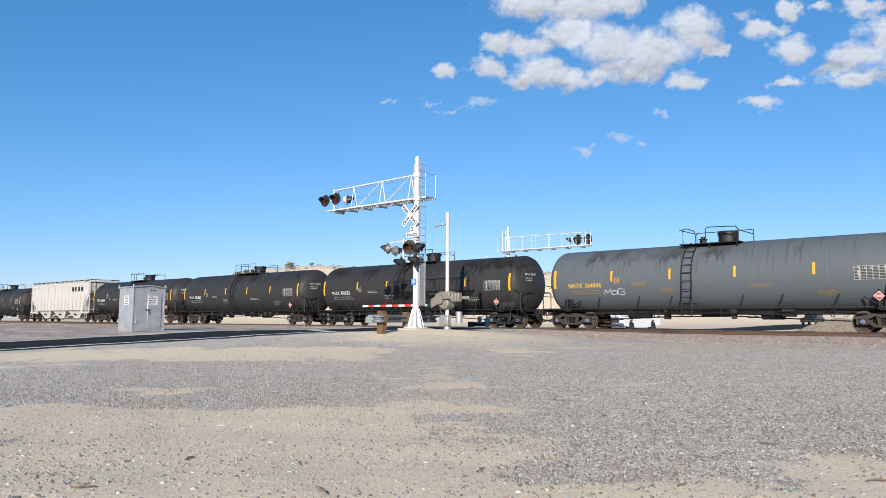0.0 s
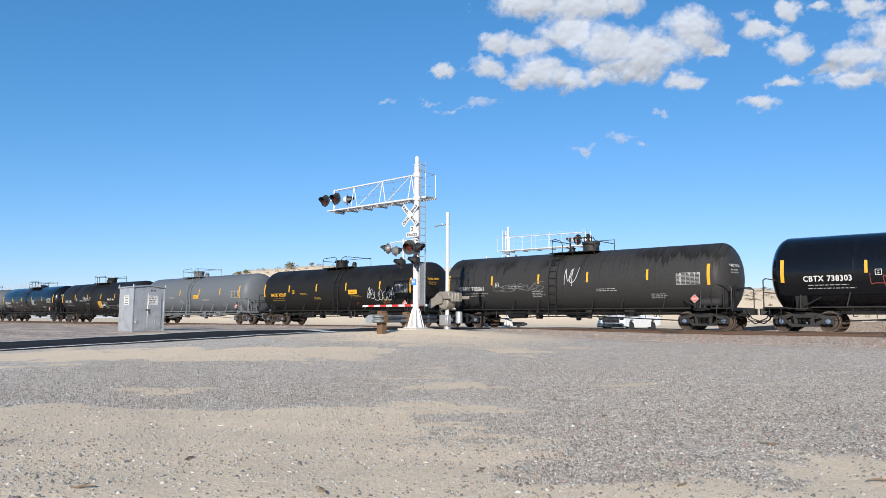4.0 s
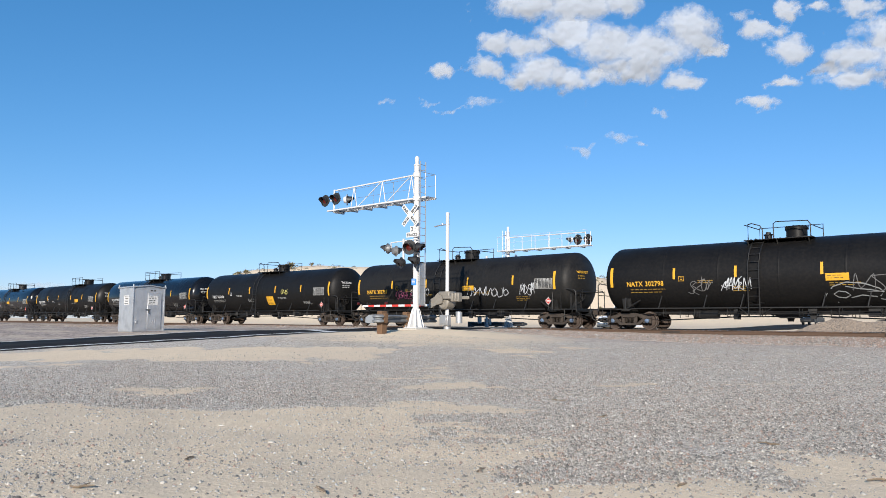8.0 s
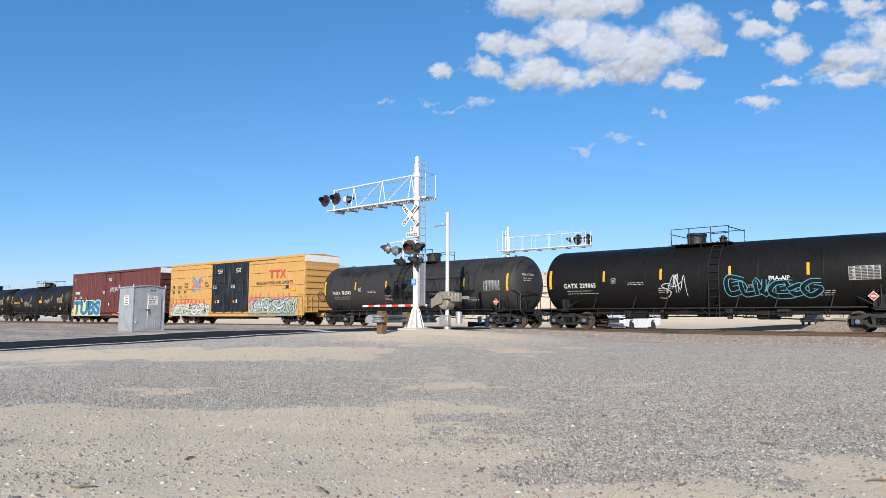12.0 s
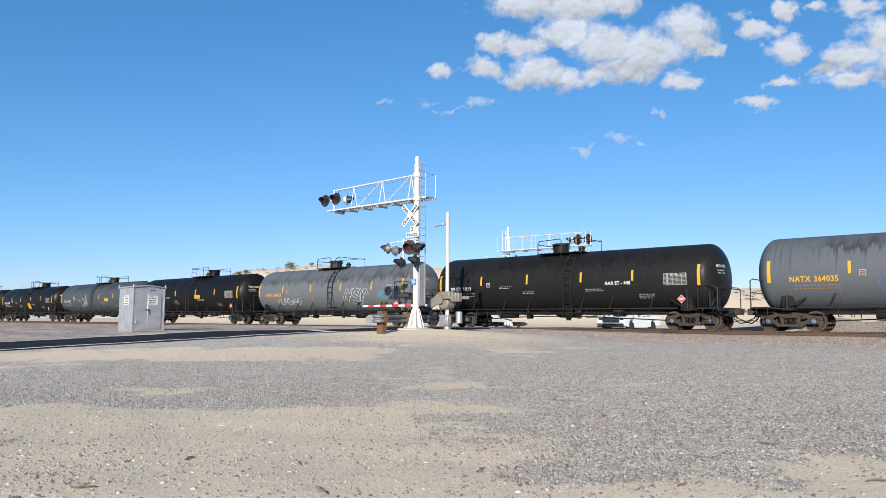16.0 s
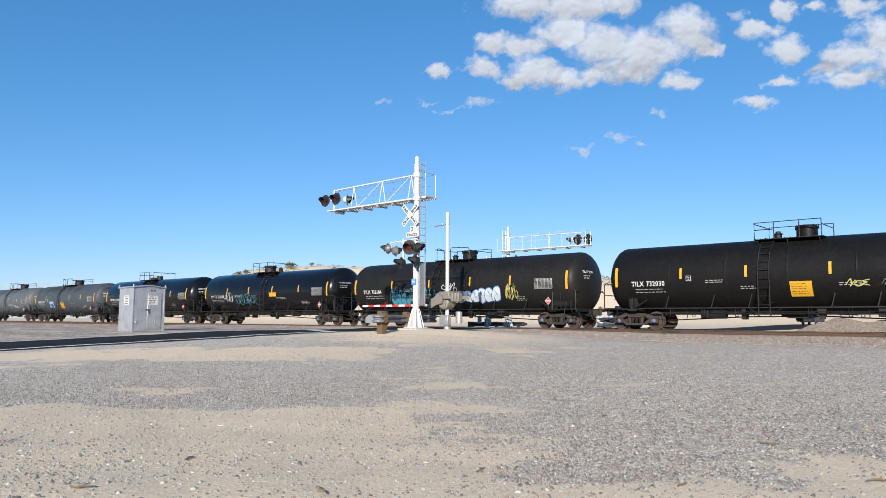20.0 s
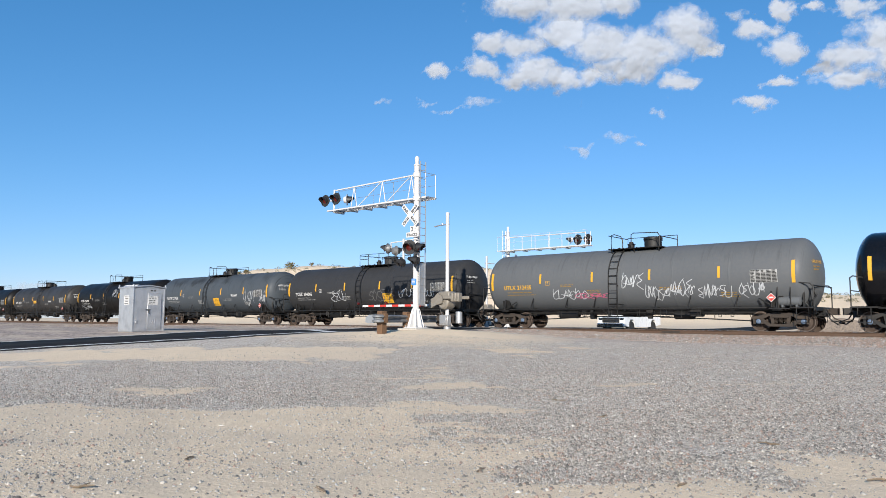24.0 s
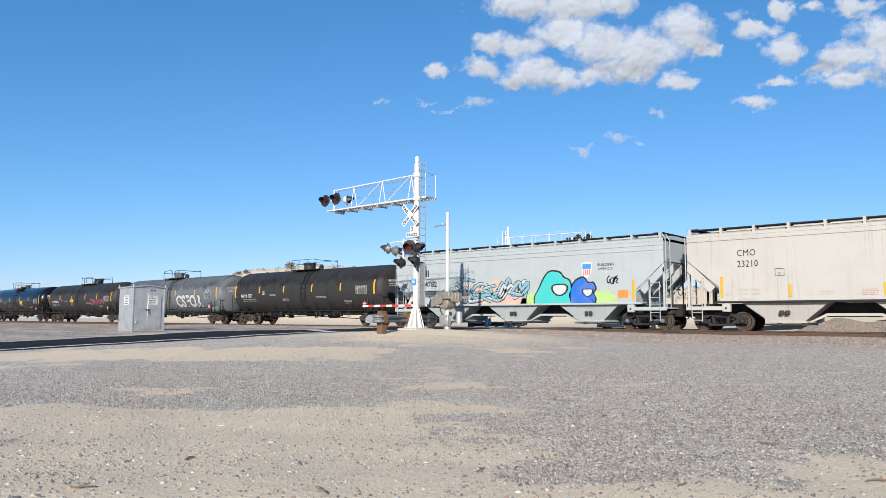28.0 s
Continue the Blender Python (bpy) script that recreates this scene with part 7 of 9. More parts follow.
        for x in (a + 0.02, b - 0.1):
            part("door_edge", Geo().box(x, x + 0.08, -wy - 0.13, -wy - 0.098, z1, z2, 0.008).mesh("door_edge", mat), door)
        for f in (0.22, 0.78):
            x = a + (b - a) * f
            part("locking_rod", Geo().tube([(x, -wy - 0.17, z1 - 0.05), (x, -wy - 0.17, z2 + 0.1)], 0.025, 6).mesh("locking_rod", mat), door)
            part("rod_foot", Geo().box(x - 0.14, x + 0.14, -wy - 0.2, -wy - 0.1, z1 - 0.08, z1, 0.01).mesh("rod_foot", MARK_BLACK), door)
        xm = (a + b) / 2
        part("lock_plate", Geo().box(xm - 0.1, xm + 0.14, -wy - 0.15, -wy - 0.12, 1.55, 2.2, 0.008).mesh("lock_plate", mat), door)
        part("door_print", bars_geo(on_flat(-wy - 0.137), random.Random(2), xm - 0.35, 4.35, 0.75, 3, 0.12, 0.06).mesh("door_print", MARK_WHITE, 0), door)["kind"] = "stuff"
        part("door_print", bars_geo(on_flat(-wy - 0.137), random.Random(3), a + 0.2, 3.1, 0.7, 3, 0.1, 0.05).mesh("door_print", MARK_WHITE, 0), door)["kind"] = "stuff"
        part("door_sticker", patch_geo(on_flat(-wy - 0.137), xm - 0.28, xm - 0.02, 1.75, 2.0, 0.004, 1).mesh("door_sticker", MARK_WHITE, 0), door)
        if mat is DOOR_BLACK:
            part("door_sticker", patch_geo(on_flat(-wy - 0.137), xm - 0.72, xm - 0.5, 1.75, 1.93, 0.004, 1).mesh("door_sticker", ORANGE, 0), door)
    part("door_track", Geo().box(d0 - 0.4, d1 + 3.4, -wy - 0.14, -wy - 0.04, z0 - 0.02, z0 + 0.05, 0.01).mesh("door_track", side), car)
    part("door_track", Geo().box(d0 - 0.4, d1 + 3.4, -wy - 0.14, -wy - 0.052, ze - 0.16, ze - 0.08, 0.01).mesh("door_track", side), car)
    return car


FLAT = on_flat(-1.615)
car = box_car(224.97, BOX_RED, BOX_RED_SHADED, [(-2.0, 1.6, BOX_RED)], "oxide red box car with graffiti along its lower side")
mural(car, FLAT, (-9.2, -2.4, 0.74, 2.35), 0, SPRAY_YELLOW, W, W, None, 3)
for bold, lift, mat in ((0.19, 0.006, W), (0.10, 0.010, plain("teal_spray_paint", (0.02, 0.13, 0.22), 0.6, 0.0, (0.012, 0.03, 0.07), 0.8, 0.9))):
    part("graffiti", writing_geo(FLAT, "TUBS", -8.75, 0.92, 1.8, 1.42, lift, bold, 0.1, 1.05).mesh("graffiti", mat, 0), car, label="big sprayed letters in dark teal with white edge")
mural(car, FLAT, (1.2, 8.0, 0.74, 2.1), 6, P, plain("cream_spray_paint", (0.46, 0.41, 0.34), 0.6, 0.0, (0.20, 0.15, 0.10), 0.7, 1.2), K, W, 4, flames=plain("purple_pink_spray_paint", (0.28, 0.06, 0.20), 0.6))
mural(car, FLAT, (1.6, 7.6, 0.74, 1.25), 6, C, C, K, None, 5)
for k in range(4):        # slanted blocks in place of the owner's letters
    x = 3.6 + k * 0.95
    part("owner_mark", patch_geo(FLAT, x - 0.16, x + 0.72, 3.02, 3.09, 0.004, 1, 0.03).mesh("owner_mark", MARK_WHITE, 0), car)
    for z, w in ((3.13, 0.50), (3.34, 0.56)):
        part("owner_mark", patch_geo(FLAT, x + (z - 3.1) * 0.4, x + w + (z - 3.1) * 0.4, z, z + 0.16, 0.004, 1, 0.07).mesh("owner_mark", MARK_WHITE, 0), car)
for text, x, z in (("761", -8.6, 2.45), ("576", -7.35, 2.45)):
    part("car_lettering", writing_geo(FLAT, text, x, z, 0.36, 1.1, 0.004).mesh("car_lettering", MARK_WHITE, 0), car)
part("car_lettering", bars_geo(FLAT, random.Random(1), -8.4, 2.95, 1.5, 1, 0.3, 0.25).mesh("car_lettering", MARK_WHITE, 0), car)
for i, line in enumerate(("CLOSE AND LOCK", "BOTH DOORS BEFORE", "MOVING CAR")):
    part("door_lettering", writing_geo(on_flat(-1.72), line, -0.15 - 0.08 * (i == 1), 3.35 - i * 0.19, 0.17, 1.0, 0.004, 0.004).mesh("door_lettering", MARK_WHITE, 0), car)
for x, z, w, n in ((5.4, 2.5, 0.8, 6), (-5.9, 2.5, 0.4, 3), (-8.9, 4.55, 0.5, 3), (6.3, 2.5, 0.5, 5)):
    part("small_print", bars_geo(FLAT, random.Random(int(x * 9)), x, z, w, n).mesh("small_print", MARK_WHITE, 0), car)["kind"] = "stuff"
part("graffiti", scrawl_geo(FLAT, random.Random(6), 7.6, 8.3, 1.7, 2.6, 3, 0.05).mesh("graffiti", W, 0), car)
for x, z in ((7.75, 1.15), (0.3, 0.85), (7.5, 0.85)):
    part("reflective_strip", patch_geo(FLAT, x, x + 0.75, z, z + 0.16, 0.004, 1).mesh("reflective_strip", YELLOW, 0), car)

car = box_car(245.50, BOX_YELLOW, BOX_YELLOW, [(-2.5, -0.06, DOOR_BLACK), (0.06, 2.5, DOOR_BLACK)], "ochre yellow box car with black doors and graffiti")
for z in (2.12, 2.95, 3.93, 4.62):
    for a, b in ((-9.2, -2.7), (2.7, 9.2)) if z != 3.93 else ((-9.2, -5.7), (-4.2, -2.7), (2.7, 4.95), (7.35, 9.2)):
        part("side_band", Geo().box(a, b, -1.648, -1.575, z, z + 0.055, 0.01).mesh("side_band", BOX_YELLOW), car)
mural(car, FLAT, (-9.0, -3.0, 0.74, 1.85), 6, plain("sage_spray_paint", (0.34, 0.38, 0.30), 0.6), plain("pale_sage_spray_paint", (0.44, 0.47, 0.42), 0.6), K, W, 13, flames=plain("scarlet_spray_paint", (0.50, 0.06, 0.07), 0.6))
mural(car, FLAT, (2.6, 8.3, 0.74, 2.1), 7, plain("sage_green_spray_paint", (0.17, 0.20, 0.16), 0.6), plain("sea_green_spray_paint", (0.27, 0.34, 0.29), 0.6, 0.0, (0.15, 0.32, 0.36), 0.8, 1.0), K, W, 14, flames=P)
for line, x, z in (("TB", -8.9, 3.05), ("OX", -7.95, 3.05), ("63", -8.9, 2.65), ("02", -7.95, 2.65), ("09", -6.95, 2.65)):
    part("car_lettering", writing_geo(FLAT, line, x, z, 0.34, 1.0, 0.004).mesh("car_lettering", MARK_BLACK, 0), car)
for i, (x, words) in enumerate(((-6.95, ("next", "load")), (-3.75, ("any", "road")))):
    for k, wd in enumerate(words):
        part("slogan", writing_geo(FLAT, wd, x, 3.35 - k * 0.27, 0.32, 1.0, 0.004, 0.004, 0.2).mesh("slogan", MARK_BLACK, 0), car)
SIGN_BLUE_PAINT = plain("sign_blue_paint", (0.04, 0.20, 0.60), 0.5)
SIGN_RED_PAINT = plain("sign_orange_red_paint", (0.75, 0.12, 0.04), 0.5)
for k, (mat, path) in enumerate(((SIGN_RED_PAINT, ((-0.78, 0.34), (-0.42, 0.0), (-0.78, -0.34))), (SIGN_RED_PAINT, ((0.78, 0.34), (0.34, 0.0), (0.78, -0.34))), (SIGN_BLUE_PAINT, ((-0.66, 0.56), (-0.2, 0.3), (-0.02, 0.0), (-0.2, -0.3), (-0.66, -0.56))), (SIGN_BLUE_PAINT, ((0.66, 0.56), (0.14, 0.12))), (SIGN_BLUE_PAINT, ((0.66, -0.56), (0.14, -0.12))))):
    part("owner_mark", stroked(FLAT, [[(-4.95 + a, 3.35 + b) for a, b in path]], 0.095, 0.005 + 0.001 * k, taper=0.0).mesh("owner_mark", mat, 0), car)
for q, sl in (((5.1, 5.75, 3.98, 4.12), 0), ((5.33, 5.52, 3.5, 3.98), 0), ((5.8, 6.45, 3.98, 4.12), 0), ((6.03, 6.22, 3.5, 3.98), 0), ((6.45, 6.63, 3.5, 4.12), 0.5), ((6.95, 7.13, 3.5, 4.12), -0.5)):
    e = patch_geo(FLAT, *q, 0.005 if sl <= 0 else 0.009, 1, sl)
    part("owner_mark", e.mesh("owner_mark", MARK_BRICK, 0), car, label="brick red block mark of the owner")
part("slogan", writing_geo(FLAT, "RAILCAR POOLING EXPERTS", 3.55, 3.06, 0.32, 1.0, 0.004, 0.003, gap=1.1).mesh("slogan", MARK_BLACK, 0), car)
for x, z, w, n in ((-7.7, 2.4, 0.5, 2), (-6.9, 2.4, 0.5, 2), (6.9, 2.7, 0.9, 1)):
    part("small_print", bars_geo(FLAT, random.Random(int(x * 9)), x, z, w, n).mesh("small_print", MARK_BLACK, 0), car)["kind"] = "stuff"
part("sticker", patch_geo(FLAT, -7.95, -7.4, 2.05, 2.2, 0.004, 1).mesh("sticker", YELLOW, 0), car)
part("sticker", patch_geo(FLAT, 7.75, 8.3, 2.55, 2.75, 0.004, 1).mesh("sticker", YELLOW, 0), car)
part("sticker", patch_geo(FLAT, 7.15, 7.5, 2.72, 2.96, 0.004, 1).mesh("sticker", MARK_BLACK, 0), car)
part("roof_pipe", Geo().tube([(-8.5, -0.4, 5.16), (-8.5, -0.4, 5.3), (2.5, -0.4, 5.3), (2.5, -0.4, 5.16)], 0.02, 5).mesh("roof_pipe", SIGNAL_WHITE), car)


def hopper_car(at, paint, half, label, bays=(-4.6, 0.0, 4.6), reach=1.75, top=4.36, ribs=0, chords=2):
    """Covered hopper: arched roof, open braced ends under the slope sheets, chutes below, raised walkways on the roof."""
    car = thing("hopper_car", (at, 0, 0), label, "hopper car", "cars of the freight train")
    CARS.append((car, at))
    wy, z0 = 1.56, 1.36
    low = half - 1.42
    outline = [(-half, top), (-half, 3.22), (-low - 0.04, 2.02), (-low, z0), (low, z0), (low + 0.04, 2.02), (half, 3.22), (half, top)]
    part("body", Geo().extrude(outline, "y", -wy, wy).mesh("body", paint, 30), car)
    wr = wy + 0.012
    arc = [(-wr, top - 0.12)] + [(-wr * math.cos(radians(a)), top - 0.06 + 0.26 * math.sin(radians(a))) for a in range(0, 181, 15)] + [(wr, top - 0.12)]
    part("roof", Geo().extrude(arc, "x", -half, half).mesh("roof", paint, 30), car)
    for z in (top - 0.32, top - 0.55)[:chords]:
        part("top_chord", Geo().box(-half, half, -wy - 0.03, -wy + 0.01, z, z + 0.06, 0.01).mesh("top_chord", paint), car)
    part("side_sill", Geo().box(-low - 0.3, low + 0.3, -wy - 0.045, -wy + 0.1, z0 - 0.06, z0 + 0.03, 0.012).mesh("side_sill", FRAME_BLACK if chords == 1 else paint), car)
    # centre sill, made deep and black to fill in shade between the chutes
    part("centre_sill", Geo().box(-half - 0.5, half + 0.5, -0.3, 0.3, 0.72, z0 - 0.05, 0.02).mesh("centre_sill", FRAME_BLACK), car)
    for s in (-1, 1):
        part("walkway", Geo().box(-half + 0.1, half - 0.1, s * 1.0, s * 1.54, top + 0.21, top + 0.25, 0.006).mesh("walkway", FRAME_BLACK), car, label="dark grating walkway")
        n = 12
        for k in range(n + 1):
            x = -half + 0.15 + (2 * half - 0.3) * k / n
            part("walkway_bracket", shared(("walkway_bracket", top, paint.name), lambda: Geo().extrude([(-1.575, top - 0.16), (-1.575, top + 0.27), (-1.525, top + 0.27), (-1.525, top + 0.2), (-0.98, top + 0.2), (-0.98, top + 0.165), (-1.49, top + 0.16), (-1.49, top - 0.0)], "x", -0.055, 0.055), paint), car, (x, 0, 0), 0 if s < 0 else 180)
    for s in (-1, 1):
        part("end_walkway", Geo().box(-0.5, -0.03, -1.5, 1.5, top + 0.255, top + 0.285, 0.006).mesh("end_walkway", FRAME_BLACK), car, (s * half, 0, 0), 0 if s > 0 else 180)
    part("hatch_coaming", Geo().box(-half + 0.8, half - 0.8, -0.4, 0.4, top + 0.18, top + 0.30, 0.03).mesh("hatch_coaming", paint), car)
    for k, xm in enumerate(bays):
        def chute():
            vs = [(-reach, -1.42, z0), (reach, -1.42, z0), (reach, 1.42, z0), (-reach, 1.42, z0), (-0.66, -1.12, 0.50), (0.66, -1.12, 0.50), (0.66, 1.12, 0.50), (-0.66, 1.12, 0.50)]
            return Geo().add(vs, [(0, 1, 5, 4), (1, 2, 6, 5), (2, 3, 7, 6), (3, 0, 4, 7), (4, 5, 6, 7)])
        part("chute", shared(("chute", reach, paint.name), chute, paint, 30), car, (xm, 0, 0))
        part("chute_flange", shared(("chute_flange", paint.name), lambda: Geo().box(-0.78, 0.78, -1.2, 1.2, 0.46, 0.53, 0.012).box(-0.66, 0.66, -1.14, 1.14, 0.36, 0.455, 0.012), paint), car, (xm, 0, 0))
        part("gate_shaft", shared("gate_shaft", lambda: Geo().tube([(-0.85, -1.26, 0.40), (0.95, -1.26, 0.40)], 0.035, 6).box(-0.34, -0.16, -1.32, -1.2, 0.33, 0.47, 0.02).box(0.62, 0.8, -1.32, -1.2, 0.33, 0.47, 0.02), TRUCK_BROWN), car, (xm, 0, 0))
        part("shaker_bracket", shared("shaker_bracket", lambda: Geo().box(-0.2, -0.03, -1.42, -1.3, 0.80, 0.98, 0.02).box(0.03, 0.2, -1.42, -1.3, 0.80, 0.98, 0.02), TRUCK_BROWN), car, (xm, 0, 0))
        part("chute_print", bars_geo(lambda x, z, l: (x, -1.42 + (z0 - z) * 0.357 - 0.012, z), random.Random(k), xm - 0.6, 1.22, 1.2, 2, 0.06, 0.03).mesh("chute_print", MARK_GREY, 0), car)["kind"] = "stuff"
    for a, b in zip(bays, bays[1:]):
        part("cross_ridge", Geo().extrude([(a + 0.8, 0.50), (a + 1.5, 0.86), (b - 1.5, 0.86), (b - 0.8, 0.50), (b - 0.95, 0.5), (b - 1.55, 0.76), (a + 1.55, 0.76), (a + 0.95, 0.5)], "y", -1.0, -0.9).mesh("cross_ridge", paint), car)
    for turn, s in ((0, 1), (180, -1)):
        x = s * half
        # slope sheet and its deep stiffeners, standing free over the platform
        part("slope_sheet", Geo().extrude([(-1.42, 1.86), (0.0, 3.24), (0.0, 3.3), (-1.46, 1.92)], "y", -wy + 0.07, wy - 0.07).mesh("slope_sheet", paint), car, (x, 0, 0), turn)
        for y in (-1.54, -0.55, 0.45, 1.44):
            part("slope_stiffener", shared(("slope_stiffener", paint.name), lambda: Geo().extrude([(-0.98, 1.78), (0.02, 2.78), (0.02, 3.23), (-1.2, 2.02)], "y", 0.0, 0.06).extrude([(-0.98, 1.76), (0.02, 2.76), (0.02, 2.80), (-0.98, 1.80)], "y", -0.05, 0.16), paint, 20), car, (x, y, 0) if s > 0 else (x, -y, 0), turn)
        for y in (-1.54, 1.46):
            part("corner_post", Geo().box(-0.07, 0.03, y, y + 0.08, 1.0, 3.0, 0.01).mesh("corner_post", paint), car, (x, 0, 0), turn)
            part("side_post", Geo().box(-0.78, -0.70, y, y + 0.08, 1.06, 2.45, 0.01).mesh("side_post", paint), car, (x, 0, 0), turn)
        part("end_platform", Geo().box(-1.42, 0.12, -1.5, 1.5, 1.08, 1.14, 0.01).box(-1.55, 0.1, -1.59, -1.5, 1.0, 1.17, 0.01).box(-1.55, 0.1, 1.5, 1.59, 1.0, 1.17, 0.01).mesh("end_platform", paint), car, (x, 0, 0), turn)
        part("jacking_pad", Geo().box(-1.86, -1.5, -1.6, -1.4, 0.92, z0 - 0.065, 0.03).mesh("jacking_pad", paint), car, (x if s > 0 else x + 3.36, 0, 0))
        part("pad_hole", Geo().lathe([(0.0, 0.0), (0.0, 0.05), (0.012, 0.05), (0.012, 0.0)], 12, "y").mesh("pad_hole", FRAME_BLACK), car, (x - s * 1.68, -1.606, 1.08))
        part("side_ladder", shared(("hop_ladder", paint.name), lambda: hung_ladder(-0.23, -1.63, 0.5, 2.35, 0.46), paint), car, (x - s * 0.42, 0, 0))
        part("end_ladder", Geo().tube([(0.1, -1.52, 1.1), (0.1, -1.52, top - 0.1), (-0.1, -1.52, top + 0.3)], 0.022, 5).tube([(0.1, -1.06, 1.1), (0.1, -1.06, top - 0.1), (-0.1, -1.06, top + 0.3)], 0.022, 5).mesh("end_ladder", paint), car, (x, 0, 0), turn) if s > 0 else part("end_ladder", Geo().tube([(0.1, 1.52, 1.1), (0.1, 1.52, top - 0.1)], 0.022, 5).tube([(0.1, 1.06, 1.1), (0.1, 1.06, top - 0.1)], 0.022, 5).mesh("end_ladder", paint), car, (x, 0, 0), turn)
        for k in range(9):
            z = 1.3 + k * 0.36
            part("ladder_rung", shared(("end_rung", paint.name), lambda: Geo().tube([(0, -0.23, 0), (0, 0.23, 0)], 0.016, 5), paint), car, (x + s * 0.1, -1.29, z))
        part("end_brace", Geo().tube([(-0.5, -0.5, 1.1), (-0.5, -0.5, 2.6)], 0.05, 6).tube([(-0.5, 0.5, 1.1), (-0.5, 0.5, 2.6)], 0.05, 6).mesh("end_brace", FRAME_BLACK), car, (x, 0, 0), turn)
        part("end_pipe", Geo().tube([(-0.12, 0.9, 1.1), (-0.12, 0.9, 2.9)], 0.035, 6).mesh("end_pipe", FRAME_BLACK), car, (x, 0, 0), turn)
        part("coupler", shared("coupler", coupler_geo, TRUCK_BROWN), car, (s * (half + 0.55), 0, UP), turn)
        add_truck(car, s * (half - 1.25), TRUCK_BLACK, CAP_BLUE if chords == 2 else TRUCK_BLACK)
    part("brake_wheel", Geo().tube([(half + 0.2, -0.2 + 0.28 * math.cos(k * 0.524), 2.0 + 0.28 * math.sin(k * 0.524)) for k in range(12)], 0.02, 5, closed=True).tube([(half - 0.02, -0.2, 2.0), (half + 0.2, -0.2, 2.0)], 0.03, 6).mesh("brake_wheel", FRAME_BLACK), car)
    part("brake_beam", Geo().box(half - 1.2, half + 0.05, -0.9, 0.9, 0.84, 1.02, 0.03).mesh("brake_beam", TRUCK_BROWN), car)
    for k in range(ribs):
        xr = -half + 0.12 + (2 * half - 0.24) * k / (ribs - 1)
        zl = z0 + 0.03 if abs(xr) < low - 0.05 else 2.05 + (abs(xr) - low) / 1.42 * 1.2
        part("side_rib", Geo().box(-0.05, 0.05, -wy - 0.07, -wy + 0.01, zl, top - 0.32, 0.012).mesh("side_rib", paint), car, (xr, 0, 0))
    return car


HSIDE = on_flat(-1.572)
car = hopper_car(-83.2, HOP_WHITE, 7.7, "dirty white covered hopper car with ribbed sides", (-4.0, 0.0, 4.0), 1.95, 4.2, ribs=17)
g = Geo()
for k in range(4):
    e = patch_geo(on_flat(-1.632), 3.6 + k * 0.75, 4.0 + k * 0.75, 3.3, 3.75, 0.004, 1)
    g.add(e.v, e.f)
part("owner_mark", g.mesh("owner_mark", MARK_BLACK, 0), car)

car = hopper_car(666.12, HOP_GREY, 8.66, "pale grey covered hopper car with bright graffiti")
GSIDE = lambda x, z, lift=0.0: HSIDE(x - 0.17, z, lift)
mural(car, GSIDE, (-4.6, 1.2, 1.39, 2.75), 6, plain("pale_pink_spray_paint", (0.46, 0.31, 0.28), 0.6, 0.0, (0.45, 0.40, 0.22), 0.7, 1.2), plain("dusty_blue_spray_paint", (0.17, 0.33, 0.39), 0.6), K, W, 21)
BLOBS = (((0.0, 0.0), (0.02, 0.25), (0.14, 0.48), (0.3, 0.85), (0.46, 1.0), (0.7, 0.95), (0.8, 0.8), (0.95, 0.7), (1.0, 0.45), (0.95, 0.25), (1.0, 0.0)),
         ((0.0, 0.0), (0.0, 0.5), (0.1, 0.75), (0.3, 0.95), (0.55, 1.0), (0.7, 0.8), (0.9, 0.8), (1.0, 0.55), (0.9, 0.4), (1.0, 0.2), (0.95, 0.0)))
blob_green = plain("lime_spray_paint", (0.33, 0.46, 0.17), 0.6)
for x0, x1, z1 in ((0.8, 2.2, 2.0), (4.9, 6.5, 2.1)):
    g = Geo()
    pts = [GSIDE(x0 + (x1 - x0) * k / 14, 1.39 + (z1 - 1.39) * (math.sin(math.pi * k / 14) ** 0.5) * (0.85 + 0.15 * math.sin(k * 2.1)), 0.003) for k in range(15)]
    part("mural_ground", g.add([GSIDE(x0, 1.39, 0.003)] + pts + [GSIDE(x1, 1.39, 0.003)], [tuple(range(17))]).mesh("mural_ground", blob_green, 0), car)
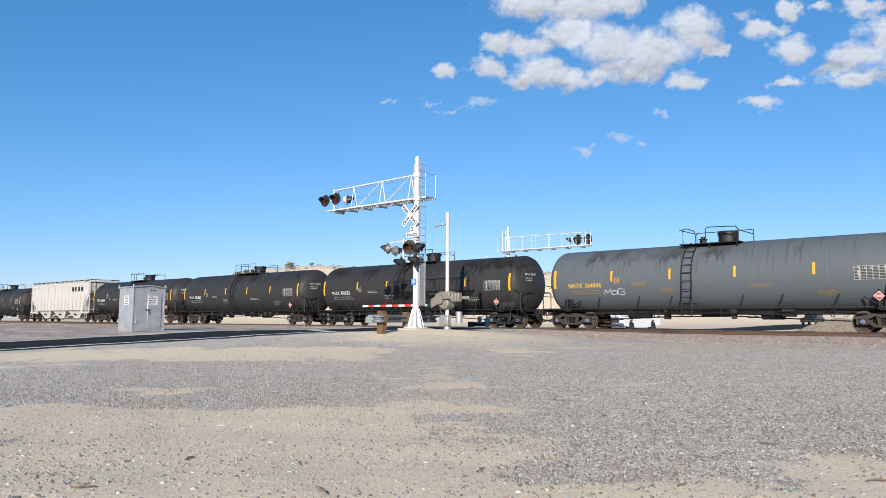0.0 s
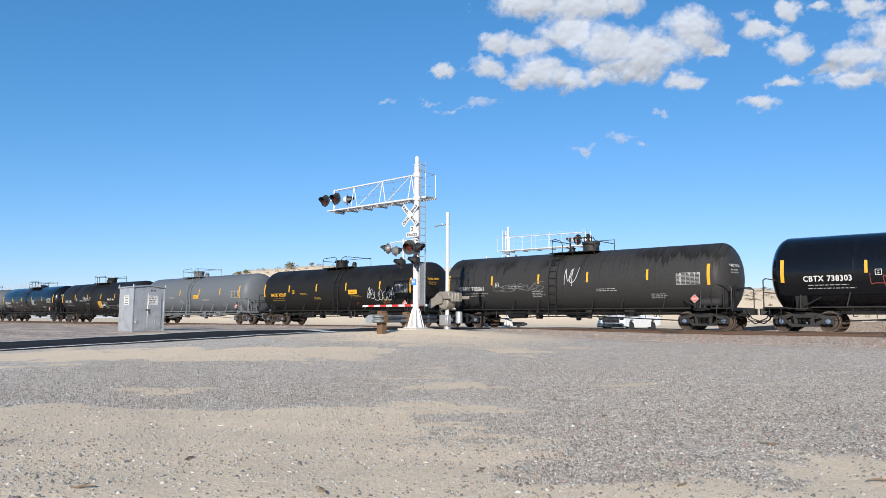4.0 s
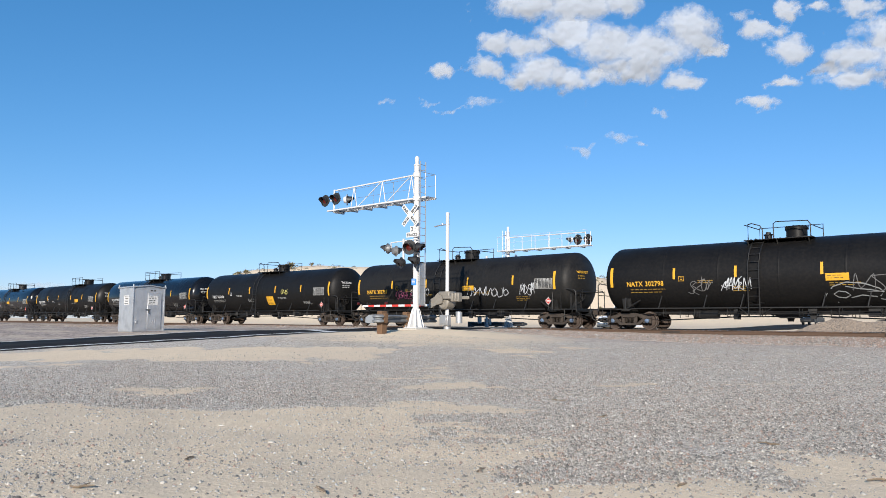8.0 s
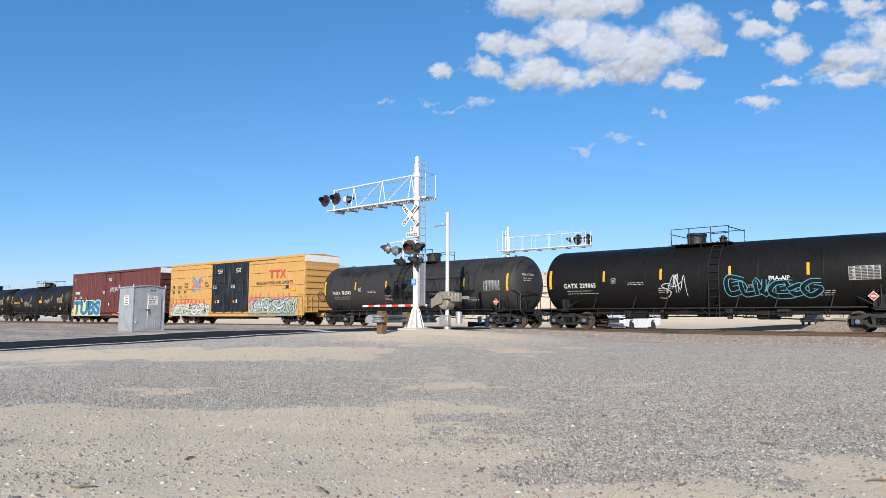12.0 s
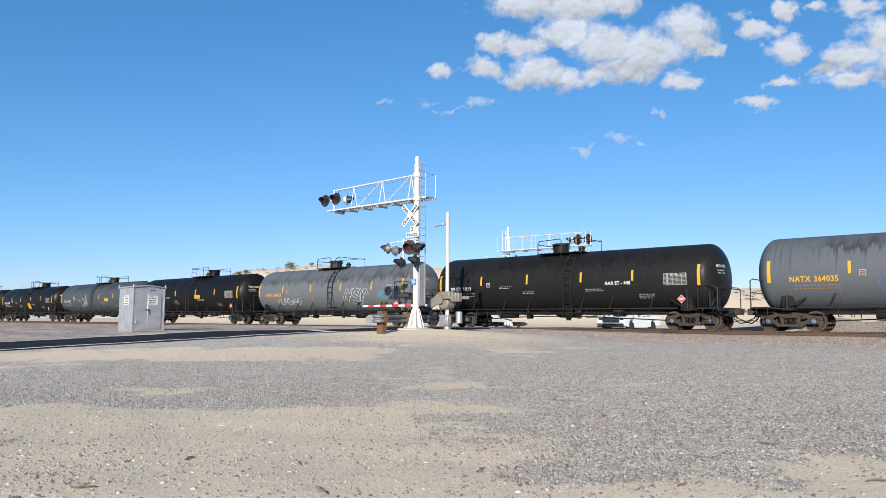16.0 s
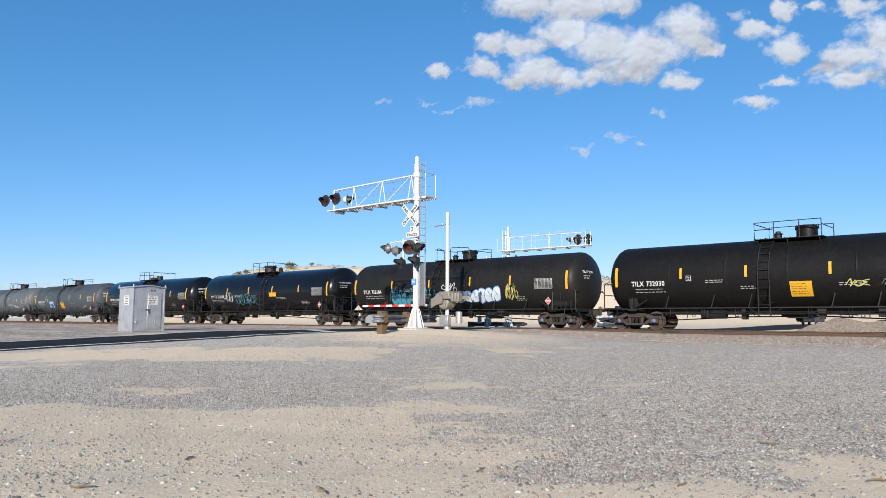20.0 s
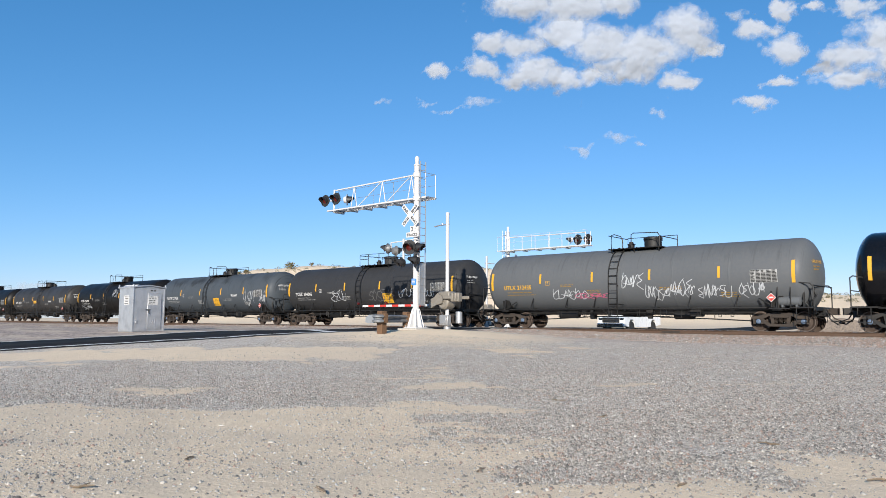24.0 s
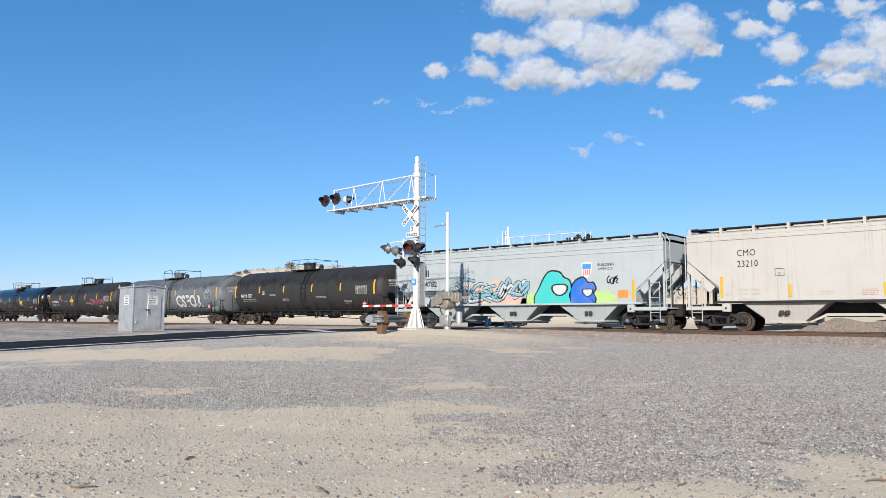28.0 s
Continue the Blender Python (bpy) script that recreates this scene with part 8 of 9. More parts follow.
for x0, x1, z1, mat in ((1.72, 3.9, 3.02, plain("turquoise_spray_paint", (0.03, 0.40, 0.38), 0.6)), (3.9, 5.28, 2.62, plain("bright_blue_spray_paint", (0.012, 0.11, 0.46), 0.6))):
    lump = BLOBS[0 if x0 < 3 else 1]
    mid_x, mid_z = (x0 + x1) / 2, 1.39 + (z1 - 1.39) * 0.45
    for grow, lift, m2 in ((0.09, 0.005, K), (0.0, 0.008, mat)):
        pts = []
        for u, w in rounded(lump):
            px, pz = x0 + (x1 - x0) * u, 1.39 + (z1 - 1.39) * w
            out = Vector((px - mid_x, pz - mid_z)).normalized() * grow
            pts.append((px + out.x, max(pz + out.y, 1.385)))
        vs = [GSIDE(mid_x, mid_z, lift)] + [GSIDE(px, pz, lift) for px, pz in pts] + [GSIDE(x1 + grow, 1.385, lift)]
        part("mural_blob", Geo().add(vs, [(0, i, i + 1) for i in range(1, len(vs) - 1)] + [(0, len(vs) - 1, 1)]).mesh("mural_blob", m2, 0), car, label="lumpy sprayed shape with a black outline" if grow else "bright sprayed shape")
    xm, zm, w = x0 + (x1 - x0) * 0.7, 1.39 + (z1 - 1.39) * 0.45, (x1 - x0) * 0.24
    for k, (f, m2) in enumerate(((1.0, K), (0.78, W))):
        ring = [GSIDE(xm + f * w * math.cos(q * 0.3927), zm + f * w * 0.62 * math.sin(q * 0.3927) + 0.05 * math.cos(q * 0.7854), 0.011 + 0.003 * k) for q in range(16)]
        part("mural_patch", Geo().add(ring, [tuple(range(16))]).mesh("mural_patch", m2, 0), car)
shield = [(4.52, 3.36), (4.57, 2.78), (4.82, 2.6), (5.07, 2.78), (5.12, 3.36), (4.82, 3.45)]
part("owner_shield", Geo().add([GSIDE(x, z, 0.005) for x, z in shield], [tuple(range(6))]).mesh("owner_shield", MARK_WHITE, 0), car)
part("owner_shield_band", patch_geo(GSIDE, 4.58, 5.06, 3.08, 3.33, 0.009, 1).mesh("owner_shield_band", SIGN_BLUE, 0), car)
for k in range(4):
    part("owner_shield_stripe", patch_geo(GSIDE, 4.64 + k * 0.11, 4.69 + k * 0.11, 2.76, 3.05, 0.009, 1).mesh("owner_shield_stripe", MARK_RED, 0), car)
for i, line in enumerate(("BUILDING", "AMERICA")):
    part("slogan", writing_geo(GSIDE, line, 5.42, 3.2 - i * 0.2, 0.18, 1.1, 0.004, 0.004).mesh("slogan", MARK_BLACK, 0), car)
part("owner_mark", bars_geo(GSIDE, random.Random(1), -6.35, 3.05, 0.75, 1, 0.3, 0.4).mesh("owner_mark", MARK_BLACK, 0), car)
part("car_lettering", writing_geo(GSIDE, "94782", -6.35, 2.45, 0.46, 1.05, 0.004).mesh("car_lettering", MARK_BLACK, 0), car)
part("small_print", bars_geo(GSIDE, random.Random(2), -6.35, 2.15, 1.3, 2, 0.14, 0.07).mesh("small_print", MARK_BLACK, 0), car)["kind"] = "stuff"
part("graffiti", scrawl_geo(GSIDE, random.Random(7), 5.95, 6.5, 2.3, 2.75, 4, 0.06).mesh("graffiti", K, 0), car)
for x in (-6.9, 7.3):
    part("reflective_strip", patch_geo(GSIDE, x - 0.07, x + 0.07, 1.5, 2.45, 0.004, 1).mesh("reflective_strip", YELLOW, 0), car)
part("sticker", patch_geo(GSIDE, 6.5, 7.05, 1.62, 1.98, 0.005, 1).mesh("sticker", ORANGE, 0), car)

FADED_RED = plain("faded_red_stencil_paint", (0.42, 0.17, 0.13), 0.6)
car = hopper_car(684.40, HOP_BEIGE, 8.5, "pale beige covered hopper car with thin dirt runs", (-4.5, 0.45, 5.0), chords=1)
for line, z in (("CMO", 3.32), ("23210", 2.85)):
    part("car_lettering", writing_geo(HSIDE, line, -6.3, z, 0.40, 0.85, 0.004, 0.0, gap=1.05).mesh("car_lettering", MARK_BLACK, 0), car)
for i, line in enumerate(("LD LMT  223600", "LT  WT    62400")):
    part("weight_lettering", writing_geo(HSIDE, line, -6.3, 1.82 - i * 0.17, 0.13, 1.0, 0.004, 0.0).mesh("weight_lettering", MARK_GREY, 0), car)
part("class_box", stroked(HSIDE, [[(-4.75, 2.72), (-4.4, 2.72), (-4.4, 2.42), (-4.75, 2.42), (-4.75, 2.72)]], 0.009, 0.005, taper=0.0).mesh("class_box", MARK_BLACK, 0), car)
part("class_letter", writing_geo(HSIDE, "C", -4.63, 2.47, 0.13, 1.0, 0.004, 0.0).mesh("class_letter", MARK_BLACK, 0), car)
part("warning_lettering", writing_geo(HSIDE, "DO NOT HAMMER", 0.1, 2.98, 0.13, 1.0, 0.004, 0.0).mesh("warning_lettering", FADED_RED, 0), car)
part("warning_print", bars_geo(HSIDE, random.Random(4), -1.6, 1.78, 0.7, 4, 0.07, 0.02).mesh("warning_print", FADED_RED, 0), car)["kind"] = "stuff"
part("sticker", patch_geo(HSIDE, -0.15, 0.18, 1.66, 1.76, 0.005, 1).mesh("sticker", MARK_WHITE, 0), car)
for x, z, w, n in ((-6.8, 1.72, 0.3, 2), (-3.1, 1.72, 0.7, 2), (-6.3, 1.45, 0.9, 1), (-0.15, 1.8, 0.4, 1)):
    part("small_print", bars_geo(HSIDE, random.Random(int(x * 7)), x, z, w, n, 0.10, 0.02).mesh("small_print", MARK_GREY, 0), car)["kind"] = "stuff"
for x in (-6.98, -4.2, -0.8, 2.6, 7.0):
    part("reflective_strip", patch_geo(HSIDE, x - 0.06, x + 0.06, 1.55, 2.05 if abs(x) < 6.9 else 2.45, 0.004, 1).mesh("reflective_strip", YELLOW, 0), car)

# ---- beyond the track ----
def pickup(at, turn):
    """White pickup truck; its nose points along +x before it is turned."""
    paint = plain("white_car_paint", (0.80, 0.81, 0.82), 0.25, 0.0, (0.6, 0.58, 0.55), 0.2, 1.5, 0.02, 0.6)
    tyre = plain("black_tyre_rubber", (0.02, 0.02, 0.02), 0.8, 0.0, (0.08, 0.07, 0.06), 0.4, 6.0)
    glass = plain("dark_car_glass", (0.02, 0.025, 0.03), 0.08, 0.0, (0.05, 0.05, 0.05), 0.2, 2.0, 0.0)
    chrome = plain("chromed_steel", (0.6, 0.6, 0.6), 0.15, 1.0, (0.4, 0.4, 0.4), 0.2, 3.0)
    t = thing("pickup_truck", at, "white pickup truck waiting on the sandy lot beyond the track", "pickup truck", turn=turn)
    low = [(-2.85, 0.55), (-2.85, 1.18), (-0.75, 1.2), (1.2, 1.2), (2.55, 1.12), (2.85, 0.98), (2.88, 0.5), (2.2, 0.45), (2.15, 0.75), (1.95, 0.93), (1.55, 0.93), (1.35, 0.75), (1.3, 0.42), (-1.2, 0.42), (-1.25, 0.75), (-1.45, 0.93), (-1.85, 0.93), (-2.05, 0.75), (-2.1, 0.5)]
    part("body", Geo().extrude(low, "y", -0.97, 0.97).mesh("body", paint), t)
    part("cab", Geo().extrude([(-0.8, 1.2), (-0.65, 1.82), (-0.4, 1.9), (0.55, 1.88), (1.25, 1.2)], "y", -0.86, 0.86).mesh("cab", paint), t)
    for s in (-1, 1):
        part("side_window", Geo().extrude([(-0.62, 1.26), (-0.5, 1.76), (0.45, 1.76), (0.95, 1.26)], "y", s * 0.862, s * 0.872).mesh("side_window", glass), t)
        part("headlight", Geo().box(2.70, 2.86, s * 0.62, s * 0.92, 0.86, 1.02, 0.02).mesh("headlight", glass), t)
        part("mirror", Geo().box(0.85, 1.0, s * 0.98, s * 1.2, 1.2, 1.42, 0.03).mesh("mirror", MARK_BLACK), t)
    part("grille", Geo().box(2.84, 2.9, -0.62, 0.62, 0.70, 1.06, 0.02).mesh("grille", MARK_BLACK), t)
    for k in range(3):
        part("grille_bar", Geo().box(2.885, 2.915, -0.58, 0.58, 0.76 + k * 0.1, 0.80 + k * 0.1, 0.006).mesh("grille_bar", chrome), t)
    part("bumper", Geo().box(2.84, 3.02, -0.97, 0.97, 0.40, 0.68, 0.05).mesh("bumper", chrome), t)
    part("bumper_intake", Geo().box(2.98, 3.01, -0.5, 0.5, 0.47, 0.56, 0.01).mesh("bumper_intake", MARK_BLACK), t)
    part("windscreen", Geo().extrude([(0.62, 1.84), (0.66, 1.86), (1.27, 1.24), (1.22, 1.22)], "y", -0.76, 0.76).mesh("windscreen", glass), t)
    for x in (-1.65, 1.75):
        for s in (-1, 1):
            wheel = part("wheel", Geo().lathe([(-0.12, 0.24), (-0.14, 0.36), (-0.10, 0.40), (0.10, 0.40), (0.14, 0.36), (0.12, 0.24)], 24, "y").mesh("wheel", tyre), t, (x, s * 0.84, 0.40))
            part("rim", Geo().lathe([(-0.10, 0.0), (-0.11, 0.07), (-0.07, 0.22), (-0.11, 0.25), (0.08, 0.25), (0.08, 0.0)], 16, "y").mesh("rim", GALV), wheel, (0, 0, 0), 0 if s < 0 else 180)
    return t


pickup((-23.0, 13.0, level(-22.4, 13.0)), 271.0)

DRY_TWIG = plain("dry_grey_brown_twig", (0.16, 0.12, 0.08), 0.9, 0.0, (0.10, 0.08, 0.06), 0.4, 6.0)
DRY_LEAF = plain("dusty_olive_scrub_leaf", (0.13, 0.12, 0.06), 0.9, 0.0, (0.20, 0.16, 0.10), 0.5, 6.0)


def shrub(at, size, seed, label):
    rng = random.Random(seed)
    sh = thing("desert_shrub", at, label, "shrub", "desert shrubs")
    twigs, leaves = Geo(), Geo()
    for k in range(26):
        a, e = rng.uniform(0, 6.28), rng.uniform(0.35, 1.4)
        r = size * rng.uniform(0.6, 1.0)
        tip = Vector((math.cos(a) * math.cos(e) * r, math.sin(a) * math.cos(e) * r, math.sin(e) * r * 0.8))
        mid = tip * 0.5 + Vector((rng.uniform(-0.1, 0.1), rng.uniform(-0.1, 0.1), 0.08)) * size
        twigs.tube([(0, 0, -0.1), mid, tip], [0.03 * size, 0.018 * size, 0.006 * size], 4)
        for q in range(16):
            c = mid.lerp(tip, rng.random()) + Vector([rng.gauss(0, 0.10) * size for _ in range(3)])
            n = Vector([rng.gauss(0, 1) for _ in range(3)]).normalized()
            u = n.orthogonal().normalized() * 0.055 * size * rng.uniform(0.6, 1.5)
            w = n.cross(u) * 0.6
            leaves.add([c - u, c + w, c + u, c - w], [(0, 1, 2, 3)])
    part("branches", twigs.mesh("branches", DRY_TWIG), sh)
    part("foliage", leaves.mesh("foliage", DRY_LEAF, 0), sh)
    return sh


def on_bearing(deg, dist):
    a = radians(deg)
    d = FWD * math.cos(a) + SIDE * math.sin(a)
    x, y = EYE.x + d.x * dist, EYE.y + d.y * dist
    return (x, y, level(x, y) - 0.05)


shrub_rng = random.Random(11)
for deg, dist, size in ((-17.4, 200, 2.6), (-15.4, 205, 1.5), (-12.0, 206, 2.6), (-10.4, 208, 1.2), (-15.9, 207, 1.3)):
    shrub(on_bearing(deg, dist), size, int(deg * 10) + 400, "dry leafless shrub on the sandy ridge")
for k in range(34):
    deg = shrub_rng.uniform(4, 33)
    dist = shrub_rng.uniform(168, 208)
    shrub(on_bearing(deg, dist), shrub_rng.uniform(0.5, 1.3), 700 + k, "small dusty olive desert shrub")


def scrub():
    """Low desert scrub over the slopes, as one mesh of leaf clumps."""
    rng = random.Random(23)
    g = Geo()
    for k in range(620):
        deg = rng.uniform(2, 36) if k % 5 else rng.uniform(-19, -7)
        x, y, z = on_bearing(deg, rng.uniform(184, 216))
        size = rng.uniform(0.3, 0.95)
        for q in range(34):
            a, e, r = rng.uniform(0, 6.28), rng.uniform(0.0, 1.5), size * rng.uniform(0.5, 1.0)
            c = Vector((x + math.cos(a) * math.cos(e) * r, y + math.sin(a) * math.cos(e) * r, z + math.sin(e) * r * 0.7))
            n = Vector([rng.gauss(0, 1) for _ in range(3)]).normalized()
            u = n.orthogonal().normalized() * 0.14 * size * rng.uniform(0.6, 1.4)
            w = n.cross(u) * 0.6
            g.add([c - u, c + w, c + u, c - w], [(0, 1, 2, 3)])
    tagged(new("desert_scrub", g.mesh("desert_scrub", DRY_LEAF, 0)), "dusty olive-brown scrub over the sandy slopes", "scrub", kind="stuff")


scrub()


def far_car(at, turn):
    """Dark estate car on the road far beyond the track; its nose points along +x before it is turned."""
    paint = plain("dark_grey_car_paint", (0.012, 0.013, 0.015), 0.4, 0.0, (0.03, 0.03, 0.03), 0.2, 1.5, 0.02, 0.2)
    glass = plain("dark_car_glass", (0.02, 0.025, 0.03), 0.08)
    t = thing("estate_car", at, "dark grey estate car on the road beyond the track", "car", turn=turn)
    part("body", Geo().extrude([(-2.3, 0.4), (-2.35, 0.95), (1.0, 1.0), (2.2, 0.9), (2.35, 0.7), (2.3, 0.35)], "y", -0.92, 0.92).mesh("body", paint), t)
    part("cabin", Geo().extrude([(-2.2, 0.96), (-1.9, 1.55), (0.2, 1.58), (1.05, 0.99)], "y", -0.8, 0.8).mesh("cabin", paint), t)
    part("windscreen", Geo().extrude([(0.27, 1.53), (0.31, 1.55), (1.06, 1.02), (1.0, 1.01)], "y", -0.7, 0.7).mesh("windscreen", glass), t)
    part("grille", Geo().box(2.33, 2.37, -0.5, 0.5, 0.5, 0.7, 0.01).mesh("grille", MARK_BLACK), t)
    for s in (-1, 1):
        part("side_window", Geo().extrude([(-1.9, 1.04), (-1.75, 1.45), (0.1, 1.48), (0.75, 1.04)], "y", s * 0.802, s * 0.81).mesh("side_window", glass), t)
        part("headlight", Geo().box(2.18, 2.36, s * 0.55, s * 0.86, 0.66, 0.8, 0.02).mesh("headlight", glass), t)
        for x in (-1.4, 1.4):
            part("wheel", Geo().lathe([(-0.1, 0.0), (-0.11, 0.2), (-0.11, 0.32), (0.11, 0.32), (0.1, 0.0)], 20, "y").mesh("wheel", MARK_BLACK), t, (x, s * 0.84, 0.32))


far_car((-27.2, 77.0, level(-27.2, 77.0) + 0.03), 268.0)


def gravel_bank():
    """A long low heap of dug gravel across the track."""
    nx, ny = 480, 150
    rng = np.random.default_rng(8)
    vs = []
    for j in range(ny + 1):
        for i in range(nx + 1):
            x, y = -15.0 + 38.0 * i / nx, 12.0 + 13.0 * j / ny
            h = 1.15 * min(1.0, max(0.0, (x + 13.7 + 0.3 * math.sin(y * 1.3)) / 1.9)) ** 0.8 * min(1.0, max(0.0, (22.5 - x) / 2.5)) * math.exp(-((y - 18.5) / 3.4) ** 2) * (0.92 + 0.1 * math.sin(x * 0.9) + 0.05 * math.sin(x * 2.7 + y))
            vs.append((x, y, level(x, y) + h - 0.06 + rng.uniform(-0.05, 0.05) * min(1, h * 3)))
    fs = [(j * (nx + 1) + i, j * (nx + 1) + i + 1, (j + 1) * (nx + 1) + i + 1, (j + 1) * (nx + 1) + i) for j in range(ny) for i in range(nx)]
    dirt = plain("dug_gravel", (0.23, 0.185, 0.145), 0.95, 0.0, (0.075, 0.062, 0.052), 0.9, 9.0, 0.8)
    tagged(new("gravel_bank", Geo().add(vs, fs).mesh("gravel_bank", dirt, 0)), "long low bank of brown dug gravel beyond the track", "gravel bank", kind="stuff")


gravel_bank()


# ---- clouds: puffed relief, lit by the sun, torn at the edges ----
def cloud_material():
    m, nt, b = tree("cloud_vapour")
    at = nt.nodes.new("ShaderNodeAttribute")
    at.attribute_name = "cover"
    v = coords(nt)
    n1 = noise_tex(nt, v, 0.0075, 9, 0.62)
    n2 = noise_tex(nt, v, 0.03, 6, 0.65)
    s1 = nt.nodes.new("ShaderNodeMath")
    s1.operation = "MULTIPLY_ADD"
    nt.links.new(n1, s1.inputs[0])
    s1.inputs[1].default_value = 1.1
    nt.links.new(at.outputs["Fac"], s1.inputs[2])
    s2 = nt.nodes.new("ShaderNodeMath")
    s2.operation = "MULTIPLY_ADD"
    nt.links.new(n2, s2.inputs[0])
    s2.inputs[1].default_value = 0.35
    nt.links.new(s1.outputs[0], s2.inputs[2])
    alpha = ramp(nt, s2.outputs[0], 0.92, 1.6)
    nt.links.new(alpha, b.inputs["Alpha"])
    b.inputs["Base Color"].default_value = (0.272, 0.305, 0.358, 1)
    b.inputs["Roughness"].default_value = 1.0
    b.inputs["Specular IOR Level"].default_value = 0.0
    return m


CLOUD = cloud_material()
CLOUDS = []
CLOUD_DIST = 3600.0


def sky_point(px, py, dist):
    """A point in the camera's sky, by degrees right of and above its axis."""
    f = AHEAD.normalized()
    r = Vector((SIDE.x, SIDE.y, 0))
    u = r.cross(f)
    return EYE + (f + r * math.tan(radians(px)) + u * math.tan(radians(py))) * dist


def cloud(lobes, drift, seed, thick=1.0, label="bright white cumulus cloud with a grey base"):
    """lobes: (right, up, half width, half height) in degrees of view."""
    x0 = min(l[0] - l[2] * 1.15 for l in lobes) - 0.7
    x1 = max(l[0] + l[2] * 1.15 for l in lobes) + 0.7
    y0 = min(l[1] - l[3] * 1.15 for l in lobes) - 0.6
    y1 = max(l[1] + l[3] * 1.15 for l in lobes) + 0.6
    nx, ny = max(12, int((x1 - x0) / 0.12)), max(8, int((y1 - y0) / 0.12))
    mid = sky_point((x0 + x1) / 2, (y0 + y1) / 2, CLOUD_DIST)
    f = AHEAD.normalized()
    vs, cover = [], []
    for j in range(ny + 1):
        for i in range(nx + 1):
            x, y = x0 + (x1 - x0) * i / nx, y0 + (y1 - y0) * j / ny
            c, dome = 0.0, 0.0
            wx = x + 0.8 * noise.fractal(Vector((x * 0.6 + seed * 3, y * 0.6, 7.0)), 0.75, 2.2, 6)
            wy = y + 0.6 * noise.fractal(Vector((x * 0.6 + seed * 3, y * 0.6, 31.0)), 0.75, 2.2, 6)
            for lx, ly, lw, lh in lobes:
                d = math.hypot((wx - lx) / lw, (wy - ly) / lh)
                c = max(c, min(1.0, 1.6 * (0.98 - d)))
                d = math.hypot((x - lx) / lw, (y - ly) / lh) / 1.25
                dome = max(dome, (1.0 - d * d) * min(lh, 2.2) * 30.0)
            p = sky_point(x, y, CLOUD_DIST)
            b = noise.fractal(Vector((x * 0.42 + seed, y * 0.6, seed * 0.7)), 1.0, 2.1, 3)
            e = noise.fractal(Vector((x * 1.3 + seed, y * 1.7, seed * 1.9)), 1.0, 2.1, 2)
            puff = (dome + b * 11 - abs(e) * 5) * thick
            vs.append(p - f * puff - mid)
            cover.append(min(1.0, max(0.0, c)) * (0.95 if thick > 0.35 else 0.5))
    fs = [(j * (nx + 1) + i, j * (nx + 1) + i + 1, (j + 1) * (nx + 1) + i + 1, (j + 1) * (nx + 1) + i) for j in range(ny) for i in range(nx)]
    me = bpy.data.meshes.new("cloud")
    me.from_pydata([tuple(v) for v in vs], [], fs)
    at = me.attributes.new("cover", "FLOAT", "POINT")
    at.data.foreach_set("value", cover)
    me.polygons.foreach_set("use_smooth", [True] * len(me.polygons))
    me.materials.append(CLOUD)
    ob = tagged(new("cloud", me), label, "cloud", "clouds in the sky")
    ob.matrix_basis = Matrix.Translation(mid)
    ob.visible_shadow = False
    CLOUDS.append((ob, mid, drift))


def deg_of(x, y, hw, hh):
    return (math.degrees(math.atan((x - 784) / 1269)), math.degrees(math.atan((441 - y) / 1269)), math.degrees(hw / 1269), math.degrees(hh / 1269))


def cl(*lobes, drift=14, seed=1, thick=1.0, **k):
    cloud([deg_of(*l) for l in lobes], drift, seed, thick, **k)


WISP = "thin torn white wisp of cloud"
cl((935, 12, 85, 36), (1030, 10, 95, 40), (1095, 5, 60, 30), seed=1)
cl((1005, 62, 70, 32), (1075, 85, 85, 52), (1150, 92, 90, 48), (1215, 55, 62, 52), (1120, 125, 85, 28), (1235, 80, 40, 30), seed=22)
cl((955, 128, 58, 38), (920, 142, 34, 22), (1005, 140, 50, 24), (1060, 138, 44, 26), seed=23)
cl((882, 75, 44, 24), (935, 82, 48, 26), seed=24, thick=0.6)
cl((862, 117, 46, 24), (885, 128, 24, 16), seed=2, thick=0.6)
cl((788, 123, 36, 18), seed=3, thick=0.4)
cl((1218, 143, 42, 22), seed=4, thick=0.5)
cl((1272, 88, 32, 13), seed=5, thick=0.4)
cl((1352, 52, 48, 20), seed=6, thick=0.5)
cl((1318, 22, 34, 13), seed=25, thick=0.35)
cl((1406, 88, 38, 32), seed=7, thick=0.6)
cl((1393, 142, 34, 13), seed=8, thick=0.4)
cl((1350, 178, 36, 14), seed=9, thick=0.4, drift=11)
cl((1555, 62, 44, 42), (1500, 100, 52, 36), (1512, 138, 62, 24), (1600, 100, 70, 60), (1462, 118, 34, 18), seed=10)
cl((1520, 10, 40, 18), seed=11, thick=0.4)
cl((1440, 12, 24, 16), (1390, 16, 26, 20), seed=12, thick=0.4)
cl((858, 180, 50, 11), seed=13, thick=0.25, drift=6, label=WISP)
cl((803, 195, 34, 7), seed=14, thick=0.2, drift=6, label=WISP)
cl((762, 181, 22, 7), seed=15, thick=0.2, drift=8, label=WISP)
cl((683, 184, 24, 9), seed=16, thick=0.2, drift=12, label=WISP)
cl((1098, 240, 38, 13), seed=17, thick=0.3, drift=5, label=WISP)
cl((1036, 261, 40, 10), seed=18, thick=0.3, drift=4, label=WISP)
cl((1138, 251, 14, 6), seed=19, thick=0.2, drift=4, label=WISP)
cl((1180, 198, 22, 6), seed=20, thick=0.2, drift=7, label=WISP)
cl((60, 512, 90, 12), (150, 520, 60, 8), seed=21, thick=0.3, drift=0, label="faint low bank of white cloud at the horizon")

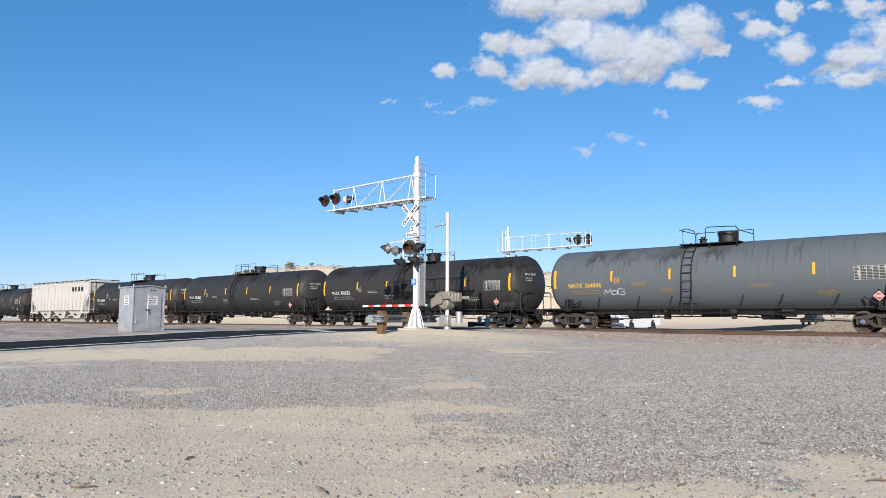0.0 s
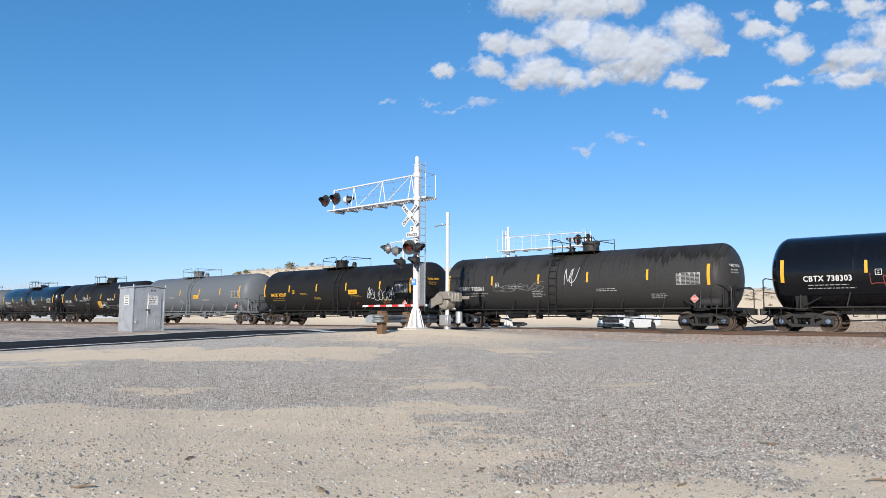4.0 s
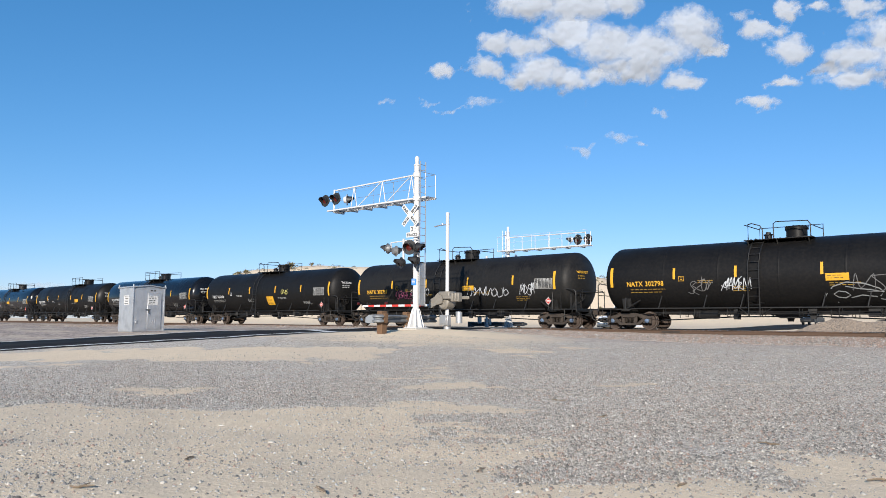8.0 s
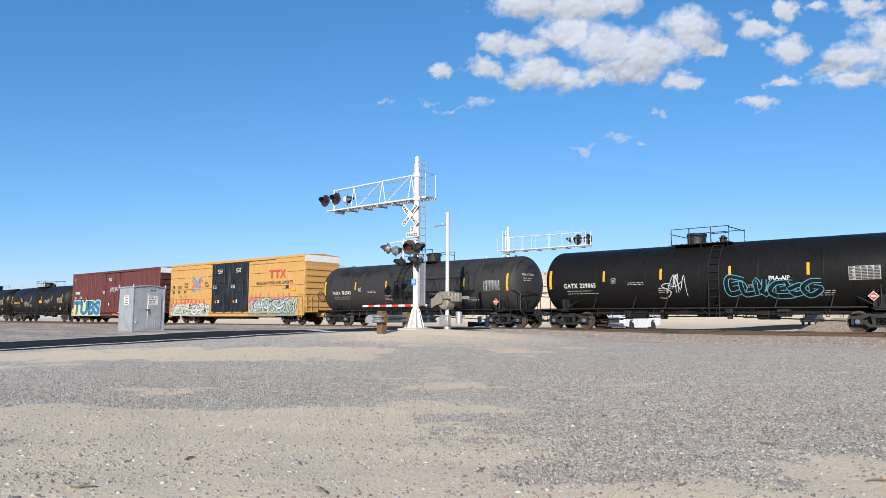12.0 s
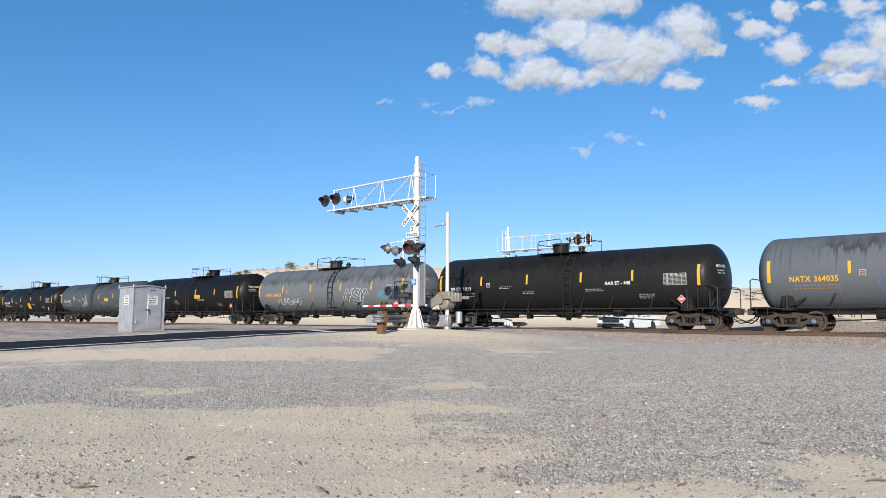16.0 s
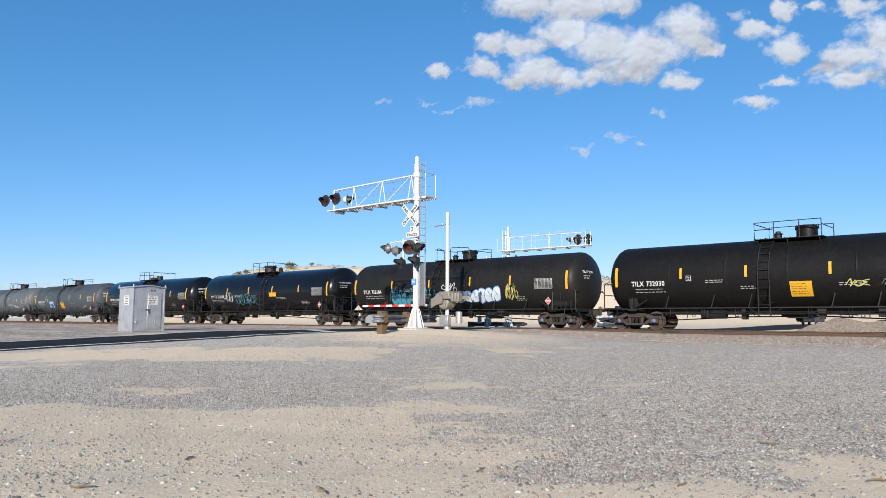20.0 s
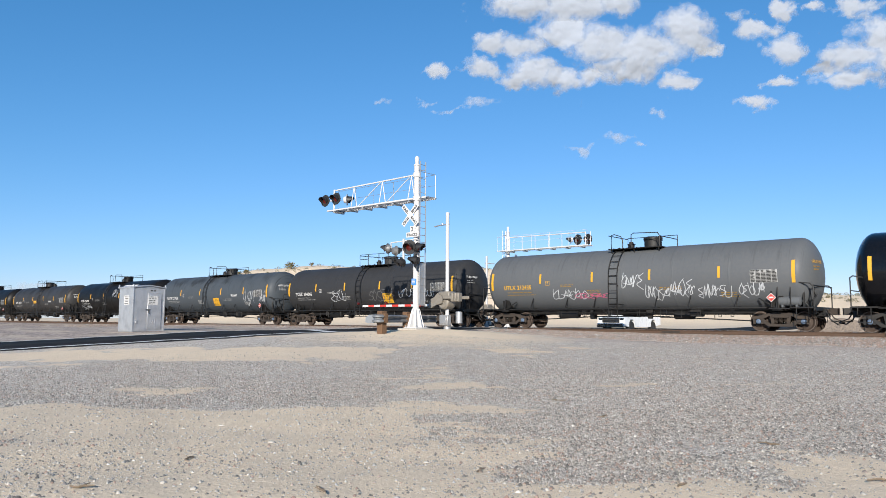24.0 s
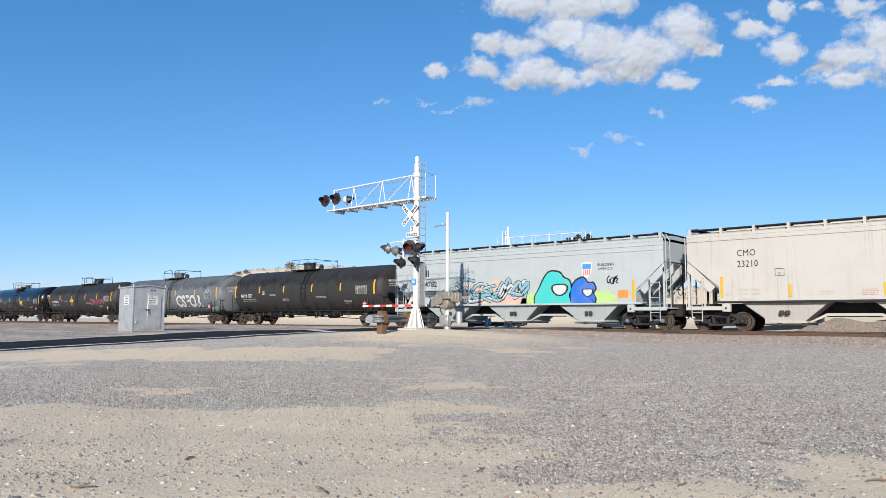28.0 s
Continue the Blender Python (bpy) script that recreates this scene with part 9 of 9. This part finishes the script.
# ---- loose stones and litter on the lot ----
STONE_MAT = None


def stone_material(red=0.14):
    m, nt, b = tree("loose_stone")
    geo = nt.nodes.new("ShaderNodeNewGeometry")
    r = geo.outputs["Random Per Island"]
    n = noise_tex(nt, coords(nt), 60.0, 3)
    col = mixed(nt, r, (0.068, 0.065, 0.062), (0.42, 0.395, 0.355))
    w = nt.nodes.new("ShaderNodeMath")
    w.operation = "FRACT"
    k = nt.nodes.new("ShaderNodeMath")
    k.operation = "MULTIPLY"
    k.inputs[1].default_value = 17.3
    nt.links.new(r, k.inputs[0])
    nt.links.new(k.outputs[0], w.inputs[0])
    col = mixed(nt, ramp(nt, w.outputs[0], 0.98 - red, 1.04 - red), col, (0.27, 0.18, 0.14))
    col = mixed(nt, ramp(nt, w.outputs[0], 0.982, 0.99), col, (0.62, 0.58, 0.52))
    col = mixed(nt, ramp(nt, n, 0.4, 0.7, 0, 0.28), col, (0.42, 0.36, 0.28))
    nt.links.new(col, b.inputs["Base Color"])
    b.inputs["Roughness"].default_value = 0.9
    return m


STONE_MAT = stone_material()


def scatter(name, count, near, far, spread, sizes, seed, label, along=None, coarse=False, red=0.0, thin=1.0):
    """Many small broken stones on the ground, as one mesh."""
    rng = np.random.default_rng(seed)
    if coarse:      # a broken stone: five-sided foot, short ridge
        bv = np.array([(math.cos(k * 1.2566), math.sin(k * 1.2566), -0.25) for k in range(5)] + [(-0.4, 0.1, 0.95), (0.4, -0.12, 0.8)])
        bf = np.array([(0, 1, 6), (1, 5, 6), (1, 2, 5), (2, 3, 5), (3, 4, 5), (4, 6, 5), (4, 0, 6)])
    else:
        base = bmesh.new()
        bmesh.ops.create_icosphere(base, subdivisions=1, radius=1.0)
        bv = np.array([v.co[:] for v in base.verts])
        bf = np.array([[v.index for v in f.verts] for f in base.faces])
        base.free()
    if along is None:
        d = near * (far / near) ** rng.random(count)
        a = np.radians(rng.uniform(-spread, spread, count))
        fx = FWD.x * np.cos(a) + SIDE.x * np.sin(a)
        fy = FWD.y * np.cos(a) + SIDE.y * np.sin(a)
        x, y = EYE.x + fx * d, EYE.y + fy * d
    else:
        x, y = rng.uniform(along[0], along[1], count), -rng.uniform(along[2], along[3], count)
    patchy = np.sin(x * 0.9 + np.sin(y * 0.7)) * np.sin(y * 1.1 + np.sin(x * 0.6)) + 0.6 * np.sin(x * 2.3 + y) * np.sin(y * 2.7 - x)
    keep = (patchy > rng.uniform(-2.0, 0.5, count)) & ~((np.abs(x + 27.1) < 4.6 + 0.3 * np.maximum(-y - 13, 0)) & (x < -19))
    if along is None:
        keep &= rng.random(count) < (thin + (1 - thin) * gravel_cover(x, y))
    x, y = x[keep], y[keep]
    n = len(x)
    s = sizes[0] * (sizes[1] / sizes[0]) ** (rng.random(n) ** 1.7)
    z = heights(x, y) if along is None else np.maximum(heights(x, y), np.interp(np.abs(y), [0, 1.5, 2.2, 2.8, 3.4], [-0.1, -0.09, -0.14, -0.27, -0.55]))
    turn = rng.uniform(0, 6.28, n)
    sq = rng.uniform(0.55, 1.0, (n, 3)) * s[:, None]
    sq[:, 2] *= 0.72
    jit = 1 + rng.uniform(-0.28, 0.28, (n, len(bv), 1))
    v = bv[None] * jit * sq[:, None, :]
    c, si = np.cos(turn)[:, None], np.sin(turn)[:, None]
    vx = v[..., 0] * c - v[..., 1] * si + x[:, None]
    vy = v[..., 0] * si + v[..., 1] * c + y[:, None]
    vz = v[..., 2] + (z + sq[:, 2] * 0.25)[:, None]
    verts = np.stack([vx, vy, vz], -1).reshape(-1, 3)
    faces = (bf[None] + (np.arange(n) * len(bv))[:, None, None]).reshape(-1, 3)
    me = bpy.data.meshes.new(name)
    me.vertices.add(len(verts))
    me.vertices.foreach_set("co", verts.ravel())
    me.loops.add(len(faces) * 3)
    me.loops.foreach_set("vertex_index", faces.ravel().astype(np.int32))
    me.polygons.add(len(faces))
    me.polygons.foreach_set("loop_start", np.arange(0, len(faces) * 3, 3, dtype=np.int32))
    me.update(calc_edges=True)
    me.materials.append(stone_material(red) if red else STONE_MAT)
    tagged(new(name, me), label, "stones", kind="stuff")


scatter("gravel", 60000, 1.6, 24.0, 62, (0.004, 0.027), 1, "loose grey and brown gravel on sand", coarse=True)
scatter("gravel_patch", 420000, 5.2, 28.0, 40, (0.008, 0.027), 2, "drift of grey crushed stone on sand", coarse=True, thin=0.06)
scatter("ballast_stone", 40000, 0, 0, 0, (0.022, 0.06), 3, "grey and reddish ballast stones beside the rail", along=(-24, 2, 0.9, 7.0), red=0.5, coarse=True)
scatter("far_ballast_stone", 12000, 0, 0, 0, (0.025, 0.05), 4, "ballast stones beside the rail", along=(-75, -31, 0.9, 6.5), red=0.5, coarse=True)

# single larger stones and sticks that lie apart
big = random.Random(5)


def rock(at, size, seed):
    rng = random.Random(seed)
    bm = bmesh.new()
    bmesh.ops.create_icosphere(bm, subdivisions=2, radius=1.0)
    for v in bm.verts:
        v.co *= 1 + 0.28 * noise.noise(v.co * 1.3 + Vector((seed, 0, 0)))
        v.co = Vector((v.co.x * size, v.co.y * size * 0.75, v.co.z * size * 0.5))
    me = bpy.data.meshes.new("stone")
    bm.to_mesh(me)
    bm.free()
    me.materials.append(STONE_MAT)
    ob = new("stone", me)
    ob.matrix_basis = pose(*at, 0, 0, rng.uniform(0, 360))
    tagged(ob, big.choice(("bluish grey stone lying on the sand", "reddish brown stone lying on the sand", "pale stone lying on the sand")), "stone", "stones on the lot")


for k in range(60):
    deg, dist = big.uniform(-32, 32), 4.6 * (15 / 4.6) ** big.random()
    x, y, z = on_bearing(deg, dist)
    rock((x, y, z + 0.05), big.uniform(0.012, 0.035), k)


def stick(at, length, turn, seed):
    rng = random.Random(seed)
    pts = [(length * (t / 5 - 0.5), rng.uniform(-0.02, 0.02), 0.012 + rng.uniform(0, 0.012)) for t in range(6)]
    g = Geo().tube(pts, [0.006, 0.009, 0.010, 0.009, 0.007, 0.004], 5)
    g.tube([pts[2], (pts[2][0] + 0.06, 0.05, 0.03)], 0.004, 4)
    ob = new("stick", g.mesh("stick", DRY_TWIG))
    ob.matrix_basis = pose(*at, 0, 0, turn)
    tagged(ob, "dry brown stick lying on the sand", "stick", "sticks on the lot")


for k, (deg, dist, length) in enumerate(((-9.2, 5.6, 0.26), (-19, 7.2, 0.2), (12.5, 9.5, 0.25), (24, 8.0, 0.22), (3, 6.3, 0.18), (31, 6.8, 0.3), (-26, 6.2, 0.18), (18, 6.0, 0.16), (9, 11.0, 0.3))):
    x, y, z = on_bearing(deg, dist)
    stick((x, y, z + 0.05), length, big.uniform(0, 180), k)


# ---- what moves ----
def motions():
    for car, at in CARS:
        walk(car, [(0.0, pose(at, 0, 0)), (CLIP, pose(at - SPEED * CLIP, 0, 0))])
    for ob, mid, drift in CLOUDS:
        way = Vector((SIDE.x, SIDE.y, 0)) * (-drift / 1269 * CLOUD_DIST)
        walk(ob, [(0.0, Matrix.Translation(mid)), (CLIP, Matrix.Translation(mid + way))])
    # wheels turn as they roll; alike wheelsets share one key track
    keyed = {}
    for ws in WHEELSETS:
        spot = round(ws.matrix_basis.translation.x, 3)
        if spot not in keyed:
            rows = [(k / FPS, pose(spot, 0, WHEEL_R, 0, -80.0 * k, 0)) for k in range(int(CLIP * FPS) + 1)]
            walk(ws, rows)
            keyed[spot] = ws.animation_data
        else:
            ws.rotation_mode = "QUATERNION"
            ws.animation_data_create()
            ws.animation_data.action = keyed[spot].action
            ws.animation_data.action_slot = keyed[spot].action_slot


motions()
